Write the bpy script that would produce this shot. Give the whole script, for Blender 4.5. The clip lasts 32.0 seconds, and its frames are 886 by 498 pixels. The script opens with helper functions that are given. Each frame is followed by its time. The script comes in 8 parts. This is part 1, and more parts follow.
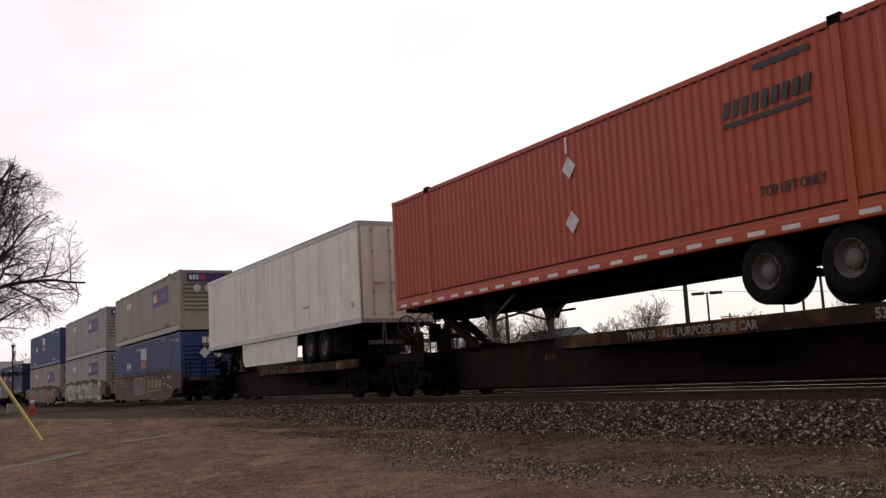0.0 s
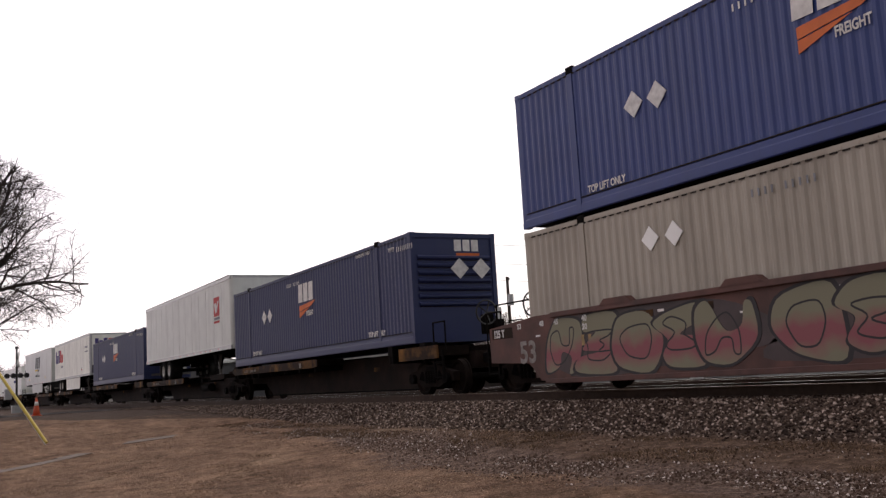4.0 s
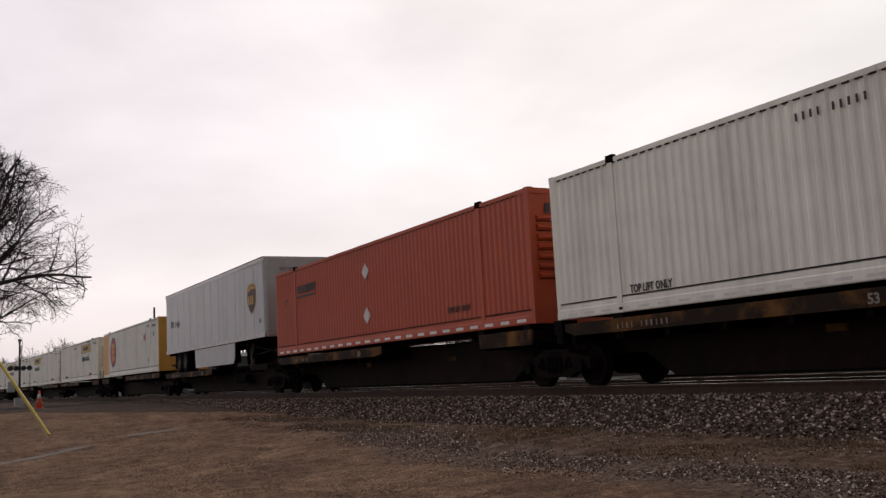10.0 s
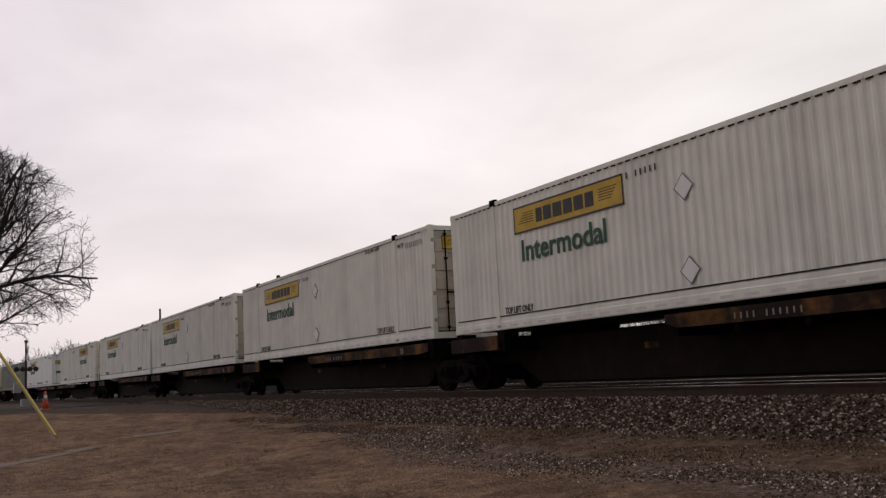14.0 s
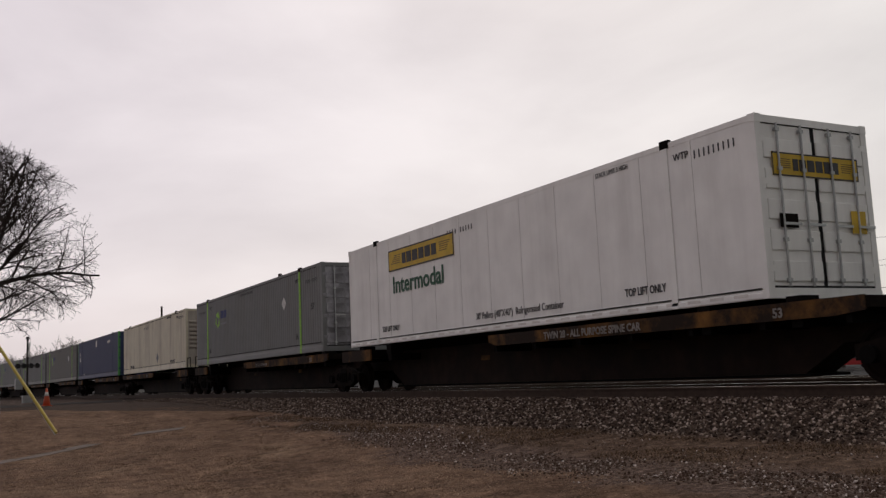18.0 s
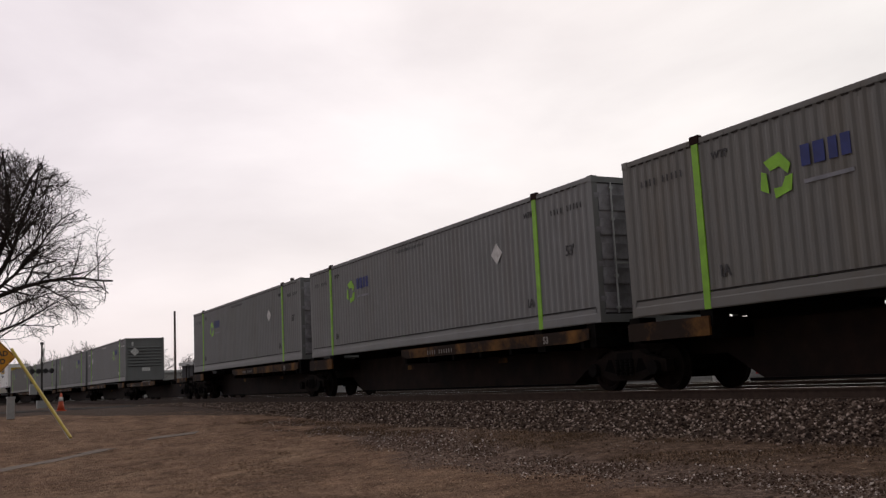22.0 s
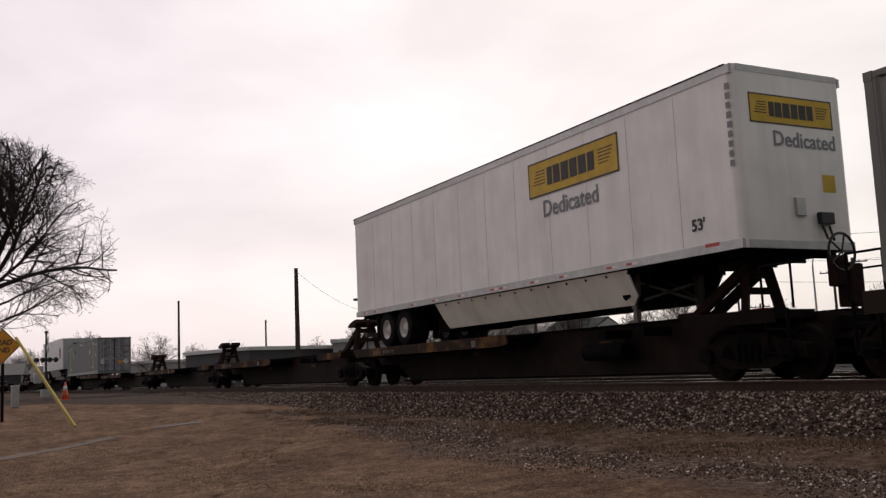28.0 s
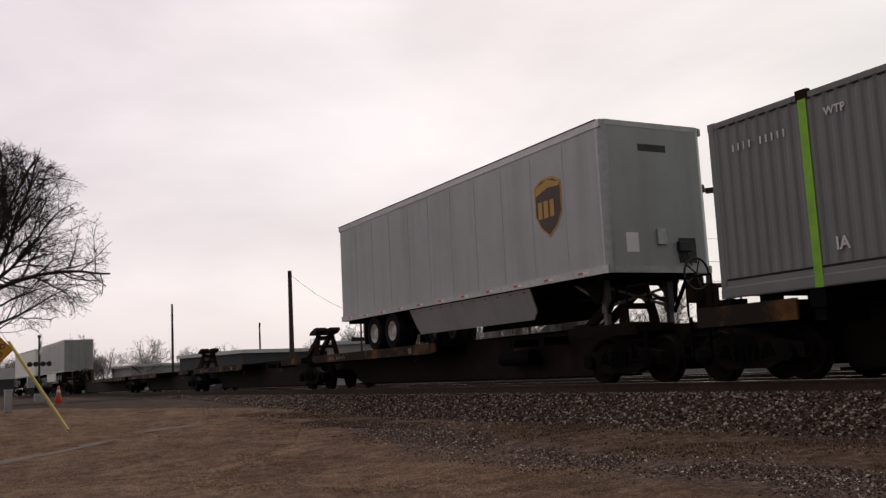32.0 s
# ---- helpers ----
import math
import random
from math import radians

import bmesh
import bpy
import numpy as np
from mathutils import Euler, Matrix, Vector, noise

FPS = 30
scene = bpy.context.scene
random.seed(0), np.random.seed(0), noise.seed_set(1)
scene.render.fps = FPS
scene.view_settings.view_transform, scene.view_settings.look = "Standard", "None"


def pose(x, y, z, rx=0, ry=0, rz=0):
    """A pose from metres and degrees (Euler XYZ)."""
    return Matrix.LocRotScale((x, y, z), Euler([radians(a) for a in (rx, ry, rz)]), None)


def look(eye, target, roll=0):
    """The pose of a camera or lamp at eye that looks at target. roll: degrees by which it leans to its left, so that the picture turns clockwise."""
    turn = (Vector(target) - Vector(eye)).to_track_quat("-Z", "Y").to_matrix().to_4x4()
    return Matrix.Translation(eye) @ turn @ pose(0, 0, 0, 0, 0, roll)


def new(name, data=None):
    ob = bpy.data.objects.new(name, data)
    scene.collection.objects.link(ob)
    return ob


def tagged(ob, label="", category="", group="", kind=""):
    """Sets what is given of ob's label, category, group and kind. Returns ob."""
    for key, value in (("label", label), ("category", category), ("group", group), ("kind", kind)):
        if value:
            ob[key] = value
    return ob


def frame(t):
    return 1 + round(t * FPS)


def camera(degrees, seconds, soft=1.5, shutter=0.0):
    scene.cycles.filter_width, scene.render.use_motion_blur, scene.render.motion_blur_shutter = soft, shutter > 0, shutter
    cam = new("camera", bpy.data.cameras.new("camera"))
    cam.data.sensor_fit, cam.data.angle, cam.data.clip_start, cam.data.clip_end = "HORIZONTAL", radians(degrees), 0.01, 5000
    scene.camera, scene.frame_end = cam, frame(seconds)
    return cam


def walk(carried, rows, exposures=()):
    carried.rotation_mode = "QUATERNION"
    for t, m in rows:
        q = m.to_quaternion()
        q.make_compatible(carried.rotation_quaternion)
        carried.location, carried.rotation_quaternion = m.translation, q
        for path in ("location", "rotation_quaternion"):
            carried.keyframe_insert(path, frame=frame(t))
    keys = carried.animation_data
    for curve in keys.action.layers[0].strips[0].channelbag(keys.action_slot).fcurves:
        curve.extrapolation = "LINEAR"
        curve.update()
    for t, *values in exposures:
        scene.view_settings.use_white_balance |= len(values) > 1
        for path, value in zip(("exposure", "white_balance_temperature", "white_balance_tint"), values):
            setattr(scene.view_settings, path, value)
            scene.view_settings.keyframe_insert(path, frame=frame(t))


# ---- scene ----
cam = camera(50.16, 32.0, soft=1.35)
EYE = (0.0, 0.0, 0.40)
# seconds, yaw, pitch, roll of the hand-held camera, which stands in one place
TURNS = [
    (0.0, 60.85, 7.87, 2.93),
    (0.5, 60.87, 7.82, 3.04),
    (1.0, 60.86, 7.76, 3.13),
    (1.5, 60.91, 7.70, 3.15),
    (2.0, 60.96, 7.68, 3.15),
    (2.5, 60.97, 7.69, 3.15),
    (3.0, 60.99, 7.74, 3.20),
    (3.5, 61.02, 7.76, 3.35),
    (5.5, 61.10, 7.89, 3.32),
    (6.0, 61.03, 7.88, 3.21),
    (6.5, 61.03, 7.84, 3.17),
    (7.0, 61.06, 7.77, 3.10),
    (7.5, 61.09, 7.73, 3.05),
    (8.0, 61.12, 7.67, 3.09),
    (8.5, 61.14, 7.62, 3.13),
    (9.0, 61.17, 7.54, 3.08),
    (9.5, 61.17, 7.52, 3.03),
    (10.0, 61.18, 7.50, 3.03),
    (10.5, 61.23, 7.51, 3.09),
    (11.0, 61.29, 7.47, 3.19),
    (11.5, 61.32, 7.54, 3.18),
    (12.0, 61.28, 7.56, 3.05),
    (12.5, 61.33, 7.58, 2.97),
    (13.0, 61.40, 7.57, 2.97),
    (13.5, 61.45, 7.61, 2.97),
    (14.0, 61.50, 7.61, 2.95),
    (14.5, 61.51, 7.63, 2.83),
    (16.5, 61.60, 7.61, 2.60),
    (17.0, 61.60, 7.55, 2.60),
    (17.5, 61.65, 7.53, 2.53),
    (18.0, 61.56, 7.58, 2.56),
    (18.5, 61.69, 7.65, 2.80),
    (19.0, 61.83, 7.74, 2.94),
    (19.5, 62.00, 7.70, 2.90),
    (20.0, 62.18, 7.56, 2.80),
    (20.5, 62.36, 7.47, 2.70),
    (21.0, 62.39, 7.45, 2.63),
    (21.5, 62.47, 7.49, 2.69),
    (22.0, 62.31, 7.82, 2.81),
    (22.5, 62.17, 8.26, 2.80),
    (23.0, 62.86, 8.12, 2.66),
    (23.5, 63.02, 7.74, 2.52),
    (24.0, 63.67, 7.14, 2.43),
    (24.5, 64.35, 6.57, 2.34),
    (25.0, 64.41, 6.26, 2.28),
    (25.5, 64.01, 6.13, 2.35),
    (27.5, 62.67, 7.07, 2.47),
    (28.0, 62.50, 7.28, 2.52),
    (28.5, 62.40, 7.49, 2.57),
    (29.0, 62.29, 7.64, 2.55),
    (29.5, 62.23, 7.70, 2.54),
    (30.0, 62.26, 7.73, 2.63),
    (30.5, 62.26, 7.72, 2.75),
    (31.0, 62.27, 7.54, 2.82),
    (31.5, 62.14, 7.45, 2.84),
    (32.0, 62.16, 7.37, 2.86),
]
PATH = [(t, pose(*EYE, 90 + p, r, w)) for t, w, p, r in TURNS]
EXPOSURES = [
    (0.0, 0.20, 6500, 12), (1.0, 0.36, 6500, 12), (2.0, 0.55, 6500, 12), (3.0, 0.68, 6500, 12), (3.5, 0.66, 6500, 12), (5.5, 0.15, 6500, 12), (6.0, 0.04, 6500, 12), (7.0, 0.16, 6500, 12), (8.0, 0.38, 6500, 12), (9.0, 0.02, 6500, 11),
    (10.0, -0.02, 6500, 10), (11.0, 0.08, 6500, 10), (12.0, -0.04, 6500, 10), (14.5, -0.12, 6500, 10), (17.0, -0.18, 6500, 10), (18.0, -0.24, 6500, 10), (19.0, -0.12, 6500, 10), (20.0, -0.20, 6500, 9), (21.0, -0.02, 6500, 10),
    (23.0, -0.16, 6500, 9), (24.0, -0.55, 6600, 11), (25.0, 0.0, 6500, 10), (27.5, 0.05, 6500, 10), (28.0, 0.02, 6600, 11), (28.5, -0.28, 6800, 12), (29.0, -0.72, 6850, 12), (30.0, -0.88, 6950, 13), (31.0, -0.68, 6850, 12), (32.0, -0.1, 6550, 10),
]
walk(cam, PATH, EXPOSURES)

# ---------------------------------------------------------------- sky and light
SUN_EL, SUN_AZ = 48.0, 140.0
world = bpy.data.worlds.new("overcast_sky")
scene.world = world
world.use_nodes = True
wt = world.node_tree
wt.nodes.clear()
w_out = wt.nodes.new("ShaderNodeOutputWorld")
w_add = wt.nodes.new("ShaderNodeAddShader")
w_sky_bg = wt.nodes.new("ShaderNodeBackground")
w_cloud_bg = wt.nodes.new("ShaderNodeBackground")
w_sky = wt.nodes.new("ShaderNodeTexSky")
w_sky.sky_type = "NISHITA"
w_sky.sun_disc = False
w_sky.sun_elevation = radians(SUN_EL)
w_sky.sun_rotation = radians(90 - SUN_AZ)
w_sky.dust_density = 4.0
w_sky_bg.inputs["Strength"].default_value = 0.02
w_tc = wt.nodes.new("ShaderNodeTexCoord")
w_map = wt.nodes.new("ShaderNodeMapping")
w_map.inputs["Scale"].default_value = (1.0, 1.0, 2.4)
w_n1 = wt.nodes.new("ShaderNodeTexNoise")
w_n1.inputs["Scale"].default_value = 2.1
w_n1.inputs["Detail"].default_value = 7.0
w_n1.inputs["Roughness"].default_value = 0.52
w_n1.inputs["Distortion"].default_value = 0.25
w_ramp = wt.nodes.new("ShaderNodeValToRGB")
w_ramp.color_ramp.elements[0].position = 0.28
w_ramp.color_ramp.elements[0].color = (0.63, 0.595, 0.585, 1)
w_ramp.color_ramp.elements[1].position = 0.64
w_ramp.color_ramp.elements[1].color = (0.905, 0.870, 0.840, 1)
w_cloud_bg.inputs["Strength"].default_value = 0.98
wt.links.new(w_tc.outputs["Generated"], w_map.inputs["Vector"])
wt.links.new(w_map.outputs["Vector"], w_n1.inputs["Vector"])
wt.links.new(w_n1.outputs["Fac"], w_ramp.inputs["Fac"])
# the veiled sun stands behind the clouds beyond the train: that side of the sky is the brighter one
w_dot = wt.nodes.new("ShaderNodeVectorMath")
w_dot.operation = "DOT_PRODUCT"
w_dot.inputs[1].default_value = (-0.79, 0.41, 0.46)
w_fall = wt.nodes.new("ShaderNodeMapRange")
w_fall.interpolation_type = "SMOOTHSTEP"
w_fall.inputs["From Min"].default_value = -0.55
w_fall.inputs["From Max"].default_value = 0.95
w_fall.inputs["To Min"].default_value = 0.30
w_fall.inputs["To Max"].default_value = 1.0
w_mul = wt.nodes.new("ShaderNodeVectorMath")
w_mul.operation = "SCALE"
wt.links.new(w_tc.outputs["Generated"], w_dot.inputs[0])
wt.links.new(w_dot.outputs["Value"], w_fall.inputs["Value"])
wt.links.new(w_ramp.outputs["Color"], w_mul.inputs[0])
wt.links.new(w_fall.outputs["Result"], w_mul.inputs["Scale"])
# the overcast is faintly rosy on one hand and faintly green on the other
w_dot2 = wt.nodes.new("ShaderNodeVectorMath")
w_dot2.operation = "DOT_PRODUCT"
w_dot2.inputs[1].default_value = (0.36, 0.74, 0.0)
w_mr2 = wt.nodes.new("ShaderNodeMapRange")
w_mr2.inputs["From Min"].default_value = -0.35
w_mr2.inputs["From Max"].default_value = 0.75
w_tint = wt.nodes.new("ShaderNodeMix")
w_tint.data_type = "RGBA"
w_tint.inputs["A"].default_value = (1.035, 0.96, 1.02, 1)
w_tint.inputs["B"].default_value = (0.985, 1.0, 0.955, 1)
w_mul2 = wt.nodes.new("ShaderNodeVectorMath")
w_mul2.operation = "MULTIPLY"
wt.links.new(w_tc.outputs["Generated"], w_dot2.inputs[0])
wt.links.new(w_dot2.outputs["Value"], w_mr2.inputs["Value"])
wt.links.new(w_mr2.outputs["Result"], w_tint.inputs["Factor"])
wt.links.new(w_mul.outputs["Vector"], w_mul2.inputs[0])
wt.links.new(w_tint.outputs["Result"], w_mul2.inputs[1])
wt.links.new(w_mul2.outputs["Vector"], w_cloud_bg.inputs["Color"])
wt.links.new(w_sky.outputs["Color"], w_sky_bg.inputs["Color"])
wt.links.new(w_sky_bg.outputs["Background"], w_add.inputs[0])
wt.links.new(w_cloud_bg.outputs["Background"], w_add.inputs[1])
wt.links.new(w_add.outputs["Shader"], w_out.inputs["Surface"])
sun_data = bpy.data.lights.new("sun", "SUN")
sun_data.energy = 0.5
sun_data.angle = radians(40)
sun_data.color = (1.0, 0.965, 0.92)
sun = new("sun", sun_data)
_d = Vector((math.cos(radians(SUN_EL)) * math.cos(radians(SUN_AZ)), math.cos(radians(SUN_EL)) * math.sin(radians(SUN_AZ)), math.sin(radians(SUN_EL))))
sun.matrix_world = look(tuple(_d * 100), (0, 0, 0))

# ---------------------------------------------------------------- materials
MATS = {}


def material(name, rgb, rough=0.6, metal=0.0, grain=0.0, grain_scale=6.0, dirt=0.0, dirt_rgb=(0.06, 0.045, 0.03), dirt_scale=0.7,
             bump=0.0, bump_scale=40.0, dirt_from=0.45, dirt_to=0.78, streak=False, vary=0.0, space="Object", spec=None):
    """A painted, weathered or natural surface: base colour, fine grain, larger stains and a fine relief."""
    if name in MATS:
        return MATS[name]
    m = bpy.data.materials.new(name)
    m.use_nodes = True
    nt = m.node_tree
    b = nt.nodes["Principled BSDF"]
    b.inputs["Roughness"].default_value = rough
    b.inputs["Metallic"].default_value = metal
    b.inputs["Specular IOR Level"].default_value = spec if spec is not None else (0.18 if rough > 0.78 else 0.5)
    tc = nt.nodes.new("ShaderNodeTexCoord")
    src = tc.outputs[space]
    base = nt.nodes.new("ShaderNodeRGB")
    base.outputs[0].default_value = (*rgb, 1)
    col = base.outputs[0]
    if vary:
        info = nt.nodes.new("ShaderNodeObjectInfo")
        hsv = nt.nodes.new("ShaderNodeHueSaturation")
        mr = nt.nodes.new("ShaderNodeMapRange")
        mr.inputs["To Min"].default_value = 1 - vary
        mr.inputs["To Max"].default_value = 1 + vary
        nt.links.new(info.outputs["Random"], mr.inputs["Value"])
        nt.links.new(mr.outputs["Result"], hsv.inputs["Value"])
        nt.links.new(col, hsv.inputs["Color"])
        col = hsv.outputs["Color"]
    if grain:
        n = nt.nodes.new("ShaderNodeTexNoise")
        n.inputs["Scale"].default_value = grain_scale
        n.inputs["Detail"].default_value = 6
        nt.links.new(src, n.inputs["Vector"])
        mr = nt.nodes.new("ShaderNodeMapRange")
        mr.inputs["From Min"].default_value = 0.3
        mr.inputs["From Max"].default_value = 0.7
        mr.inputs["To Min"].default_value = 1 - grain
        mr.inputs["To Max"].default_value = 1 + grain
        nt.links.new(n.outputs["Fac"], mr.inputs["Value"])
        mul = nt.nodes.new("ShaderNodeVectorMath")
        mul.operation = "SCALE"
        nt.links.new(col, mul.inputs[0])
        nt.links.new(mr.outputs["Result"], mul.inputs["Scale"])
        col = mul.outputs["Vector"]
    if dirt:
        mp = nt.nodes.new("ShaderNodeMapping")
        mp.inputs["Scale"].default_value = (2.2, 2.2, 0.22) if streak else (1, 1, 1)
        nt.links.new(src, mp.inputs["Vector"])
        n = nt.nodes.new("ShaderNodeTexNoise")
        n.inputs["Scale"].default_value = dirt_scale
        n.inputs["Detail"].default_value = 8
        n.inputs["Roughness"].default_value = 0.65
        nt.links.new(mp.outputs["Vector"], n.inputs["Vector"])
        mr = nt.nodes.new("ShaderNodeMapRange")
        mr.inputs["From Min"].default_value = dirt_from
        mr.inputs["From Max"].default_value = dirt_to
        mr.inputs["To Max"].default_value = dirt
        nt.links.new(n.outputs["Fac"], mr.inputs["Value"])
        mix = nt.nodes.new("ShaderNodeMix")
        mix.data_type = "RGBA"
        nt.links.new(mr.outputs["Result"], mix.inputs["Factor"])
        nt.links.new(col, mix.inputs["A"])
        mix.inputs["B"].default_value = (*dirt_rgb, 1)
        col = mix.outputs["Result"]
    nt.links.new(col, b.inputs["Base Color"])
    if bump:
        n = nt.nodes.new("ShaderNodeTexNoise")
        n.inputs["Scale"].default_value = bump_scale
        n.inputs["Detail"].default_value = 4
        nt.links.new(src, n.inputs["Vector"])
        bp = nt.nodes.new("ShaderNodeBump")
        bp.inputs["Strength"].default_value = bump
        bp.inputs["Distance"].default_value = 0.02
        nt.links.new(n.outputs["Fac"], bp.inputs["Height"])
        nt.links.new(bp.outputs["Normal"], b.inputs["Normal"])
    MATS[name] = m
    return m


def paint(name, rgb, dirt=0.35, dirt_rgb=(0.10, 0.075, 0.05), rough=0.5):
    return material(name, rgb, rough=rough, grain=0.07, grain_scale=1.3, dirt=dirt, dirt_rgb=dirt_rgb, dirt_scale=0.8, streak=True, bump=0.05, bump_scale=14)


WHITE = paint("white_paint", (0.865, 0.865, 0.77), dirt=0.27)
WHITE_CLEAN = paint("clean_white_paint", (0.90, 0.905, 0.87), dirt=0.16)
WHITE_OLD = paint("old_white_paint", (0.71, 0.735, 0.685), dirt=0.16)
CREAM = paint("cream_paint", (0.77, 0.715, 0.55), dirt=0.50, dirt_rgb=(0.20, 0.13, 0.06))
ORANGE = paint("orange_paint", (0.44, 0.064, 0.016), dirt=0.30, dirt_rgb=(0.26, 0.06, 0.02))
BLUE = paint("blue_paint", (0.022, 0.046, 0.185), dirt=0.3, dirt_rgb=(0.03, 0.04, 0.09))
DEEP_BLUE = paint("deep_blue_paint", (0.011, 0.024, 0.098), dirt=0.35, dirt_rgb=(0.02, 0.025, 0.06))
NAVY = paint("navy_paint", (0.0145, 0.024, 0.092), dirt=0.3, dirt_rgb=(0.03, 0.035, 0.07))
GREIGE = paint("warm_grey_paint", (0.38, 0.345, 0.28), dirt=0.4)
PALE_GREY = paint("pale_grey_paint", (0.385, 0.395, 0.36), dirt=0.4)
GREY = paint("grey_paint", (0.174, 0.182, 0.180), dirt=0.35, dirt_rgb=(0.13, 0.11, 0.09))
WORN_DOOR = material("worn_grey_door_paint", (0.34, 0.34, 0.36), rough=0.6, grain=0.2, grain_scale=2, dirt=0.9, dirt_rgb=(0.11, 0.105, 0.11), dirt_scale=1.3, dirt_from=0.36, dirt_to=0.6)
DARK_GREY = paint("dull_grey_paint", (0.140, 0.141, 0.128), dirt=0.45, dirt_rgb=(0.13, 0.10, 0.06))
SILVER = paint("silver_paint", (0.385, 0.405, 0.398), dirt=0.3, rough=0.35)
OCHRE = paint("ochre_paint", (0.62, 0.30, 0.045), dirt=0.25, dirt_rgb=(0.30, 0.13, 0.03))
STREAKED_WHITE = material("rust_streaked_white_paint", (0.74, 0.69, 0.60), rough=0.55, grain=0.08, grain_scale=1.5, dirt=0.85, dirt_rgb=(0.17, 0.085, 0.045), dirt_scale=1.1, dirt_from=0.52, dirt_to=0.75, streak=True, bump=0.05)
RUSTY_WHITE = paint("rust_stained_white_paint", (0.52, 0.47, 0.40), dirt=0.9, dirt_rgb=(0.12, 0.06, 0.03))
GALV = material("galvanised_steel", (0.42, 0.43, 0.43), rough=0.38, metal=0.6, grain=0.12, grain_scale=9)
ALU = material("aluminium_rail", (0.46, 0.465, 0.455), rough=0.4, metal=0.5, grain=0.1, grain_scale=8, dirt=0.3, dirt_scale=1.5)
BLACK = material("black_paint", (0.012, 0.012, 0.013), rough=0.5, grain=0.2, grain_scale=20)
RUBBER = material("rubber", (0.018, 0.018, 0.019), rough=0.85, grain=0.3, grain_scale=18, dirt=0.4, dirt_rgb=(0.07, 0.06, 0.05), dirt_scale=3)
WHEEL_WHITE = material("white_wheel_paint", (0.62, 0.60, 0.56), rough=0.5, grain=0.15, grain_scale=8, dirt=0.5, dirt_scale=4)
WHEEL_DARK = material("dull_wheel_steel", (0.12, 0.11, 0.10), rough=0.6, grain=0.2, grain_scale=8, dirt=0.5, dirt_scale=4)
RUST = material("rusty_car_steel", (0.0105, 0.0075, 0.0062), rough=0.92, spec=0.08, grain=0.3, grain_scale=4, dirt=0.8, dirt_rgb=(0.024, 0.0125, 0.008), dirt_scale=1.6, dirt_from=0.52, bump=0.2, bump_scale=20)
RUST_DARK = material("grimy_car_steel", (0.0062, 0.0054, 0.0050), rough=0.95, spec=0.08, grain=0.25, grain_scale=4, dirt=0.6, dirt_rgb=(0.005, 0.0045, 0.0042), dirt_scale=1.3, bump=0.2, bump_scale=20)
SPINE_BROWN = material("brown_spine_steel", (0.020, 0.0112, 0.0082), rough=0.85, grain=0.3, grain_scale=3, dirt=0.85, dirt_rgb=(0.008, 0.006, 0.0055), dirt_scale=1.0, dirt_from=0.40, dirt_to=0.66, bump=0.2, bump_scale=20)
CAR_YELLOW = material("worn_yellow_car_paint", (0.17, 0.080, 0.020), rough=0.82, grain=0.25, grain_scale=3, dirt=0.97, dirt_rgb=(0.018, 0.012, 0.009), dirt_scale=0.9, dirt_from=0.36, dirt_to=0.53, bump=0.2, bump_scale=20)
RED_STEEL = material("worn_red_steel", (0.026, 0.0125, 0.010), rough=0.8, spec=0.1, grain=0.25, grain_scale=5, dirt=0.7, dirt_rgb=(0.020, 0.013, 0.011), dirt_scale=2.0, bump=0.2)
WELL_BROWN = material("brown_well_car_paint", (0.105, 0.043, 0.032), rough=0.7, grain=0.2, grain_scale=2.5, dirt=0.75, dirt_rgb=(0.030, 0.018, 0.016), dirt_scale=1.1, dirt_from=0.40, dirt_to=0.7, bump=0.15)
INK = material("dark_lettering", (0.035, 0.035, 0.037), rough=0.6, grain=0.25, grain_scale=5)
INK_WHITE = material("white_lettering", (0.70, 0.69, 0.66), rough=0.6, grain=0.2, grain_scale=5)
INK_CREAM = material("cream_lettering", (0.31, 0.21, 0.085), rough=0.7, grain=0.3, grain_scale=7, dirt=0.6, dirt_rgb=(0.12, 0.06, 0.04), dirt_scale=4)
INK_SLATE = material("dark_slate_lettering", (0.050, 0.062, 0.062), rough=0.6, grain=0.15, grain_scale=5)
INK_FADED = material("faded_white_lettering", (0.24, 0.22, 0.20), rough=0.7, grain=0.3, grain_scale=8, dirt=0.75, dirt_scale=5)
INK_GREY = material("grey_lettering", (0.22, 0.23, 0.25), rough=0.6, grain=0.2, grain_scale=5)
INK_GREEN = material("green_lettering", (0.012, 0.085, 0.042), rough=0.6, grain=0.2, grain_scale=5)
INK_BLUE = material("blue_lettering", (0.018, 0.032, 0.17), rough=0.6, grain=0.2, grain_scale=5)
INK_PURPLE = material("purple_panel", (0.048, 0.032, 0.165), rough=0.6, grain=0.2, grain_scale=3)
INK_RED = material("red_lettering", (0.52, 0.030, 0.026), rough=0.6, grain=0.15, grain_scale=3)
INK_ORANGE = material("orange_lettering", (0.62, 0.14, 0.025), rough=0.6, grain=0.15, grain_scale=3)
INK_YELLOW = material("yellow_panel", (0.62, 0.41, 0.02), rough=0.55, grain=0.15, grain_scale=3, dirt=0.2)
INK_GOLD = material("gold_panel", (0.52, 0.30, 0.05), rough=0.55, grain=0.15, grain_scale=3)
INK_BROWN = material("brown_panel", (0.055, 0.028, 0.016), rough=0.55, grain=0.15, grain_scale=3)
LIME = material("lime_stripe", (0.24, 0.55, 0.02), rough=0.5, grain=0.15, grain_scale=4, dirt=0.2)
GREEN_POST = material("green_post_paint", (0.05, 0.27, 0.06), rough=0.5, grain=0.15, grain_scale=4)
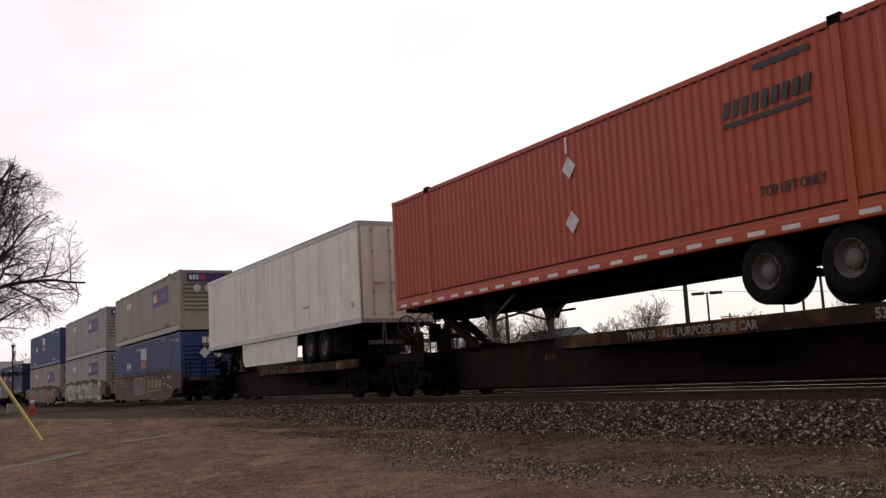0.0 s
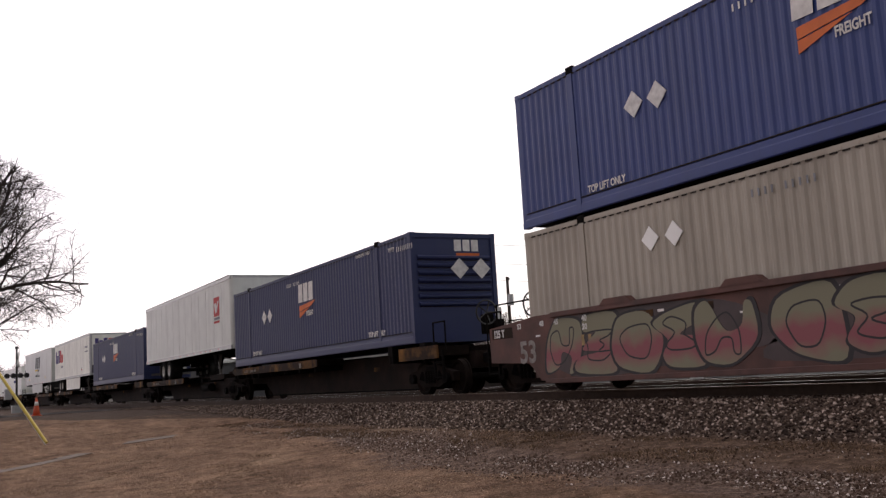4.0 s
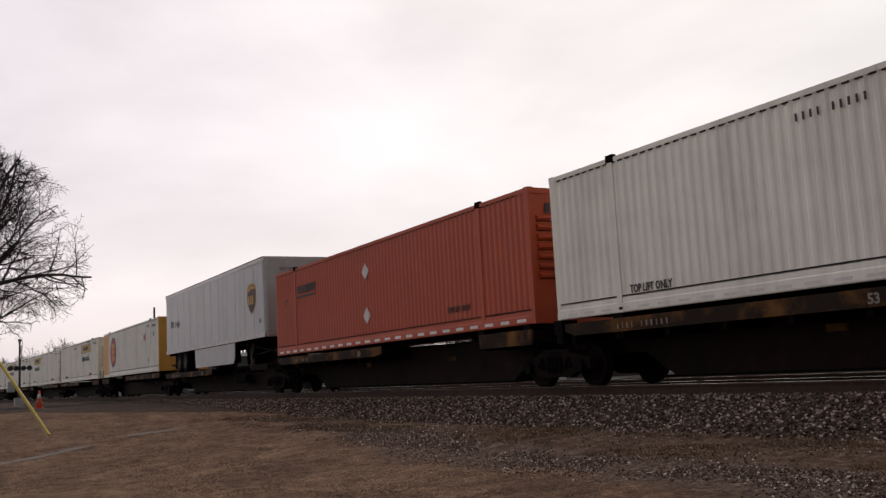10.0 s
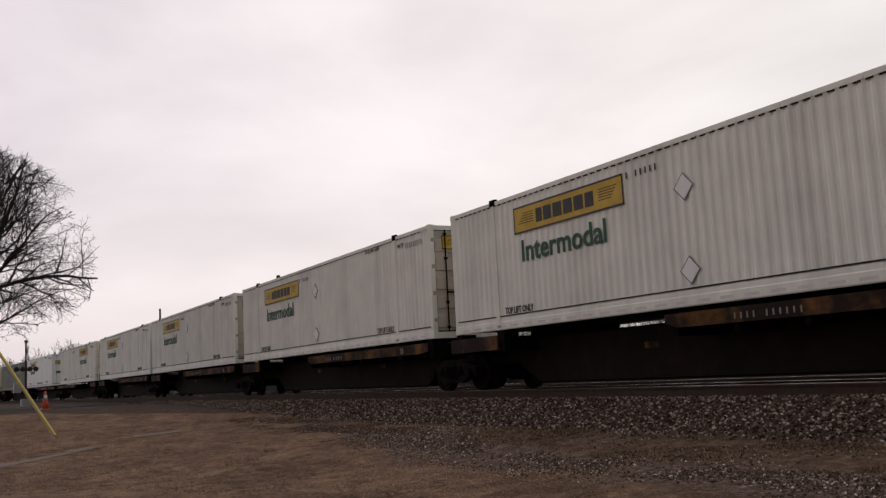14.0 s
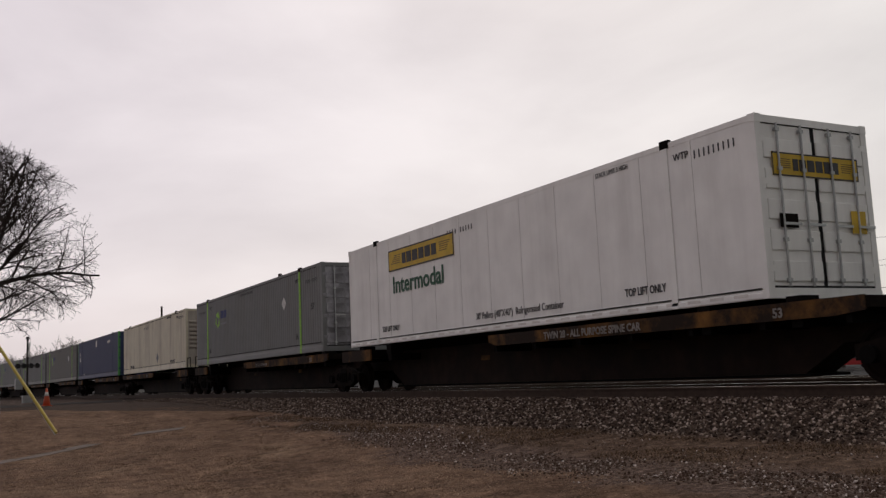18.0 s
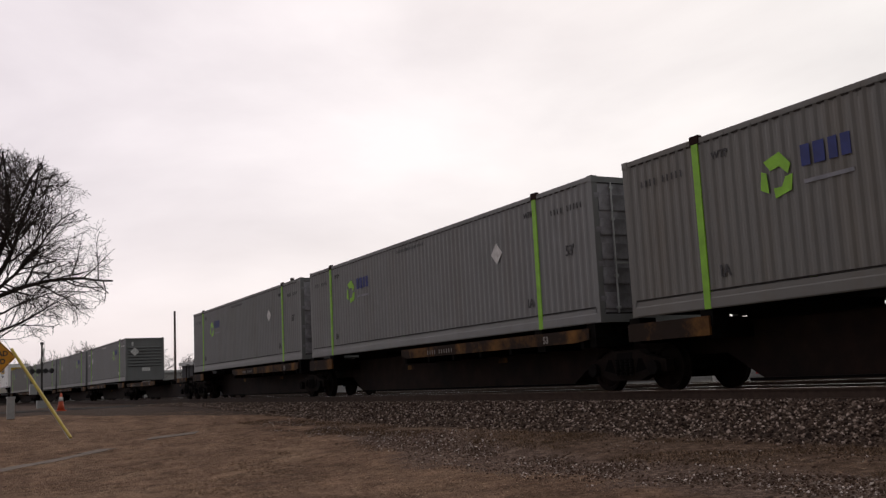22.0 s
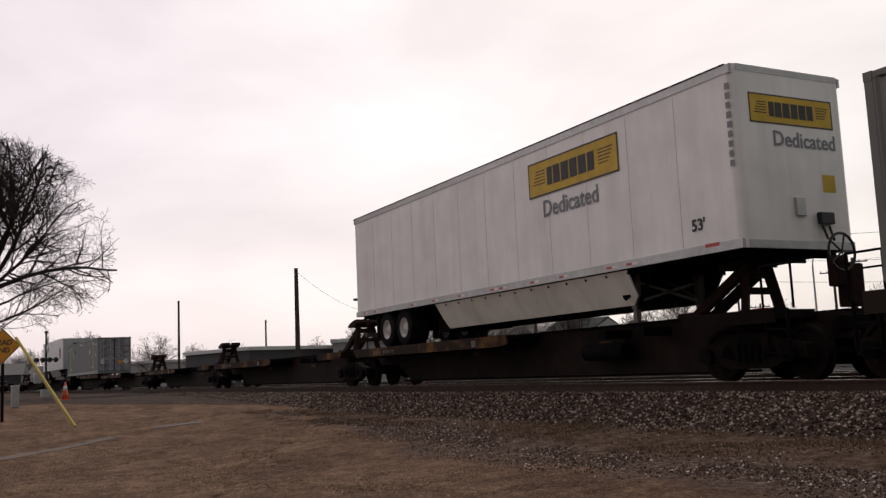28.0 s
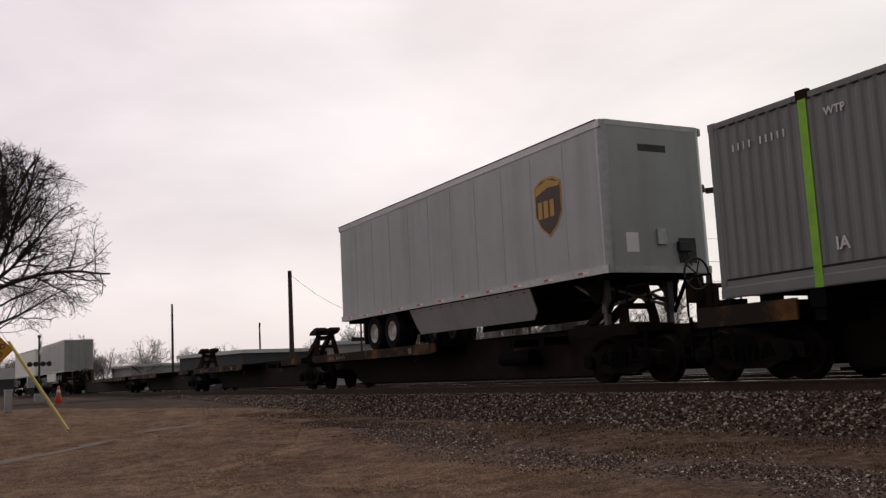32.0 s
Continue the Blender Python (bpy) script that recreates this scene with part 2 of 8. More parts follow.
REFLECT_RED = material("red_reflector", (0.45, 0.03, 0.02), rough=0.3)
REFLECT_WHITE = material("white_reflector", (0.70, 0.68, 0.64), rough=0.35, grain=0.1)
PLACARD = material("placard_metal", (0.62, 0.62, 0.60), rough=0.45, grain=0.2, grain_scale=8)
PLACARD_ORANGE = material("orange_placard", (0.65, 0.24, 0.02), rough=0.45)
# near-black colour that stands for the shade inside openings
VOID = material("painted_opening_shade", (0.004, 0.0038, 0.0036), rough=1.0, spec=0.02)
# serves grimy edges and also shade that is put into colour
GRIME_AND_SHADE = material("grime_and_shade", (0.030, 0.026, 0.023), rough=0.9, grain=0.3, grain_scale=9)
SEAM = material("grey_seam", (0.50, 0.49, 0.45), rough=0.8, grain=0.4, grain_scale=3)
GLASS_DARK = material("dark_grille", (0.03, 0.032, 0.035), rough=0.35, grain=0.2, grain_scale=30)


# ---------------------------------------------------------------- mesh helpers
def link_mesh(name, bm, mat, parent=None, smooth=False):
    me = bpy.data.meshes.new(name)
    bm.to_mesh(me)
    bm.free()
    me.materials.append(mat)
    if smooth:
        me.polygons.foreach_set("use_smooth", [True] * len(me.polygons))
    ob = new(name, me)
    if parent is not None:
        ob.parent = parent
    return ob


def part(name, bm, mat, parent, label="", smooth=False):
    ob = link_mesh(name, bm, mat, parent, smooth)
    if label:
        ob["label"] = label
    return ob


def share(name, me, parent, m=None):
    ob = new(name, me)
    ob.parent = parent
    if m is not None:
        ob.matrix_basis = m
    return ob


def thing(name, label, category, group="", kind="", m=None):
    ob = new(name)
    ob.empty_display_size = 0.3
    if m is not None:
        ob.matrix_basis = m
    return tagged(ob, label, category, group, kind)


def add_box(bm, x0, x1, y0, y1, z0, z1, bevel=0.0):
    vs = [bm.verts.new(p) for p in ((x0, y0, z0), (x1, y0, z0), (x1, y1, z0), (x0, y1, z0), (x0, y0, z1), (x1, y0, z1), (x1, y1, z1), (x0, y1, z1))]
    fs = [bm.faces.new([vs[i] for i in f]) for f in ((3, 2, 1, 0), (4, 5, 6, 7), (0, 1, 5, 4), (1, 2, 6, 5), (2, 3, 7, 6), (3, 0, 4, 7))]
    if bevel:
        es = list({e for f in fs for e in f.edges})
        bmesh.ops.bevel(bm, geom=es, offset=bevel, segments=2, affect="EDGES", profile=0.6)
    return bm


def box(x0, x1, y0, y1, z0, z1, bevel=0.0):
    return add_box(bmesh.new(), x0, x1, y0, y1, z0, z1, bevel)


def add_beam(bm, a, b, w, h=None, up=(0, 0, 1)):
    """A square bar from a to b."""
    a, b = Vector(a), Vector(b)
    h = h or w
    d = (b - a).normalized()
    s = d.cross(Vector(up))
    if s.length < 1e-4:
        s = d.cross(Vector((0, 1, 0)))
    s.normalize()
    u = s.cross(d)
    vs = []
    for p in (a, b):
        for i, j in ((-1, -1), (1, -1), (1, 1), (-1, 1)):
            vs.append(bm.verts.new(p + s * i * w / 2 + u * j * h / 2))
    for f in ((3, 2, 1, 0), (4, 5, 6, 7), (0, 1, 5, 4), (1, 2, 6, 5), (2, 3, 7, 6), (3, 0, 4, 7)):
        bm.faces.new([vs[i] for i in f])
    return bm


def add_tube(bm, a, b, r0, r1=None, n=8, caps=True):
    a, b = Vector(a), Vector(b)
    r1 = r0 if r1 is None else r1
    d = (b - a).normalized()
    s = d.cross(Vector((0, 0, 1)))
    if s.length < 1e-3:
        s = Vector((1, 0, 0))
    s.normalize()
    u = s.cross(d)
    rings = []
    for p, r in ((a, r0), (b, r1)):
        rings.append([bm.verts.new(p + (s * math.cos(2 * math.pi * i / n) + u * math.sin(2 * math.pi * i / n)) * r) for i in range(n)])
    for i in range(n):
        bm.faces.new((rings[0][i], rings[0][(i + 1) % n], rings[1][(i + 1) % n], rings[1][i]))
    if caps:
        bm.faces.new(rings[0][::-1])
        bm.faces.new(rings[1])
    return bm


def lathe(profile, n=24, axis="Y", caps=True):
    """A turned body: profile of (radius, place along the axis)."""
    bm = bmesh.new()
    rings = []
    for r, h in profile:
        ring = []
        for i in range(n):
            c, s = math.cos(2 * math.pi * i / n) * r, math.sin(2 * math.pi * i / n) * r
            ring.append(bm.verts.new((c, h, s) if axis == "Y" else (c, s, h)))
        rings.append(ring)
    for a, b in zip(rings, rings[1:]):
        for i in range(n):
            bm.faces.new((a[i], a[(i + 1) % n], b[(i + 1) % n], b[i]))
    if caps:
        bm.faces.new(rings[0])
        bm.faces.new(rings[-1][::-1])
    bmesh.ops.recalc_face_normals(bm, faces=bm.faces)
    return bm


def prism(points, y0, y1):
    """A plate of the outline points (x, z), from y0 to y1."""
    bm = bmesh.new()
    a = [bm.verts.new((x, y0, z)) for x, z in points]
    b = [bm.verts.new((x, y1, z)) for x, z in points]
    bm.faces.new(a)
    bm.faces.new(b[::-1])
    n = len(points)
    for i in range(n):
        bm.faces.new((a[i], b[i], b[(i + 1) % n], a[(i + 1) % n]))
    bmesh.ops.recalc_face_normals(bm, faces=bm.faces)
    return bm


TEXTS = {}


def text_mesh(words, size, mat, wide=1.0, bold=0.0):
    key = (words, size, mat.name, wide, bold)
    if key not in TEXTS:
        cu = bpy.data.curves.new("lettering", "FONT")
        cu.body, cu.size, cu.extrude, cu.offset = words, size, 0.003, bold
        cu.resolution_u = 3
        ob = bpy.data.objects.new("lettering", cu)
        me = bpy.data.meshes.new_from_object(ob)
        bpy.data.objects.remove(ob)
        co = np.empty(len(me.vertices) * 3)
        me.vertices.foreach_get("co", co)
        co = co.reshape(-1, 3)
        co[:, 0] -= co[:, 0].min()
        co[:, 0] *= wide
        me.vertices.foreach_set("co", co.ravel())
        me.materials.clear()
        me.materials.append(mat)
        TEXTS[key] = me
    return TEXTS[key]


def lettering(parent, words, size, x, z, mat, y=0.0, wide=1.0, bold=0.0, end=False):
    """Words on the side that faces -y, or on the end that faces +x."""
    me = text_mesh(words, size, mat, wide, bold)
    m = pose(x, y, z, 90, 0, 90) if end else pose(x, y - 0.004, z, 90, 0, 0)
    return share("lettering", me, parent, m)


def blocks(parent, name, mat, x, z, h, widths, y=0.0, slant=0.0, gap=0.16, end=False, label=""):
    """A row of plain letter-like blocks: a mark that is not lettered. end: on a face at x that looks to +x, running along y."""
    joined = name == "number_strip" or h < 0.15
    bm = bmesh.new()
    p = 0.0
    for w in widths:
        w, k = w if isinstance(w, tuple) else (w, 1.0)
        w *= h
        q = []
        for yy in (0.0, 0.006):
            for xx, zz in ((p, 0), (p + w * 0.86, 0), (p + w * 0.86, h * k), (p, h * k)):
                u, zc = xx + slant * zz, z + zz
                q.append(bm.verts.new((x + 0.006 - yy, y + u, zc) if end else (x + u, y - 0.006 + yy, zc)))
        for f in ((0, 1, 2, 3), (7, 6, 5, 4), (0, 4, 5, 1), (1, 5, 6, 2), (2, 6, 7, 3), (3, 7, 4, 0)):
            bm.faces.new([q[i] for i in f])
        p += w + gap * h
        if not joined:
            bmesh.ops.recalc_face_normals(bm, faces=bm.faces)
            part(name, bm, mat, parent, label)
            bm = bmesh.new()
    if joined:
        bmesh.ops.recalc_face_normals(bm, faces=bm.faces)
        tagged(part(name, bm, mat, parent, label), kind="stuff")


def plate(parent, name, mat, x0, x1, z0, z1, y=0.0, t=0.006, label="", end=None):
    """A thin sign or panel on the side that faces -y; with end (its x) on the end that faces +x, x0 and x1 then run along y."""
    if end is None:
        return part(name, box(x0, x1, y - t, y, z0, z1), mat, parent, label)
    return part(name, box(end, end + t, x0, x1, z0, z1), mat, parent, label)


def diamond(parent, x, z, r, y=0.0, mat=None, end=None):
    if end is None:
        bm = prism([(x - r, z), (x, z - r), (x + r, z), (x, z + r)], y - 0.012, y)
    else:
        bm = bmesh.new()
        pts = [(x - r, z), (x, z - r), (x + r, z), (x, z + r)]
        a = [bm.verts.new((end + 0.012, p, q)) for p, q in pts]
        b = [bm.verts.new((end, p, q)) for p, q in pts]
        bm.faces.new(a)
        bm.faces.new(b[::-1])
        for i in range(4):
            bm.faces.new((a[i], b[i], b[(i + 1) % 4], a[(i + 1) % 4]))
        bmesh.ops.recalc_face_normals(bm, faces=bm.faces)
    return part("placard_holder", bm, mat or PLACARD, parent)

# ---------------------------------------------------------------- the ground
PROFILE_Y = [-400.0, -30.0, 0.0, 4.5, 7.3, 9.1, 10.75, 19.6, 21.4, 60.0, 3000.0]
PROFILE_Z = [-1.3, -1.25, -1.13, -1.00, -0.70, -0.60, -0.19, -0.19, -0.62, -0.72, -0.9]


def bend(x):
    """How far the line has swung aside at x, and its slope: straight past the camera, a wide curve beyond the road."""
    if x > -50.0:
        return 0.0, 0.0
    if x > -200.0:
        return -0.00043 * (x + 50.0) ** 2, -0.00086 * (x + 50.0)
    return -9.675 - 0.129 * (-200.0 - x), 0.129


def ground_z(x, y):
    """Height of the ground: low lawn, gravel verge, ballast bank, rising to the road at the crossing."""
    y = y - bend(x)[0]
    z = float(np.interp(y, PROFILE_Y, PROFILE_Z))
    k = min(1.0, max(0.0, (-x - 20.0) / 22.0))
    k = k * k * (3 - 2 * k)
    if y < 10.75:
        z = z * (1 - k) + max(z, -0.22) * k
    if y < 9.2 and abs(x) < 80 and y > -40:
        fade = min(1.0, max(0.0, (9.2 - y) / 1.2))
        z += fade * (0.07 * noise.noise(Vector((x * 0.22, y * 0.30, 0.0))) + 0.022 * noise.noise(Vector((x * 1.1, y * 1.3, 4.0))))
        z += 0.10 * math.exp(-((x + 14.5) / 2.6) ** 2 - ((y - 8.3) / 0.6) ** 2) - 0.07 * math.exp(-((x + 11.0) / 4.5) ** 2 - ((y - 7.0) / 0.7) ** 2)
    elif 8.9 < y < 11.2 and abs(x) < 80:
        z += 0.03 * noise.noise(Vector((x * 0.8, y * 1.1, 9.0)))
    return z


def axis_steps(dense0, dense1, step, far0, far1):
    a = list(np.arange(dense0, dense1 + 1e-6, step))
    d, lo = step, dense0
    while lo > far0:
        d *= 1.35
        lo -= d
        a.insert(0, lo)
    d, hi = step, dense1
    while hi < far1:
        d *= 1.35
        hi += d
        a.append(hi)
    return a


def ground_material():
    m = bpy.data.materials.new("dormant_lawn_and_gravel")
    m.use_nodes = True
    nt = m.node_tree
    N, K = nt.nodes.new, nt.links.new
    b = nt.nodes["Principled BSDF"]
    b.inputs["Roughness"].default_value = 0.95
    b.inputs["Specular IOR Level"].default_value = 0.06
    geo = N("ShaderNodeNewGeometry")
    sep = N("ShaderNodeSeparateXYZ")
    K(geo.outputs["Position"], sep.inputs[0])

    def noise_of(scale, detail=6, rough=0.6):
        n = N("ShaderNodeTexNoise")
        n.inputs["Scale"].default_value, n.inputs["Detail"].default_value, n.inputs["Roughness"].default_value = scale, detail, rough
        K(geo.outputs["Position"], n.inputs["Vector"])
        return n.outputs["Fac"]

    def ramp(fac, stops):
        r = N("ShaderNodeValToRGB")
        e = r.color_ramp.elements
        while len(e) < len(stops):
            e.new(0.5)
        for el, (p, c) in zip(e, stops):
            el.position, el.color = p, (*c, 1)
        K(fac, r.inputs["Fac"])
        return r.outputs["Color"]

    def math_(op, a, c, clamp=False):
        n = N("ShaderNodeMath")
        n.operation, n.use_clamp = op, clamp
        for i, v in enumerate((a, c)):
            if isinstance(v, (int, float)):
                n.inputs[i].default_value = v
            else:
                K(v, n.inputs[i])
        return n.outputs[0]

    def mix(fac, a, c):
        n = N("ShaderNodeMix")
        n.data_type = "RGBA"
        K(fac, n.inputs["Factor"])
        K(a, n.inputs["A"])
        K(c, n.inputs["B"])
        return n.outputs["Result"]

    lawn = ramp(noise_of(0.55, 8, 0.7), [(0.32, (0.074, 0.042, 0.030)), (0.46, (0.149, 0.088, 0.058)), (0.58, (0.204, 0.127, 0.083)), (0.72, (0.304, 0.207, 0.138))])
    fine = ramp(noise_of(16, 10, 0.85), [(0.36, (0.025, 0.016, 0.012)), (0.49, (0.126, 0.081, 0.055)), (0.64, (0.360, 0.259, 0.180))])
    half = N("ShaderNodeValue")
    half.outputs[0].default_value = 0.5
    lawn = mix(half.outputs[0], lawn, fine)
    y = sep.outputs["Y"]
    x = sep.outputs["X"]
    # dark damp tufts in clusters, and worn pale spots
    tuft = math_("MULTIPLY", math_("MULTIPLY", math_("SUBTRACT", noise_of(1.7, 8, 0.75), 0.55), 9.0, True), math_("MULTIPLY", math_("SUBTRACT", noise_of(0.35, 3), 0.46), 10.0, True))
    damp = ramp(noise_of(9, 6, 0.7), [(0.3, (0.029, 0.018, 0.012)), (0.7, (0.099, 0.062, 0.034))])
    lawn = mix(tuft, lawn, damp)
    # long uneven streaks of straw and damp soil
    mp = N("ShaderNodeMapping")
    mp.inputs["Rotation"].default_value = (0, 0, -1.08)
    mp.inputs["Scale"].default_value = (0.28, 1.0, 1.0)
    K(geo.outputs["Position"], mp.inputs["Vector"])
    bn = N("ShaderNodeTexNoise")
    bn.inputs["Scale"].default_value, bn.inputs["Detail"].default_value, bn.inputs["Roughness"].default_value = 1.3, 10, 0.72
    K(mp.outputs["Vector"], bn.inputs["Vector"])
    br = N("ShaderNodeMapRange")
    br.inputs["From Min"].default_value, br.inputs["From Max"].default_value, br.inputs["To Min"].default_value, br.inputs["To Max"].default_value = 0.34, 0.66, 0.82, 1.20
    K(bn.outputs["Fac"], br.inputs["Value"])
    sc = N("ShaderNodeVectorMath")
    sc.operation = "SCALE"
    K(lawn, sc.inputs[0])
    K(br.outputs["Result"], sc.inputs["Scale"])
    mid = N("ShaderNodeMapRange")
    mid.inputs["From Min"].default_value, mid.inputs["From Max"].default_value, mid.inputs["To Min"].default_value, mid.inputs["To Max"].default_value = 0.36, 0.64, 0.70, 1.62
    K(noise_of(2.6, 9, 0.75), mid.inputs["Value"])
    sc2 = N("ShaderNodeVectorMath")
    sc2.operation = "SCALE"
    K(sc.outputs["Vector"], sc2.inputs[0])
    K(mid.outputs["Result"], sc2.inputs["Scale"])
    lawn = sc2.outputs["Vector"]
    gravel = ramp(noise_of(30, 4, 0.7), [(0.36, (0.044, 0.028, 0.021)), (0.55, (0.118, 0.075, 0.060)), (0.70, (0.383, 0.305, 0.277))])
    mud = ramp(noise_of(9.0, 10, 0.85), [(0.38, (0.045, 0.030, 0.024)), (0.5, (0.143, 0.099, 0.077)), (0.64, (0.347, 0.255, 0.202))])
    pale = ramp(noise_of(12.0, 6, 0.7), [(0.3, (0.200, 0.145, 0.094)), (0.7, (0.380, 0.285, 0.190))])
    # the muddy gravel lane below the bank narrows towards -x, with a pale grassy hump at its upper edge
    wob = math_("MULTIPLY", math_("SUBTRACT", noise_of(0.8, 8, 0.7), 0.5), 3.2)
    far = math_("MAXIMUM", math_("SUBTRACT", -14.0, x), 0.0)
    edge = math_("SUBTRACT", math_("ADD", y, wob), math_("ADD", 6.2, math_("MULTIPLY", far, 0.22)))
    g = math_("MULTIPLY", math_("MULTIPLY", edge, 2.4, True), math_("MULTIPLY", math_("ADD", x, 30.0), 0.12, True))
    bank_y = math_("SUBTRACT", 9.1, math_("MULTIPLY", math_("MAXIMUM", math_("SUBTRACT", -29.5, x), 0.0), 0.55))
    near_bank = math_("MULTIPLY", math_("SUBTRACT", math_("ADD", y, math_("MULTIPLY", wob, 0.2)), bank_y), 4.0, True)
    patch = math_("MULTIPLY", math_("SUBTRACT", noise_of(1.6, 8, 0.75), 0.52), 6.0, True)
    lane_mid = math_("ADD", 7.05, math_("ADD", math_("MULTIPLY", math_("MAXIMUM", math_("SUBTRACT", -8.0, x), 0.0), 0.045), math_("MULTIPLY", math_("MAXIMUM", math_("SUBTRACT", -13.0, x), 0.0), 0.04)))
    off = math_("SUBTRACT", math_("ADD", y, math_("MULTIPLY", wob, 0.25)), lane_mid)
    upper = math_("MULTIPLY", math_("SUBTRACT", off, 0.35), 2.2, True)
    matted = ramp(noise_of(5.0, 10, 0.8), [(0.36, (0.054, 0.035, 0.025)), (0.5, (0.137, 0.091, 0.064)), (0.66, (0.280, 0.195, 0.137))])
    col = mix(g, lawn, mix(upper, mix(patch, mud, gravel), matted))
    hx = math_("MULTIPLY", math_("ADD", x, 16.5), 0.36)
    hy = math_("MULTIPLY", math_("SUBTRACT", y, 8.72), 2.4)
    hump = math_("SUBTRACT", 1.0, math_("ADD", math_("MULTIPLY", hx, hx), math_("MULTIPLY", hy, hy)), True)
    col = mix(math_("MULTIPLY", hump, math_("ADD", patch, 0.35), True), col, pale)
    bank = ramp(noise_of(26, 4, 0.7), [(0.32, (0.025, 0.017, 0.013)), (0.52, (0.077, 0.055, 0.044)), (0.72, (0.176, 0.134, 0.109))])
    col = mix(near_bank, col, bank)
    # beyond the tracks: dull asphalt of the car park
    lot = ramp(noise_of(2.0, 6), [(0.3, (0.036, 0.036, 0.037)), (0.7, (0.065, 0.063, 0.061))])
    col = mix(math_("MULTIPLY", math_("SUBTRACT", y, 21.0), 2.0, True), col, lot)
    K(col, b.inputs["Base Color"])
    bp = N("ShaderNodeBump")
    bp.inputs["Strength"].default_value, bp.inputs["Distance"].default_value = 1.0, 0.06
    K(noise_of(30, 5, 0.7), bp.inputs["Height"])
    K(bp.outputs["Normal"], b.inputs["Normal"])
    return m


GX = axis_steps(-62.0, 6.0, 0.40, -2500, 2500)
GY = axis_steps(-4.0, 12.0, 0.22, -2500, 2500)
_v = [(x, y, ground_z(x, y)) for y in GY for x in GX]
_n = len(GX)
_fc = [(j * _n + i, j * _n + i + 1, (j + 1) * _n + i + 1, (j + 1) * _n + i) for j in range(len(GY) - 1) for i in range(_n - 1)]
_me = bpy.data.meshes.new("ground")
_me.from_pydata(_v, [], _fc)
_me.polygons.foreach_set("use_smooth", [True] * len(_me.polygons))
_me.materials.append(ground_material())
ground = tagged(new("ground", _me), "dormant brown lawn with gravel verge and ballast bank", "ground", kind="structure")


def island_material(name, stops, rough=0.9):
    m = bpy.data.materials.new(name)
    m.use_nodes = True
    nt = m.node_tree
    b = nt.nodes["Principled BSDF"]
    b.inputs["Roughness"].default_value = rough
    b.inputs["Specular IOR Level"].default_value = 0.08
    g = nt.nodes.new("ShaderNodeNewGeometry")
    r = nt.nodes.new("ShaderNodeValToRGB")
    e = r.color_ramp.elements
    while len(e) < len(stops):
        e.new(0.5)
    for el, (p, c) in zip(e, stops):
        el.position, el.color = p, (*c, 1)
    nt.links.new(g.outputs["Random Per Island"], r.inputs["Fac"])
    nt.links.new(r.outputs["Color"], b.inputs["Base Color"])
    return m


STONE = island_material("ballast_stone", [(0.0, (0.018, 0.012, 0.010)), (0.36, (0.062, 0.043, 0.032)), (0.66, (0.130, 0.092, 0.071)), (0.86, (0.292, 0.224, 0.177)), (1.0, (0.559, 0.459, 0.392))])
PEBBLE = island_material("pale_gravel_stone", [(0.0, (0.051, 0.031, 0.022)), (0.66, (0.113, 0.076, 0.056)), (0.90, (0.299, 0.245, 0.207)), (1.0, (0.718, 0.642, 0.593))])
BLADE = island_material("dry_grass_blade", [(0.0, (0.043, 0.026, 0.017)), (0.25, (0.164, 0.101, 0.065)), (0.6, (0.251, 0.157, 0.100)), (0.85, (0.363, 0.246, 0.160)), (1.0, (0.536, 0.389, 0.268))])
# broad straw-pale and damp-dark areas run through the grass
_nt = BLADE.node_tree
_bs = _nt.nodes["Principled BSDF"]
_src = _bs.inputs["Base Color"].links[0].from_socket
_gn = _nt.nodes.new("ShaderNodeNewGeometry")
_mp = _nt.nodes.new("ShaderNodeMapping")
_mp.inputs["Rotation"].default_value = (0, 0, -1.08)
_mp.inputs["Scale"].default_value = (0.28, 1.0, 1.0)
_ns = _nt.nodes.new("ShaderNodeTexNoise")
_ns.inputs["Scale"].default_value, _ns.inputs["Detail"].default_value, _ns.inputs["Roughness"].default_value = 1.3, 10, 0.72
_rg = _nt.nodes.new("ShaderNodeMapRange")
_rg.inputs["From Min"].default_value, _rg.inputs["From Max"].default_value, _rg.inputs["To Min"].default_value, _rg.inputs["To Max"].default_value = 0.34, 0.66, 0.80, 1.22
_sc = _nt.nodes.new("ShaderNodeVectorMath")
_sc.operation = "SCALE"
_nt.links.new(_gn.outputs["Position"], _mp.inputs["Vector"])
_nt.links.new(_mp.outputs["Vector"], _ns.inputs["Vector"])
_nt.links.new(_ns.outputs["Fac"], _rg.inputs["Value"])
_nt.links.new(_src, _sc.inputs[0])
_nt.links.new(_rg.outputs["Result"], _sc.inputs["Scale"])
_nt.links.new(_sc.outputs["Vector"], _bs.inputs["Base Color"])
OCTA = np.array([(1, 0, 0), (-1, 0, 0), (0, 1, 0), (0, -1, 0), (0, 0, 1), (0, 0, -1)], float)
OCTF = ((0, 2, 4), (2, 1, 4), (1, 3, 4), (3, 0, 4), (2, 0, 5), (1, 2, 5), (3, 1, 5), (0, 3, 5))


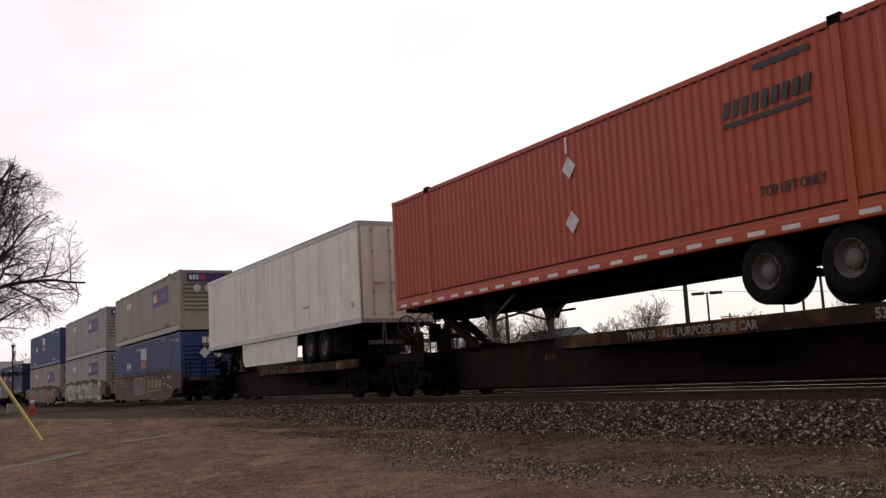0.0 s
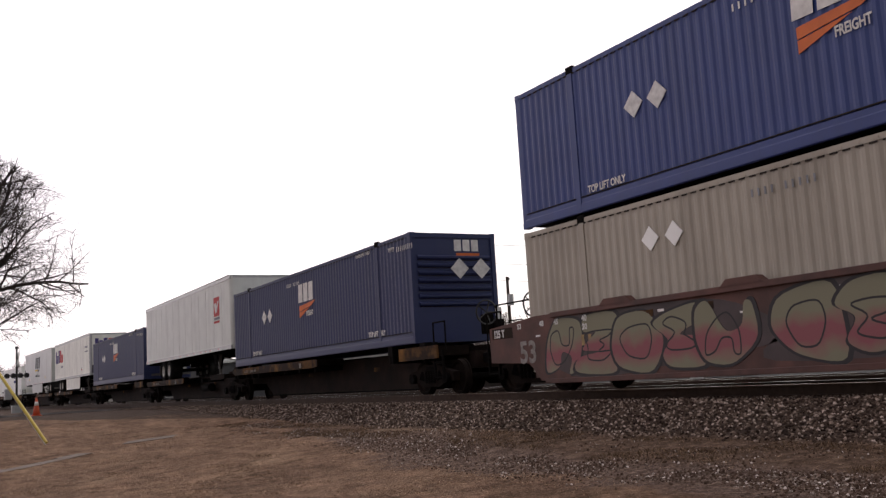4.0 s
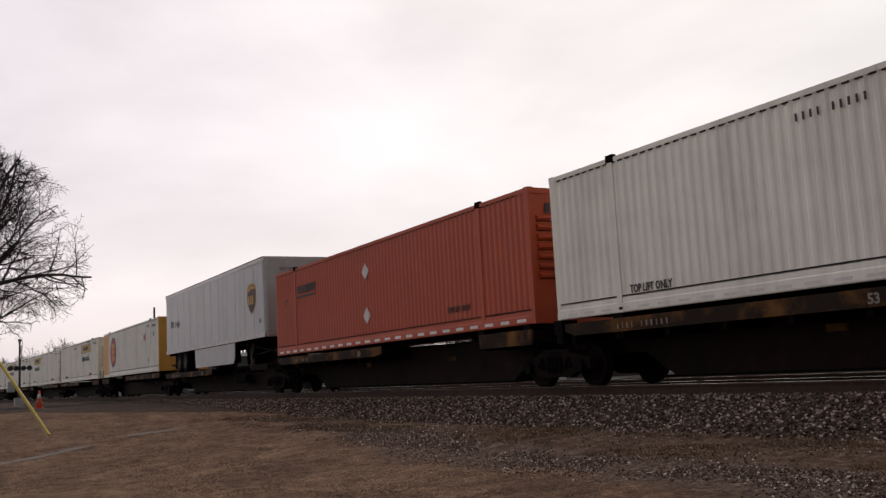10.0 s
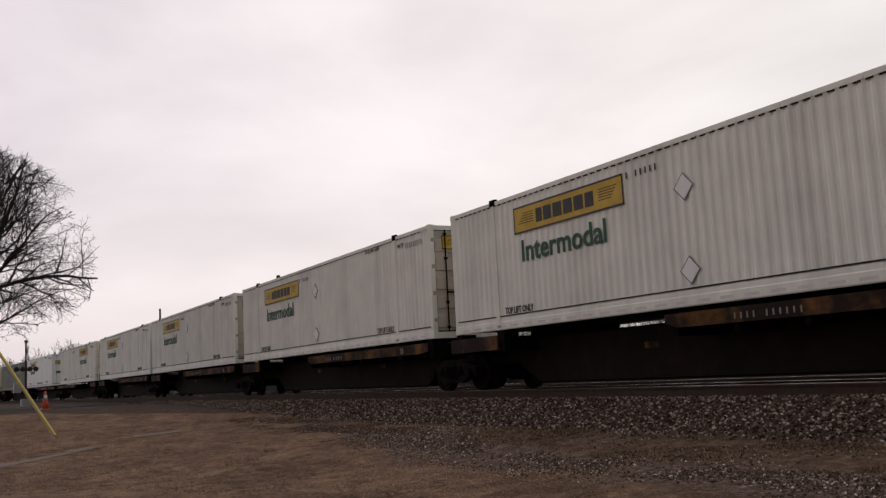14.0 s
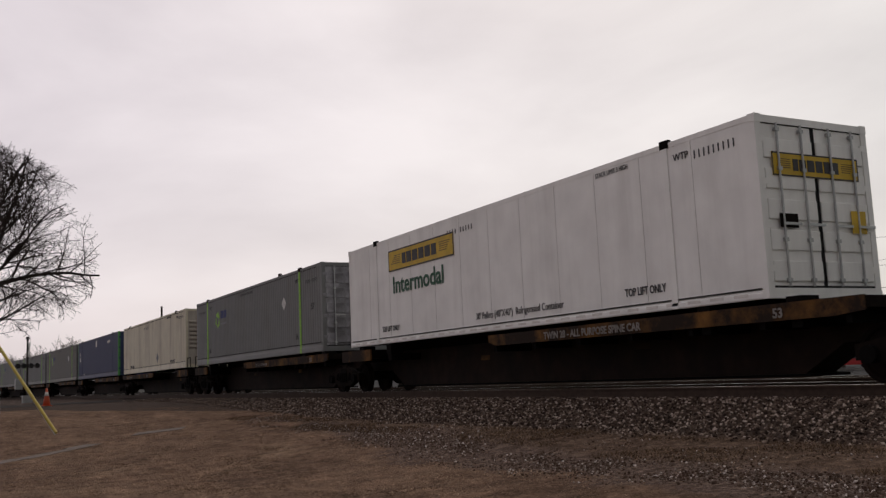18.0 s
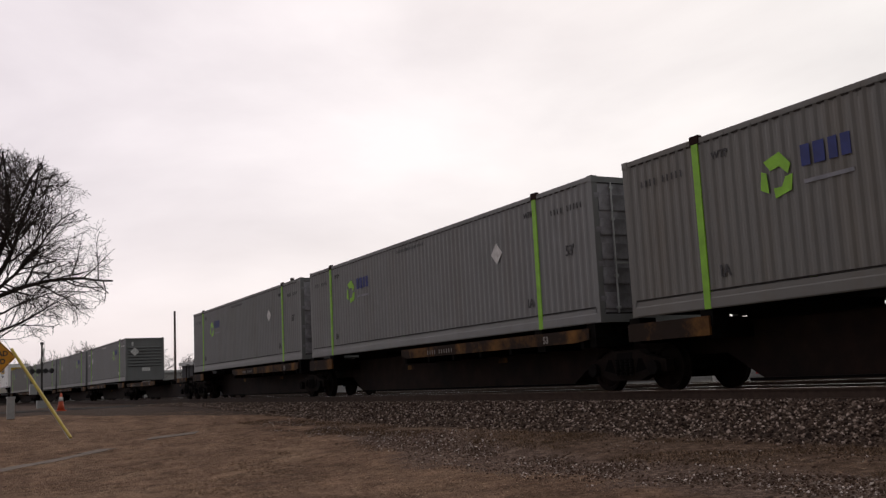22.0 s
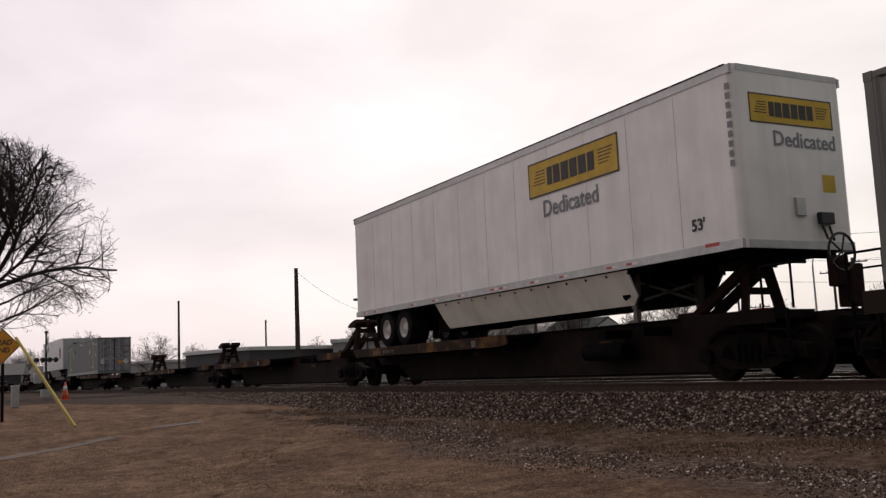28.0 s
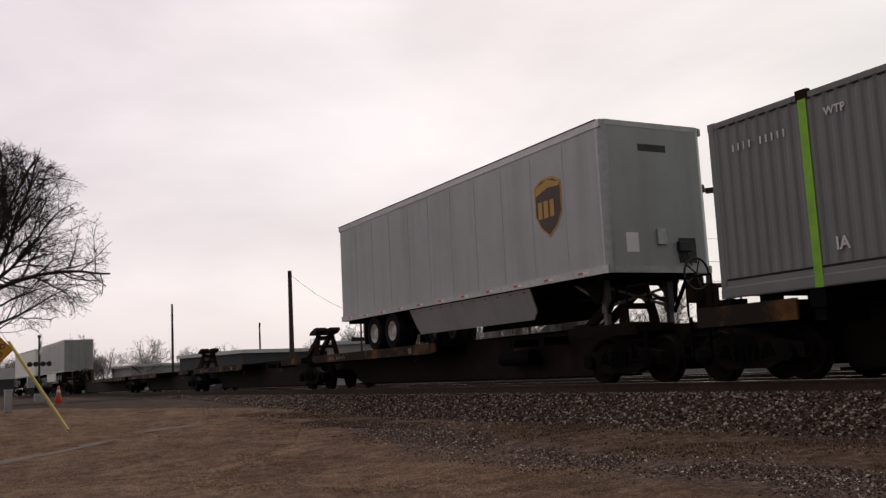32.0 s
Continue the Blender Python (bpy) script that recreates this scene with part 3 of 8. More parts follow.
def scatter_stones(name, label, count, rng, place, size, mat=None):
    vs, fs = [], []
    for i in range(count):
        x, y = place(rng)
        s = size(rng)
        a, t = rng.uniform(0, 6.28), rng.uniform(-0.7, 0.7)
        ca, sa, ct, st = math.cos(a), math.sin(a), math.cos(t), math.sin(t)
        z = ground_z(x, y) + s * 0.30
        k = len(vs)
        for p in OCTA:
            q = p * (s * rng.uniform(0.7, 1.25), s * rng.uniform(0.6, 1.0), s * rng.uniform(0.5, 0.9))
            q = (q[0] * ct - q[2] * st, q[1], q[0] * st + q[2] * ct)
            vs.append((x + q[0] * ca - q[1] * sa, y + q[0] * sa + q[1] * ca, z + q[2]))
        fs += [(k + a0, k + b0, k + c0) for a0, b0, c0 in OCTF]
    me = bpy.data.meshes.new(name)
    me.from_pydata(vs, [], fs)
    me.materials.append(mat or STONE)
    return tagged(new(name, me), label, "gravel", kind="stuff")


_rng = random.Random(7)


def bank_place(r):
    x = -3.0 - 52.0 * r.random() ** 1.7
    return x, 9.12 + 2.63 * r.random() + 0.12 * r.uniform(-1, 1) + 0.22 * noise.noise(Vector((x * 0.6, 0.0, 5.0)))


def lane_y(x):
    """The middle of the worn gravel lane below the bank, which swings up to the bank towards the crossing."""
    return 7.05 + 0.045 * max(0.0, -8.0 - x) + 0.04 * max(0.0, -13.0 - x)


def verge_place(r):
    while True:
        x = -3.0 - 24.0 * r.random() ** 1.3
        y = lane_y(x) + (r.gauss(0, 0.30) if r.random() < 0.7 else r.uniform(-0.9, 1.9))
        if y < 9.0 and noise.noise(Vector((x * 0.8, y * 1.2, 7.0))) > -0.25 + 0.45 * r.random():
            return x, y


scatter_stones("ballast", "grey-brown crushed stone ballast of the railway bank", 50000, _rng, bank_place, lambda r: r.uniform(0.012, 0.036))
scatter_stones("loose_gravel", "loose grey gravel strewn over the muddy verge", 17000, _rng, verge_place, lambda r: 0.005 + 0.019 * r.random() ** 2, PEBBLE)


def grass():
    vs, fs = [], []
    r = random.Random(3)
    for i in range(150000):
        while True:
            x, y = -2.5 - 33.0 * r.random() ** 1.7, r.uniform(-1.5, 8.9)
            if abs(math.atan2(y, -x) - math.radians(30)) > math.radians(34):
                continue
            if y + 0.9 * noise.noise(Vector((x * 0.35, y * 0.35, 2.0))) < 5.9 + 0.2 * max(0.0, -14.0 - x) + 0.9 * r.random() or r.random() < 0.22:
                break
        z = ground_z(x, y) - 0.005
        h = r.uniform(0.006, 0.020) * (1.0 + 1.2 * max(0.0, noise.noise(Vector((x * 0.7, y * 0.7, 5.0)))))
        a = r.uniform(0, 6.28)
        l = r.uniform(1.5, 4.5) * h
        w = r.uniform(0.004, 0.010)
        dx, dy = math.cos(a), math.sin(a)
        b = r.uniform(0, 6.28)
        k = len(vs)
        vs += [(x - w * dx, y - w * dy, z), (x + w * dx, y + w * dy, z), (x + l * math.cos(b), y + l * math.sin(b), z + h)]
        fs.append((k, k + 1, k + 2))
    me = bpy.data.meshes.new("dry_grass")
    me.from_pydata(vs, [], fs)
    me.materials.append(BLADE)
    tagged(new("dry_grass", me), "short dry brown winter grass on the lawn", "grass", kind="stuff")


grass()


def weeds():
    """Matted brown weeds along the foot of the bank, thicker in clumps, and loose tufts over the lawn."""
    vs, fs = [], []
    r = random.Random(8)
    clumps = ((-16.2, 5.0, 1.5, 0.42), (-13.6, 3.4, 1.0, 0.30), (-19.5, 3.4, 0.9, 0.25), (-17.8, 5.9, 0.8, 0.2), (-11.0, 4.4, 0.6, 0.2))
    for i in range(3600):
        lawn = i > 2400
        while True:
            x = -3.5 - 24.0 * r.random() ** 1.4
            y = r.uniform(0.5, 6.2) if lawn else r.uniform(7.6, 9.15)
            if lawn and i % 2:
                cx, cy, sx, sy = clumps[(i // 2) % 7 % 5]
                x, y = r.gauss(cx, sx * 0.6), r.gauss(cy, sy * 0.6)
                break
            if not lawn and -19.0 < x < -13.8 and y > 8.3:
                continue
            if noise.noise(Vector((x * 0.5, y * 0.9, 3.0))) > (0.22 if lawn else -0.05):
                break
        z = ground_z(x, y) - 0.01
        big = r.uniform(0.4, 1.0) * (0.45 if lawn else 1.0)
        for k in range(12):
            a, b = r.uniform(0, 6.28), r.uniform(0, 6.28)
            h, l, w = big * r.uniform(0.02, 0.085), big * r.uniform(0.03, 0.12), r.uniform(0.003, 0.007)
            px, py = x + r.gauss(0, 0.06), y + r.gauss(0, 0.06)
            n = len(vs)
            vs += [(px - w * math.cos(a), py - w * math.sin(a), z), (px + w * math.cos(a), py + w * math.sin(a), z), (px + l * math.cos(b), py + l * math.sin(b), z + h)]
            fs.append((n, n + 1, n + 2))
    me = bpy.data.meshes.new("dry_weeds")
    me.from_pydata(vs, [], fs)
    me.materials.append(island_material("matted_weed_stem", [(0.0, (0.034, 0.022, 0.014)), (0.5, (0.105, 0.067, 0.041)), (0.85, (0.205, 0.136, 0.083)), (1.0, (0.360, 0.250, 0.155))]))
    tagged(new("dry_weeds", me), "matted brown weeds at the foot of the bank", "weeds", kind="stuff")


weeds()

CONCRETE = material("wet_worn_concrete", (0.140, 0.112, 0.094), rough=0.85, grain=0.2, grain_scale=8, dirt=0.6, dirt_rgb=(0.05, 0.036, 0.026), dirt_scale=2.5)


def garden_path():
    """A narrow old concrete path over the lawn, half overgrown, in flush slabs."""
    t = thing("footpath", "narrow half-overgrown concrete footpath over the lawn", "footpath", kind="structure")
    line = [Vector(p) for p in ((-20.6, -1.4, 0), (-21.9, 0.5, 0), (-23.4, 1.9, 0), (-25.1, 3.8, 0), (-26.9, 5.0, 0), (-26.3, 6.2, 0))]
    r = random.Random(2)
    for a, e in [(line[k], line[k + 1]) for k in (0, 1, 2, 4)]:
        s = Vector((-(e - a).y, (e - a).x, 0)).normalized()
        n = max(1, round((e - a).length / 0.9))
        for i in range(n):
            p, q = a.lerp(e, i / n), a.lerp(e, (i + 0.985) / n)
            w, o = r.uniform(0.12, 0.30), r.uniform(-0.08, 0.08)
            bm = bmesh.new()
            top = [bm.verts.new((v.x, v.y, ground_z(v.x, v.y) + 0.010)) for v in (p + s * (o - w), q + s * (o - w * 0.9), q + s * (o + w), p + s * (o + w))]
            low = [bm.verts.new((v.co.x, v.co.y, v.co.z - 0.12)) for v in top]
            bm.faces.new(top[::-1])
            for k in range(4):
                bm.faces.new((top[k], top[(k + 1) % 4], low[(k + 1) % 4], low[k]))
            bmesh.ops.recalc_face_normals(bm, faces=bm.faces)
            part("slab", bm, CONCRETE, t)


garden_path()

# ---------------------------------------------------------------- the two tracks
RAIL_SIDE = material("rusty_rail_side", (0.06, 0.04, 0.03), rough=0.8, grain=0.2, grain_scale=10)
RAIL_TOP = material("polished_rail_head", (0.72, 0.71, 0.70), rough=0.14, metal=1.0)
TIE = material("creosoted_tie", (0.035, 0.028, 0.024), rough=0.9, grain=0.3, grain_scale=7, vary=0.3, bump=0.3)
_tie = link_mesh("tie", box(-0.115, 0.115, -1.30, 1.30, -0.36, -0.175, bevel=0.012), TIE)
TIE_ME = _tie.data
bpy.data.objects.remove(_tie)
for k, yc in enumerate((12.491, 12.491 + 4.27)):
    tr = thing("track_%d" % (k + 1), "steel railway track on wooden ties and ballast", "railway track", kind="structure")
    for s in (-1, 1):
        yr = yc + s * 0.7525
        stops = [300.0, -50.0] + [-50.0 - 10.0 * i for i in range(1, 16)] + [-900.0]
        for name, mat, pieces in (("rail", RAIL_SIDE, ((0.075, -0.172, -0.155), (0.012, -0.155, -0.04), (0.036, -0.04, -0.004))), ("rail_head", RAIL_TOP, ((0.034, -0.004, 0.0),))):
            bm = bmesh.new()
            for w, za, zb in pieces:
                rings = [[bm.verts.new((x, yr + bend(x)[0] + dy, z)) for dy, z in ((-w, za), (w, za), (w, zb), (-w, zb))] for x in stops]
                for p, q in zip(rings, rings[1:]):
                    for i in range(4):
                        bm.faces.new((p[i], p[(i + 1) % 4], q[(i + 1) % 4], q[i]))
            bmesh.ops.recalc_face_normals(bm, faces=bm.faces)
            part(name, bm, mat, tr)
    for i in range(150 if k == 0 else 110):
        share("tie", TIE_ME, tr, pose(2.0 - i * 0.54, yc + bend(2.0 - i * 0.54)[0], 0, 0, 0, _rng.uniform(-1, 1)))

# ---------------------------------------------------------------- roadside things
def meshes_of(makers):
    out = []
    for name, bm, mat, smooth in makers:
        o = link_mesh(name, bm, mat, None, smooth)
        out.append(o.data)
        bpy.data.objects.remove(o)
    return out


BARK = material("grey_bark", (0.035, 0.028, 0.025), rough=0.95, grain=0.3, grain_scale=9, bump=0.5, bump_scale=30)
TWIG = material("brown_twigs", (0.040, 0.030, 0.027), rough=0.95)
WOOD_POLE = material("weathered_pole_wood", (0.075, 0.058, 0.047), rough=0.9, grain=0.25, grain_scale=6, bump=0.3)
BRONZE = material("dark_bronze_paint", (0.030, 0.025, 0.022), rough=0.5)
SIGN_YELLOW = material("warning_sign_yellow", (0.66, 0.30, 0.015), rough=0.45, grain=0.08, grain_scale=6)
GUARD_YELLOW = material("yellow_plastic_guard", (0.50, 0.38, 0.06), rough=0.5, grain=0.1, grain_scale=10)
CONE_ORANGE = material("cone_orange", (0.60, 0.10, 0.035), rough=0.5, grain=0.1)
ASPHALT = material("worn_asphalt", (0.026, 0.022, 0.019), rough=0.85, grain=0.25, grain_scale=12, dirt=0.3, space="Object")
FAR_WALL = material("far_pale_wall", (0.40, 0.39, 0.37), rough=0.8, grain=0.1, grain_scale=0.5, dirt=0.2)
FAR_DARK = material("far_dark_wall", (0.055, 0.055, 0.058), rough=0.7, grain=0.15, grain_scale=0.5)
ROOF = material("far_shingle_roof", (0.16, 0.155, 0.15), rough=0.9, grain=0.2, grain_scale=3)
WINDOW = material("far_window_glass", (0.03, 0.035, 0.04), rough=0.12)


def grow(rng, out, p, d, length, r0, level, deepest, tip, droop, dome):
    """One branch as a chain of short pieces (from, to, two radii, level), with its side branches, down to the twigs."""
    n = max(2, round(length / (0.42, 0.34, 0.26, 0.20, 0.16)[min(level, 4)]))
    step = length / n
    least = tip * (3.0, 2.0, 1.4, 1.0, 0.8)[min(level, 4)]
    wob = (0.09, 0.16, 0.21, 0.26, 0.30)[min(level, 4)]
    side = rng.uniform(0, 6.28)
    r = max(r0, least)
    for i in range(n):
        f = (i + 1) / n
        lift = 0.03 - droop * f if level == 0 else (0.02, -0.02, -0.05, -0.05)[min(level, 4) - 1]
        d = (d + Vector((rng.gauss(0, wob), rng.gauss(0, wob), rng.gauss(0, wob) + lift))).normalized()
        q = p + d * step
        if dome is not None:
            e = q - dome[0]
            if (e.x * e.x + e.y * e.y) / dome[1] ** 2 + (e.z / (dome[2] if e.z > 0 else dome[3])) ** 2 > 0.93 + 0.14 * rng.random():
                return
        r1 = max(least, r0 * (1 - 0.82 * f))
        out.append((p, q, r, r1, level))
        if level < deepest and f > (0.26, 0.22, 0.12, 0.10)[level]:
            for k in range(1 + (rng.random() < (0.35, 0.15, 0.25, 0.20)[level])):
                side += 2.4 + rng.uniform(-0.5, 0.5)
                u = d.orthogonal().normalized()
                v = d.cross(u)
                a = radians(rng.uniform(30, 62))
                e = d * math.cos(a) + (u * math.cos(side) + v * math.sin(side)) * math.sin(a)
                l = length * ((0.60, 0.58, 0.60, 0.62)[level]) * (1.0 - 0.55 * f) * rng.uniform(0.7, 1.2)
                if l > 0.12:
                    grow(rng, out, p.lerp(q, rng.random()), e, l, r1 * 0.62, level + 1, deepest, tip, droop, dome)
        p, r = q, r1


def tree_meshes(seed, stem, lean, trunk_r, limbs, tip, twig_mat, deepest=4, dome=None):
    """A leafless tree: trunk, limbs at (height, compass angle, rise, length, radius, droop), branches and twigs."""
    rng = random.Random(seed)
    trunk, limb_bm = bmesh.new(), bmesh.new()
    n = 12
    line = [Vector((lean[0] * (k / n) ** 1.4 * stem + 0.05 * math.sin(k * 1.3), lean[1] * (k / n) ** 1.4 * stem + 0.04 * math.sin(k), stem * k / n)) for k in range(n + 1)]
    for k in range(n):
        flare = 1.0 + 0.5 * max(0.0, 1 - k / 2.0)
        nxt = 1.0 + 0.5 * max(0.0, 1 - (k + 1) / 2.0)
        add_tube(trunk, line[k], line[k + 1], trunk_r * (1 - 0.52 * k / n) * flare, trunk_r * (1 - 0.52 * (k + 1) / n) * nxt, n=12, caps=False)
    out = []
    for z, az, rise, length, r, droop in limbs:
        k = min(n - 1, int(z / stem * n))
        p = line[k].lerp(line[k + 1], min(1.0, z / stem * n - k))
        a, b = radians(az), radians(rise)
        grow(rng, out, p, Vector((math.cos(a) * math.cos(b), math.sin(a) * math.cos(b), math.sin(b))), length, r, 0, deepest, tip, droop, dome)
    tv, tf = [], []
    for a, b, r0, r1, level in out:
        if level == 0:
            add_tube(limb_bm, a - (b - a) * 0.12, b, r0, r1, n=7, caps=False)
            continue
        u = b - a
        s = u.orthogonal().normalized()
        w = u.cross(s).normalized()
        k = len(tv)
        m = 5 if level == 1 else 3
        for p, r in ((a, r0), (b, r1)):
            tv += [p + (s * math.cos(6.2832 * c / m) + w * math.sin(6.2832 * c / m)) * r for c in range(m)]
        tf += [(k + c, k + (c + 1) % m, k + m + (c + 1) % m, k + m + c) for c in range(m)]
    res = meshes_of((("trunk", trunk, BARK, True), ("limb_work", limb_bm, BARK, True)))
    me = bpy.data.meshes.new("twig_crown")
    me.from_pydata([tuple(v) for v in tv], [], tf)
    me.materials.append(twig_mat)
    return res + [me]


def bare_tree(label, x, y, meshes, scale=1.0, turn=0.0, group=""):
    """A leafless tree: a tapered trunk, limbs that fork again and again, and fine twigs."""
    t = thing("bare_tree", label, "tree", group, m=pose(x, y, ground_z(x, y) - 0.1, 0, 0, turn) @ Matrix.Diagonal((scale, scale, scale, 1)))
    for name, me in zip(("trunk", "limb_work", "twig_crown"), meshes):
        ob = share(name, me, t)
        if name != "trunk":
            tagged(ob, kind="stuff")
    return t


def wire(a, b, sag, r=0.012, name="overhead_wire", label="thin sagging overhead wire"):
    bm = bmesh.new()
    a, b = Vector(a), Vector(b)
    pts = [a.lerp(b, i / 16) - Vector((0, 0, sag * 4 * (i / 16) * (1 - i / 16))) for i in range(17)]
    u = (b - a).normalized()
    s = Vector((-u.y, u.x, 0)).normalized()
    w = u.cross(s)
    rings = [[bm.verts.new(p + (s * math.cos(1.2566 * k) + w * math.sin(1.2566 * k)) * r) for k in range(5)] for p in pts]
    for p, q in zip(rings, rings[1:]):
        for k in range(5):
            bm.faces.new((p[k], p[(k + 1) % 5], q[(k + 1) % 5], q[k]))
    return tagged(link_mesh(name, bm, BLACK), label, "wire", "overhead wires")


def utility_pole(x, y, top, r=0.15, arm=0.0, lamp=False, transformer=False, lean=0.0, label="weathered wooden utility pole"):
    z0 = ground_z(x, y)
    t = thing("utility_pole", label, "utility pole", "utility poles", m=pose(x, y, z0, 0, lean, 0))
    h = top - z0
    part("pole", add_tube(bmesh.new(), (0, 0, -0.3), (0, 0, h), r * 1.15, r * 0.8, n=12), WOOD_POLE, t)
    if arm:
        bm = box(-arm, arm, -0.16, -0.06, h - 0.55, h - 0.42)
        for i in (-1, -0.5, 0.5, 1):
            add_tube(bm, (i * arm * 0.92, -0.11, h - 0.42), (i * arm * 0.92, -0.11, h - 0.22), 0.05, 0.03, n=8)
        part("cross_arm", bm, WOOD_POLE, t).matrix_basis = pose(0, 0, 0, 0, 0, 35)
    else:
        bm = add_tube(bmesh.new(), (0, 0, h - 0.25), (0.40, -0.05, h - 0.20), 0.035, n=6)
        add_tube(bm, (0.40, -0.05, h - 0.32), (0.40, -0.05, h - 0.12), 0.05, n=8)
        part("insulator", bm, BLACK, t)
    if lamp:
        part("lamp_arm", add_tube(bmesh.new(), (0, 0, h - 1.9), (0.42, -0.1, h - 1.70), 0.03, n=6), BRONZE, t)
        bm = box(0.32, 0.86, -0.25, 0.10, h - 1.78, h - 1.46, bevel=0.05)
        part("flood_lamp", bm, BRONZE, t)
        part("conduit", add_tube(bmesh.new(), (0.22, -0.05, h - 1.9), (0.22, -0.05, h - 2.9), 0.025, n=6), BRONZE, t)
    if transformer:
        part("transformer", add_tube(bmesh.new(), (0.38, 0, h - 2.6), (0.38, 0, h - 1.6), 0.26, n=14), GALV, t)
    return t


def lamp_mast(x, y, top, heads=3, size=0.9, r=0.10):
    z0 = ground_z(x, y)
    t = thing("car_park_lamp", "dark bronze car park lamp mast with box heads", "lamp", "car park lamps", m=pose(x, y, z0))
    h = top - z0
    part("mast", add_tube(bmesh.new(), (0, 0, -0.2), (0, 0, h), r, r * 0.8, n=12), BRONZE, t)
    part("mast_base", add_tube(bmesh.new(), (0, 0, -0.2), (0, 0, 0.7), 0.3, n=14), FAR_WALL, t)
    u = Vector((0.72, 0.69, 0))
    for k in range(heads):
        d = {0: u, 1: -u, 2: Vector((0.69, -0.72, 0))}[k]
        a = math.degrees(math.atan2(d.y, d.x))
        bm = box(0.22, 0.22 + size, -0.22, 0.22, -0.12, 0.10, bevel=0.03)
        add_box(bm, 0.0, 0.24, -0.04, 0.04, -0.04, 0.04)
        hd = part("lamp_head", bm, BRONZE, t)
        hd.matrix_basis = pose(0, 0, h + 0.05, 0, 0, a)
    return t


# the big bare tree, the signs and the guy wire on the lawn's far side
BIG_LIMBS = ((2.7, 98, 16, 3.2, 0.045, 0.03), (3.2, 78, 24, 4.4, 0.07, 0.06), (3.4, 205, 24, 4.2, 0.06, 0.05), (3.1, 262, 26, 4.8, 0.08, 0.05), (3.9, 350, 26, 4.8, 0.07, 0.05), (4.0, 120, 24, 4.6, 0.06, 0.06),
             (4.5, 255, 44, 7.2, 0.13, 0.07), (4.8, 84, 26, 6.6, 0.115, 0.11), (4.7, 150, 34, 5.8, 0.09, 0.07), (4.9, 285, 34, 6.4, 0.11, 0.09), (4.7, 35, 34, 5.6, 0.09, 0.07),
             (5.1, 70, 46, 6.8, 0.115, 0.08), (5.2, 190, 52, 6.2, 0.10, 0.06), (5.4, 108, 60, 6.6, 0.11, 0.07), (5.3, 325, 52, 6.4, 0.10, 0.06), (5.6, 20, 68, 6.2, 0.10, 0.04), (5.7, 90, 74, 6.4, 0.10, 0.05),
             (5.7, 235, 68, 6.4, 0.11, 0.04), (5.8, 170, 80, 6.2, 0.12, 0.03))
bare_tree("large leafless tree with a wide rounded twiggy crown", -45.0, 0.95, tree_meshes(5, 5.9, (0.0, 0.10), 0.27, [(z, a, b, l * 1.12, r, w) for z, a, b, l, r, w in BIG_LIMBS], 0.0056, TWIG, 4, (Vector((0, 0.40, 6.5)), 5.6, 5.3, 4.7)))


def warning_sign():
    x, y = -32.0, 1.53
    z0 = ground_z(x, y)
    t = thing("road_sign", "yellow diamond road sign on a rusty post", "road sign", m=pose(x, y, z0, 0, 0, 68))
    part("post", box(-0.04, 0.04, 0.0, 0.05, -0.2, 2.75 - z0 - 0.62), RUST, t)
    zc = 1.71 - z0
    bm = prism([(-0.535, zc), (0, zc - 0.535), (0.535, zc), (0, zc + 0.535)], -0.012, -0.004)
    s = part("sign_plate", bm, SIGN_YELLOW, t)
    bm = bmesh.new()
    r1, r2 = 0.515, 0.49
    pts1 = [(-r1, zc), (0, zc - r1), (r1, zc), (0, zc + r1)]
    pts2 = [(-r2, zc), (0, zc - r2), (r2, zc), (0, zc + r2)]
    a = [bm.verts.new((p, -0.0135, q)) for p, q in pts1]
    b = [bm.verts.new((p, -0.0135, q)) for p, q in pts2]
    for i in range(4):
        bm.faces.new((a[i], a[(i + 1) % 4], b[(i + 1) % 4], b[i]))
    part("sign_border", bm, INK, s)
    for words, zz in (("DEAD", 0.04), ("END", -0.20)):
        me = text_mesh(words, 0.22, INK, 1.0, 0.006)
        xs = [v.co.x for v in me.vertices]
        share("lettering", me, s, pose(-max(xs) / 2, -0.0135, zc + zz, 90, 0, 0))


warning_sign()


def board_fence():
    """A short low fence of upright reddish-brown boards beside the sign."""
    wood = material("red_brown_fence_board", (0.085, 0.038, 0.026), rough=0.85, grain=0.3, grain_scale=7, vary=0.25, bump=0.3)
    t = thing("board_fence", "low reddish-brown wooden board fence by the sign", "fence")
    x = -33.2
    z0 = ground_z(x, 0)
    board = meshes_of((("board", box(-0.012, 0.012, 0.0, 0.135, -0.25, 1.02, bevel=0.004), wood, False),))[0]
    for i in range(26):
        y = 1.02 - 0.145 * i
        share("board", board, t, pose(x, y, ground_z(x, y) + 0.01 * ((i * 5) % 3)))
    for zz in (0.22, 0.80):
        part("rail", box(x - 0.06, x - 0.012, -2.7, 1.15, z0 + zz, z0 + zz + 0.09), wood, t)
    for y in (-2.65, -0.8, 1.08):
        part("post", box(x - 0.13, x - 0.06, y, y + 0.09, ground_z(x, y) - 0.3, z0 + 1.06), wood, t)


board_fence()


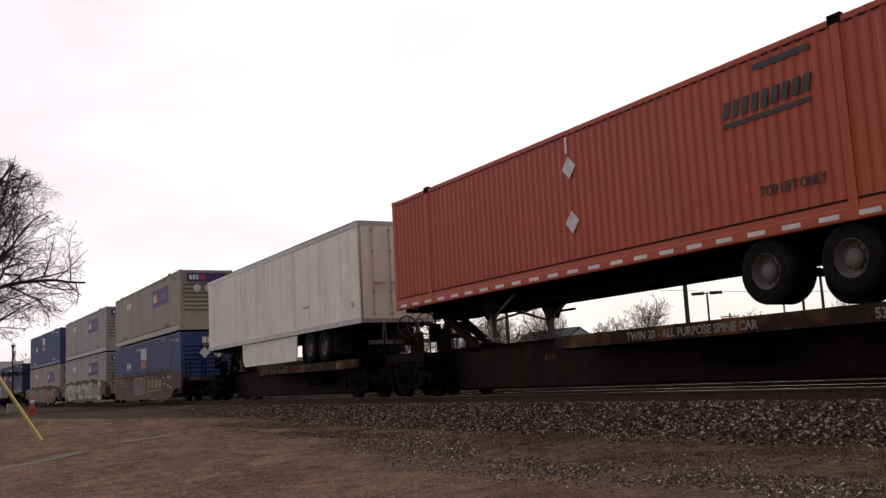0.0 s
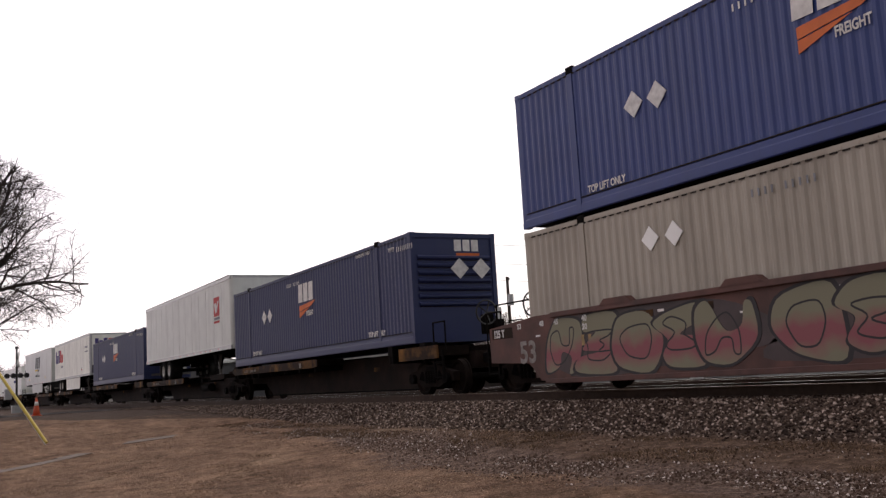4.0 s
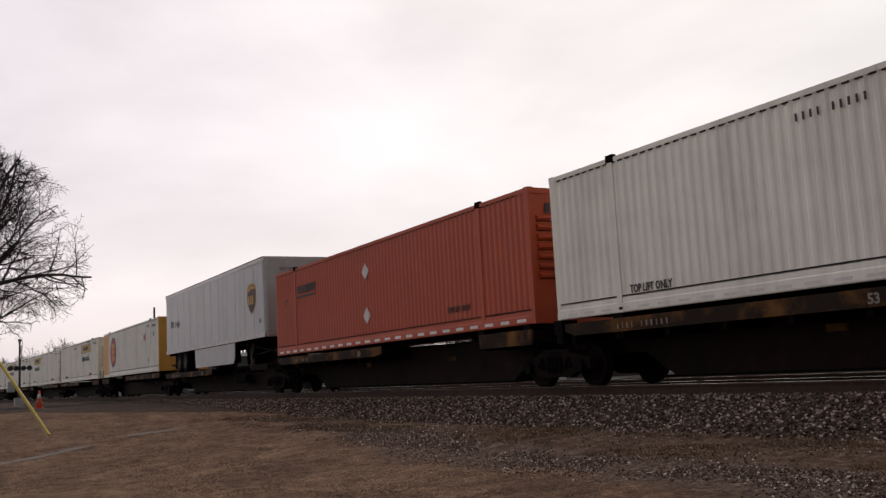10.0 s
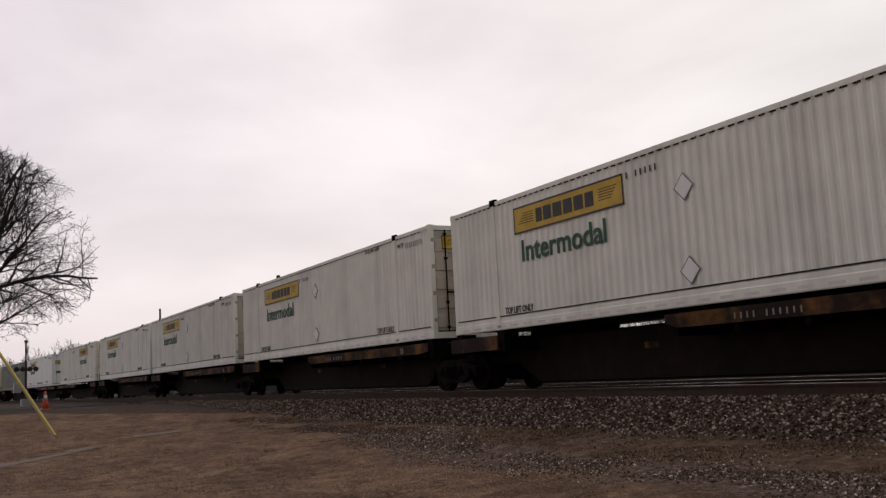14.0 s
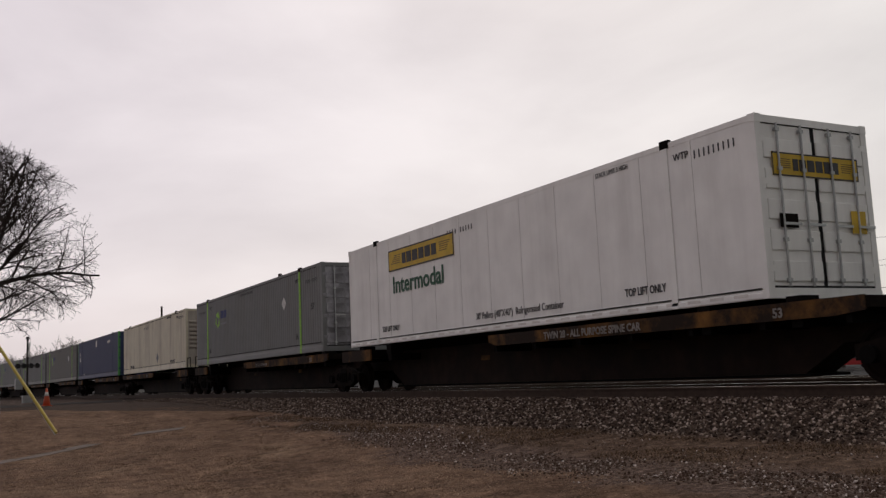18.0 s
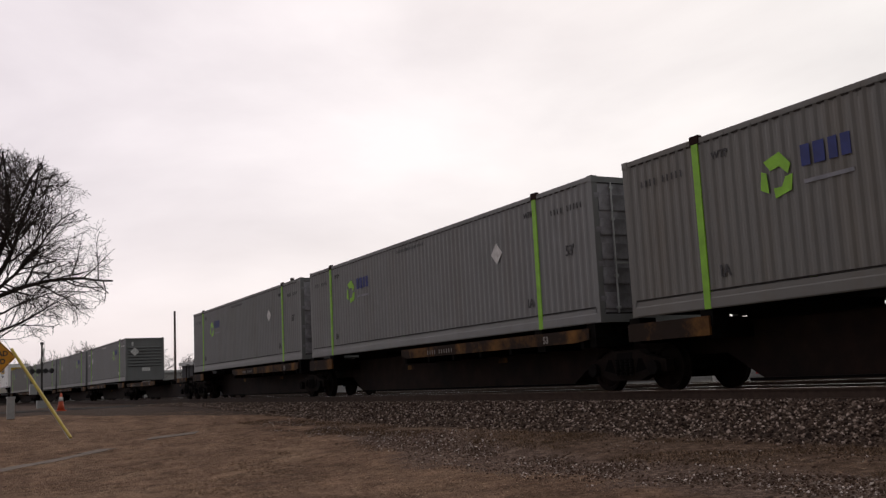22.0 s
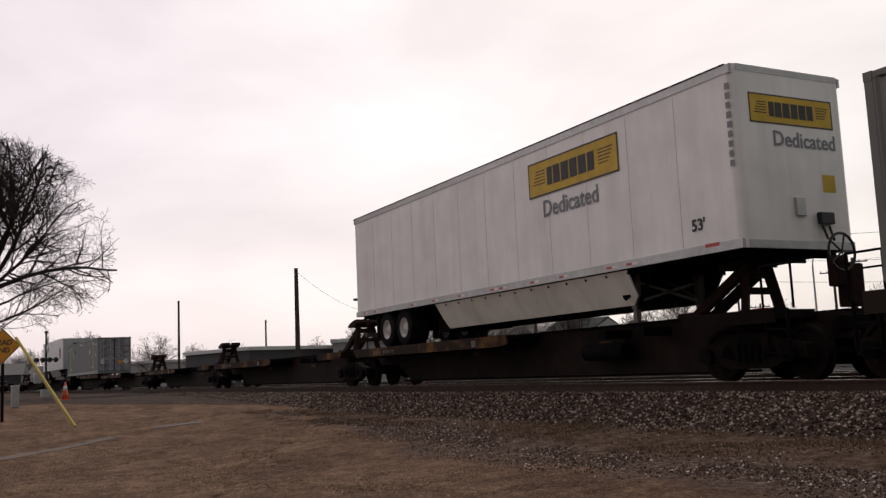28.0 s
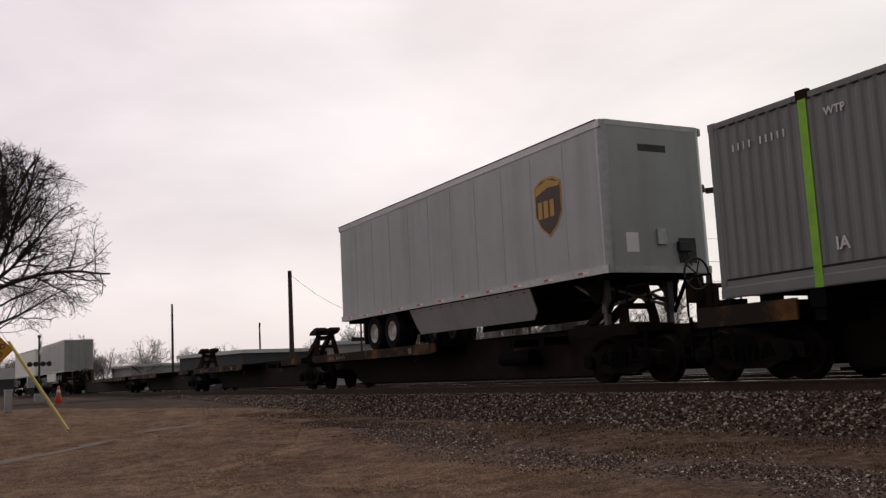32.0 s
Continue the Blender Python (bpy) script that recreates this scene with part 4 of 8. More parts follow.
def guy_wire():
    bx, by = -28.4, 3.24
    z0 = ground_z(bx, by)
    t = thing("guy_wire", "steel guy wire with a yellow plastic guard", "guy wire", m=pose(bx, by, z0))
    d = Vector((-2.56, -1.70, 3.15)).normalized()
    part("cable", add_tube(bmesh.new(), (0, 0, -0.1), d * 9, 0.010, n=6), GALV, t)
    part("guard", add_tube(bmesh.new(), d * 0.08, d * 3.7, 0.045, n=10), GUARD_YELLOW, t)


guy_wire()


def traffic_cone(x, y):
    z0 = ground_z(x, y)
    t = thing("traffic_cone", "orange plastic traffic cone with a white collar", "traffic cone", m=pose(x, y, z0) @ Matrix.Diagonal((1.2, 1.2, 1.2, 1)))
    part("base", box(-0.19, 0.19, -0.19, 0.19, 0, 0.035, bevel=0.01), CONE_ORANGE, t)
    part("cone", lathe([(0.145, 0.03), (0.11, 0.25), (0.085, 0.40), (0.055, 0.58), (0.030, 0.72)], 20, "Z"), CONE_ORANGE, t, smooth=True)
    part("collar", lathe([(0.088, 0.40), (0.060, 0.56)], 20, "Z"), REFLECT_WHITE, t, smooth=True)


traffic_cone(-49.6, 5.15)


def utility_box():
    x, y = -38.0, 2.25
    z0 = ground_z(x, y)
    t = thing("utility_pedestal", "small grey metal utility pedestal", "utility box", m=pose(x, y, z0))
    part("housing", box(-0.13, 0.13, -0.13, 0.13, 0, 0.72, bevel=0.02), GALV, t)
    part("cap", box(-0.15, 0.15, -0.15, 0.15, 0.72, 0.80, bevel=0.02), GALV, t)


utility_box()


def crossing_signal(x, y, side):
    z0 = ground_z(x, y)
    t = thing("crossing_signal", "dark railway crossing signal with lamps and crossbuck", "crossing signal", "crossing signals", m=pose(x, y, z0))
    part("mast", add_tube(bmesh.new(), (0, 0, 0), (0, 0, 4.25), 0.07, n=10), BRONZE, t)
    part("base", box(-0.3, 0.3, -0.3, 0.3, 0, 0.5), GALV, t)
    for s in (-1, 1):
        bm = box(-0.03, 0.03, -0.62, 0.62, -0.10, 0.10)
        b = part("crossbuck_board", bm, PLACARD, t)
        b.matrix_basis = pose(0, 0, 0, 0, 0, 78) @ pose(0.10, 0, 3.55, s * 45, 0, 0)
    part("lamp_arm", box(-0.04, 0.04, -0.75, 0.75, 2.42, 2.50), BRONZE, t)
    for s in (-0.60, -0.22, 0.22, 0.60):
        part("lamp_disc", add_tube(bmesh.new(), (0.06, s, 2.46), (0.12, s, 2.46), 0.17, n=18), BLACK, t)
        part("lamp_hood", add_tube(bmesh.new(), (0.12, s, 2.46), (0.34, s, 2.46), 0.13, n=12), BLACK, t)
    part("bell", add_tube(bmesh.new(), (0, 0, 4.25), (0, 0, 4.42), 0.14, 0.09, n=12), BRONZE, t)
    part("gate_box", box(-0.25, 0.25, -0.75, -0.3, 0.9, 1.6, bevel=0.03), GALV, t)


crossing_signal(-69.5, 6.0, 1)


def road():
    """The road that crosses the tracks on the far side of the lawn, and the drive that leads to it over the lawn."""
    bm = bmesh.new()
    ys = [-60, -40, -20] + [-8 + 0.5 * i for i in range(38)] + [11.2, 12, 16, 19, 20.5, 21.5, 24, 40, 120]
    rows = [[bm.verts.new((x, y, max(ground_z(x, y), -0.21 if 9 < y < 21 else -9) + 0.015)) for x in (-58, -56, -54, -52, -50)] for y in ys]
    for p, q in zip(rows, rows[1:]):
        for i in range(4):
            bm.faces.new((p[i], p[i + 1], q[i + 1], q[i]))
    bmesh.ops.solidify(bm, geom=bm.faces, thickness=0.05)
    tagged(link_mesh("road", bm, ASPHALT), "worn asphalt road over the railway crossing", "road", kind="structure")


road()

# ---------------------------------------------------------------- beyond the tracks
lamp_mast(-33.9, 32.5, 8.38, 3, 1.05, 0.12)
lamp_mast(-82.8, 35.2, 7.35, 2, 1.0)
lamp_mast(-56.6, 56.6, 6.25, 2, 1.0)
lamp_mast(-68.8, 49.9, 7.0, 3, 0.9)
utility_pole(-58.1, 33.3, 10.1, 0.20, lamp=True, lean=-1.5)
utility_pole(-71.1, 46.5, 9.1, 0.16, transformer=True)
utility_pole(-71.0, 24.3, 8.85, 0.19)
utility_pole(-76.8, 92.2, 10.2, 0.17, arm=1.5)
utility_pole(-68.9, 85.8, 10.4, 0.17, arm=1.5)
utility_pole(-96.0, 100.0, 7.6, 0.15, arm=1.3)
utility_pole(-106.0, 98.0, 5.9, 0.15, arm=1.1)
utility_pole(-88.0, 62.0, 5.4, 0.15, arm=0.9)
utility_pole(-93.0, 28.5, 6.2, 0.10)


def street_lamp(x, y, h, name="street_lamp"):
    z0 = ground_z(x, y)
    t = thing(name, "grey street lamp with a curved arm", "lamp", "street lamps", m=pose(x, y, z0, 0, 0, 45))
    part("mast", add_tube(bmesh.new(), (0, 0, 0), (0, 0, h - 1.2), 0.10, 0.07, n=10), GALV, t)
    bm = bmesh.new()
    pts = [(0, 0, h - 1.2), (0.08, 0, h - 0.7), (0.3, 0, h - 0.25), (0.7, 0, h - 0.02), (1.1, 0, h)]
    for p, q in zip(pts, pts[1:]):
        add_tube(bm, p, q, 0.05, n=8)
    part("arm", bm, GALV, t)
    part("lamp_head", box(0.95, 1.5, -0.14, 0.14, h - 0.06, h + 0.08, bevel=0.03), GALV, t)


street_lamp(-52.3, 60.5, 9.2)
utility_pole(-88.0, 18.8, 7.75, 0.11, lamp=False, label="slim dark pole with a small lamp")
utility_pole(-33.8, 52.0, 7.9, 0.16, arm=1.0)
wire((-57.9, 33.7, 9.89), (-33.8, 52.0, 7.31), 0.55)
wire((-57.9, 33.7, 8.59), (-34.0, 51.9, 5.55), 0.45)
wire((-57.9, 33.7, 7.46), (-34.1, 51.8, 4.19), 0.45)
wire((-33.8, 52.0, 7.31), (-5.0, 74.0, 6.0), 0.5)
wire((-57.9, 33.7, 7.3), (-71.1, 46.5, 7.0), 0.4)
wire((-71.0, 24.3, 8.6), (-82.8, 35.2, 6.2), 0.5)
wire((-76.8, 92.2, 9.8), (-68.9, 85.8, 10.0), 0.3)
wire((-68.9, 85.8, 10.0), (-20.0, 70.0, 12.0), 1.0)


def far_building(label, x0, x1, y0, y1, h, wall, gable=0.0, windows=0, turn=0.0, roof=None):
    cx, cy = (x0 + x1) / 2, (y0 + y1) / 2
    z0 = ground_z(cx, cy) - 0.2
    t = thing("building", label, "building", "far buildings", m=pose(cx, cy, z0, 0, 0, turn))
    a, b = (x1 - x0) / 2, (y1 - y0) / 2
    part("wall", box(-a, a, -b, b, 0, h), wall, t)
    if gable:
        bm = bmesh.new()
        o = 0.4
        v = [bm.verts.new(p) for p in ((-a - o, -b - o, h - 0.1), (a + o, -b - o, h - 0.1), (a + o, b + o, h - 0.1), (-a - o, b + o, h - 0.1), (-a - o, 0, h + gable), (a + o, 0, h + gable))]
        for f in ((0, 1, 5, 4), (2, 3, 4, 5), (1, 2, 5), (3, 0, 4), (3, 2, 1, 0)):
            bm.faces.new([v[i] for i in f])
        part("roof", bm, roof or ROOF, t)
        for x in (-a - o - 0.03, a + o):
            gb = bmesh.new()
            tri = [[gb.verts.new((x + dx, p, q)) for p, q in ((-b, h - 0.05), (b, h - 0.05), (0, h + gable - 0.22))] for dx in (0.0, 0.03)]
            gb.faces.new(tri[0])
            gb.faces.new(tri[1][::-1])
            for k in range(3):
                gb.faces.new((tri[0][k], tri[0][(k + 1) % 3], tri[1][(k + 1) % 3], tri[1][k]))
            bmesh.ops.recalc_face_normals(gb, faces=gb.faces)
            part("gable_wall", gb, wall, t)
    else:
        part("roof", box(-a - 0.25, a + 0.25, -b - 0.25, b + 0.25, h, h + 0.35), roof or PLACARD, t)
    for i in range(windows):
        x = -a + (i + 0.5) * 2 * a / windows
        w = part("window", box(x - 0.8, x + 0.8, -b - 0.05, -b + 0.02, 1.0, 2.3), WINDOW, t)
        part("frame", box(x - 0.86, x + 0.86, -b - 0.03, -b + 0.01, 0.94, 2.36), PLACARD, w)
    part("door", box(a * 0.6, a * 0.6 + 1.0, -b - 0.04, -b + 0.02, 0, 2.1), FAR_DARK, t)
    return t


far_building("pale flat-roofed single-storey building beyond the tracks", -96.2, -88.2, 35.3, 44.3, 4.45, FAR_WALL, 0.0, 2, 67)
far_building("dark low building with a pale flat roof", -106.0, -93.0, 24.5, 36.0, 4.0, FAR_DARK, 0.0, 3, 15)
DARK_ROOF = material("far_dark_green_roof", (0.045, 0.055, 0.050), rough=0.9, grain=0.2, grain_scale=3)
RED_WALL = material("far_red_wall", (0.30, 0.035, 0.03), rough=0.8, grain=0.1, grain_scale=0.5)
far_building("small white house with a dark pitched roof", -92.0, -84.5, 61.4, 66.6, 4.9, FAR_WALL, 1.5, 2, 8, DARK_ROOF)
far_building("low red shop building beyond the car park", -78.2, -75.6, 80.0, 82.6, 6.2, RED_WALL, 0.0, 0, 35, RED_WALL)
far_building("pale house near the crossing beyond the trees", -150.0, -136.0, 14.0 + 10, 34.0, 4.0, FAR_WALL, 0.0, 3, 10)
far_building("long white store building far along the road", -190.0, -150.0, 44.0, 60.0, 4.5, FAR_WALL, 0.0, 8, 0)


far_building("low dark house among trees far along the road", -216.0, -202.0, 2.0, 12.0, 3.6, FAR_DARK, 2.2, 2, 80)
far_building("small grey house far beyond the crossing", -232.0, -222.0, 18.0, 26.0, 3.6, FAR_WALL, 2.4, 2, 75)


def parked_car(x, y, rgb, label, turn):
    z0 = ground_z(x, y)
    t = thing("parked_car", label, "car", "parked cars", m=pose(x, y, z0, 0, 0, turn))
    pm = material("car_paint_" + label.split()[0], rgb, rough=0.25, grain=0.05)
    part("body", prism([(-2.2, 0.35), (2.2, 0.35), (2.25, 0.72), (1.5, 0.86), (0.85, 1.38), (-1.1, 1.42), (-1.9, 0.98), (-2.25, 0.85)], -0.85, 0.85), pm, t)
    part("windows", prism([(1.30, 0.92), (0.80, 1.32), (-1.05, 1.35), (-1.65, 0.98)], -0.87, 0.87), WINDOW, t)
    for xx in (-1.35, 1.35):
        for yy in (-0.8, 0.8):
            w = part("wheel", add_tube(bmesh.new(), (xx, yy - 0.1, 0.32), (xx, yy + 0.1, 0.32), 0.32, n=18), RUBBER, t)
            part("rim", add_tube(bmesh.new(), (xx, yy - 0.11, 0.32), (xx, yy + 0.11, 0.32), 0.18, n=12), GALV, w)


parked_car(-62, 78.0, (0.45, 0.03, 0.03), "red parked car in the car park", 40)
parked_car(-57, 80.0, (0.60, 0.60, 0.60), "white parked car in the car park", 35)
parked_car(-45.0, 62.0, (0.65, 0.65, 0.66), "silver parked car in the car park", 30)

# leafless trees behind the car park and along the street
_tr = random.Random(11)
FAR_TWIG = material("far_grey_twigs", (0.115, 0.095, 0.085), rough=1.0)
TREES = ((-103, 38, 5.0), (-100, 42, 6.8), (-98.5, 46, 7.6), (-93, 49, 7.6), (-99, 47, 6.6), (-105, 43, 6.0), (-90, 45, 6.6), (-88, 50, 7.2), (-82, 48.3, 7.6), (-80, 51, 8.0), (-77.5, 55, 8.3), (-85, 55, 7.0), (-83, 51, 6.2),
         (-71.2, 63, 8.2), (-77.4, 63, 6.6), (-81, 88, 7.2), (-60.6, 80, 7.2), (-74, 92, 6.0), (-140, 17.3, 8.6), (-137, 25.6, 7.6), (-159, 15, 7.6), (-148, 22, 6.6), (-130, 30, 6.0), (-122, 33, 5.6), (-50, 86, 6.5),
         (-232, 8, 9.5), (-240, 16, 10.5), (-252, 2, 9.0), (-248, 24, 9.5), (-262, 12, 11.0), (-238, -8, 9.0), (-270, -4, 10.0), (-226, 30, 9.0), (-256, 36, 10.0), (-284, 20, 11.0), (-222, -16, 8.5), (-210, 40, 8.0))
_lr = random.Random(4)
SHAPES = []
for k in range(4):
    spread = (36, 44, 30, 50)[k]
    around = [(_lr.uniform(1.5, 2.9), 47.0 * i + _lr.uniform(-15, 15), 88 - spread * _lr.uniform(0.25, 1.5), _lr.uniform(4.4, 5.6), 0.05, 0.02) for i in range(12)]
    SHAPES.append(tree_meshes(30 + k, 3.0, (0.0, 0.0), 0.15, around, 0.0075, FAR_TWIG, 3, (Vector((0, 0, 4.6)), (2.7, 3.2, 2.3, 3.6)[k], 3.5, 3.2)))
for i, (px, py, top) in enumerate(TREES):
    bare_tree("leafless street tree with a fine grey crown", px, py, SHAPES[i % 4], (top + 0.7) / 8.0, 40.0 * i, "background trees")


def shrubs():
    vs, fs = [], []
    r = random.Random(5)
    for i in range(30000):
        k = r.random()
        x, y = -72 - 34 * k + r.uniform(-2, 2), 60 - 21 * k + r.uniform(-2.5, 2.5)
        z = ground_z(x, y)
        h = r.uniform(1.0, 4.4) + 1.4 * noise.noise(Vector((x * 0.2, y * 0.2, 1.0)))
        a, l = r.uniform(0, 6.28), r.uniform(0.1, 0.9)
        b = len(vs)
        vs += [(x - 0.03, y, z), (x + 0.03, y, z), (x + l * math.cos(a), y + l * math.sin(a), z + h)]
        fs.append((b, b + 1, b + 2))
    me = bpy.data.meshes.new("brush")
    me.from_pydata(vs, [], fs)
    me.materials.append(FAR_TWIG)
    tagged(new("brush", me), "leafless brush along the far edge of the lot", "bushes", kind="stuff")


shrubs()

# ---------------------------------------------------------------- the train
SPEED, GAIN = 21.0864, 0.02013      # metres a second at 16 s, and how much it gains
NEAR = 11.196                       # the loads' side that faces the camera
MID = NEAR + 1.295                  # the middle of the track
W, H, L53 = 2.59, 2.88, 16.15
ROLLING = []


def roll_on(ob, x0, y, z):
    """Note that ob rolls with the train: its rear stands at x0 at 16 s."""
    ob.matrix_basis = pose(x0, y, z)
    ROLLING.append((ob, x0, y, z))
    return ob


def corrugated(x0, x1, z0, z1, y, inward, pitch=0.212, depth=0.019):
    """A sheet of upright trapezoid ribs from x0 to x1; inward is +1 or -1 along y."""
    n = max(1, round((x1 - x0) / pitch))
    p = (x1 - x0) / n
    xs = []
    for i in range(n):
        a = x0 + i * p
        xs += [(a, 0), (a + 0.26 * p, 0), (a + 0.50 * p, 1), (a + 0.76 * p, 1)]
    xs.append((x1, 0))
    bm = bmesh.new()
    lo = [bm.verts.new((x, y + inward * depth * d, z0)) for x, d in xs]
    hi = [bm.verts.new((x, y + inward * depth * d, z1)) for x, d in xs]
    for i in range(len(xs) - 1):
        f = (lo[i], lo[i + 1], hi[i + 1], hi[i])
        bm.faces.new(f if inward > 0 else f[::-1])
    return bm


def smooth_side(x0, x1, z0, z1, y, inward, seams=1.2):
    """A flat sheet side."""
    bm = bmesh.new()
    s = inward
    add_box(bm, x0, x1, min(y, y + s * 0.03), max(y, y + s * 0.03), z0, z1)
    return bm


def seam_strips(t, mat, x0, x1, z0, z1, y, inward, seams=1.2):
    """Narrow upright strips that stand 5 mm proud of a flat sheet side."""
    n = round((x1 - x0) / seams)
    strip, joint = meshes_of((("seam_strip", box(-0.022, 0.022, -0.005, 0.001, z0, z1), mat, False), ("seam_joint", box(-0.003, 0.003, -0.002, 0.001, z0, z1), SEAM, False)))
    for i in range(1, n):
        share("seam_strip", strip, t, pose(x0 + (x1 - x0) * i / n, y, 0, 0, 0, 0 if inward > 0 else 180))
        if inward > 0:
            share("seam_joint", joint, t, pose(x0 + (x1 - x0) * i / n + 0.026, y, 0))


def lock_bars(parent, x, y0, y1, z0, z1, mat):
    """Two upright lock rods with keepers and handles on a door leaf that faces +x."""
    for f in (0.28, 0.74):
        y = y0 + (y1 - y0) * f
        bm = add_tube(bmesh.new(), (x + 0.045, y, z0 + 0.02), (x + 0.045, y, z1 - 0.02), 0.019, n=8)
        for z in (z0 + 0.12, z0 + 0.75, z1 - 0.75, z1 - 0.12):
            add_box(bm, x + 0.01, x + 0.07, y - 0.04, y + 0.04, z - 0.028, z + 0.028)
        add_box(bm, x + 0.05, x + 0.075, y - 0.03, y + 0.36, z0 + 0.98, z0 + 1.02)
        part("lock_rod", bm, mat, parent)


def container_front(c, L, style, mat, z0=0.16, z1=2.78, rods=GALV):
    """The end that faces +x."""
    x = L - 0.02
    if style == "doors":
        for k, (a, b) in enumerate(((0.11, 1.285), (1.305, W - 0.11))):
            d = part("door", box(x - 0.05, x - 0.006, a, b, z0, z1), mat, c)
            step = (z1 - z0 - 0.2) / 5
            y = a if k == 0 else b
            panel, hinge = meshes_of((("door_panel", box(x - 0.008, x + 0.020, a + 0.035, b - 0.035, 0, step - 0.16, bevel=0.018), mat, False),
                                      ("hinge", box(x - 0.01, x + 0.022, y - 0.07, y + 0.07, -0.05, 0.05), mat, False)))
            for i in range(5):
                share("door_panel", panel, d, pose(0, 0, z0 + 0.10 + step * i))
            lock_bars(d, x, a, b, z0, z1, rods)
            yy = (b - 0.028, b + 0.004) if k == 0 else (a - 0.004, a + 0.028)
            gk = box(x - 0.01, x + 0.004, *yy, z0, z1)
            add_box(gk, x - 0.01, x + 0.003, a + 0.02, b - 0.02, z0, z0 + 0.035)
            add_box(gk, x - 0.01, x + 0.003, a + 0.02, b - 0.02, z1 - 0.035, z1)
            part("gasket", gk, RUBBER, d)
            for i in range(4):
                share("hinge", hinge, d, pose(0, 0, z0 + 0.3 + i * 0.68))
    elif style == "ribs":
        w = part("end_wall", box(x - 0.06, x - 0.012, 0.11, W - 0.11, z0, z1), mat, c)
        prof = [(x - 0.02, 0.0), (x + 0.012, 0.0), (x + 0.055, 0.045), (x + 0.055, 0.085), (x - 0.012, 0.125), (x - 0.02, 0.125)]
        rb = prism(prof, 0.20, W - 0.20)
        # the dark line under each rib is its shadow, painted as a strip
        rib, mark = meshes_of((("end_rib", rb, mat, False), ("rib_shadow_line", box(x - 0.013, x - 0.004, 0.20, W - 0.20, -0.016, 0.0), GRIME_AND_SHADE, False)))
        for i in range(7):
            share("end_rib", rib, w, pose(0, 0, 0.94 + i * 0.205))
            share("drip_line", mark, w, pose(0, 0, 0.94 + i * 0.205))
        part("lock_plate", box(x - 0.014, x + 0.012, W - 0.55, W - 0.32, 0.50, 0.86, bevel=0.006), mat, w)
    elif style == "upright":
        bm = corrugated(0.12, W - 0.12, z0, z1, 0, 1, pitch=0.26)
        bmesh.ops.transform(bm, matrix=pose(x, 0, 0, 0, 0, 90), verts=bm.verts)
        part("end_wall", bm, mat, c)
    else:
        part("end_wall", box(x - 0.06, x, 0.11, W - 0.11, z0, z1), mat, c)


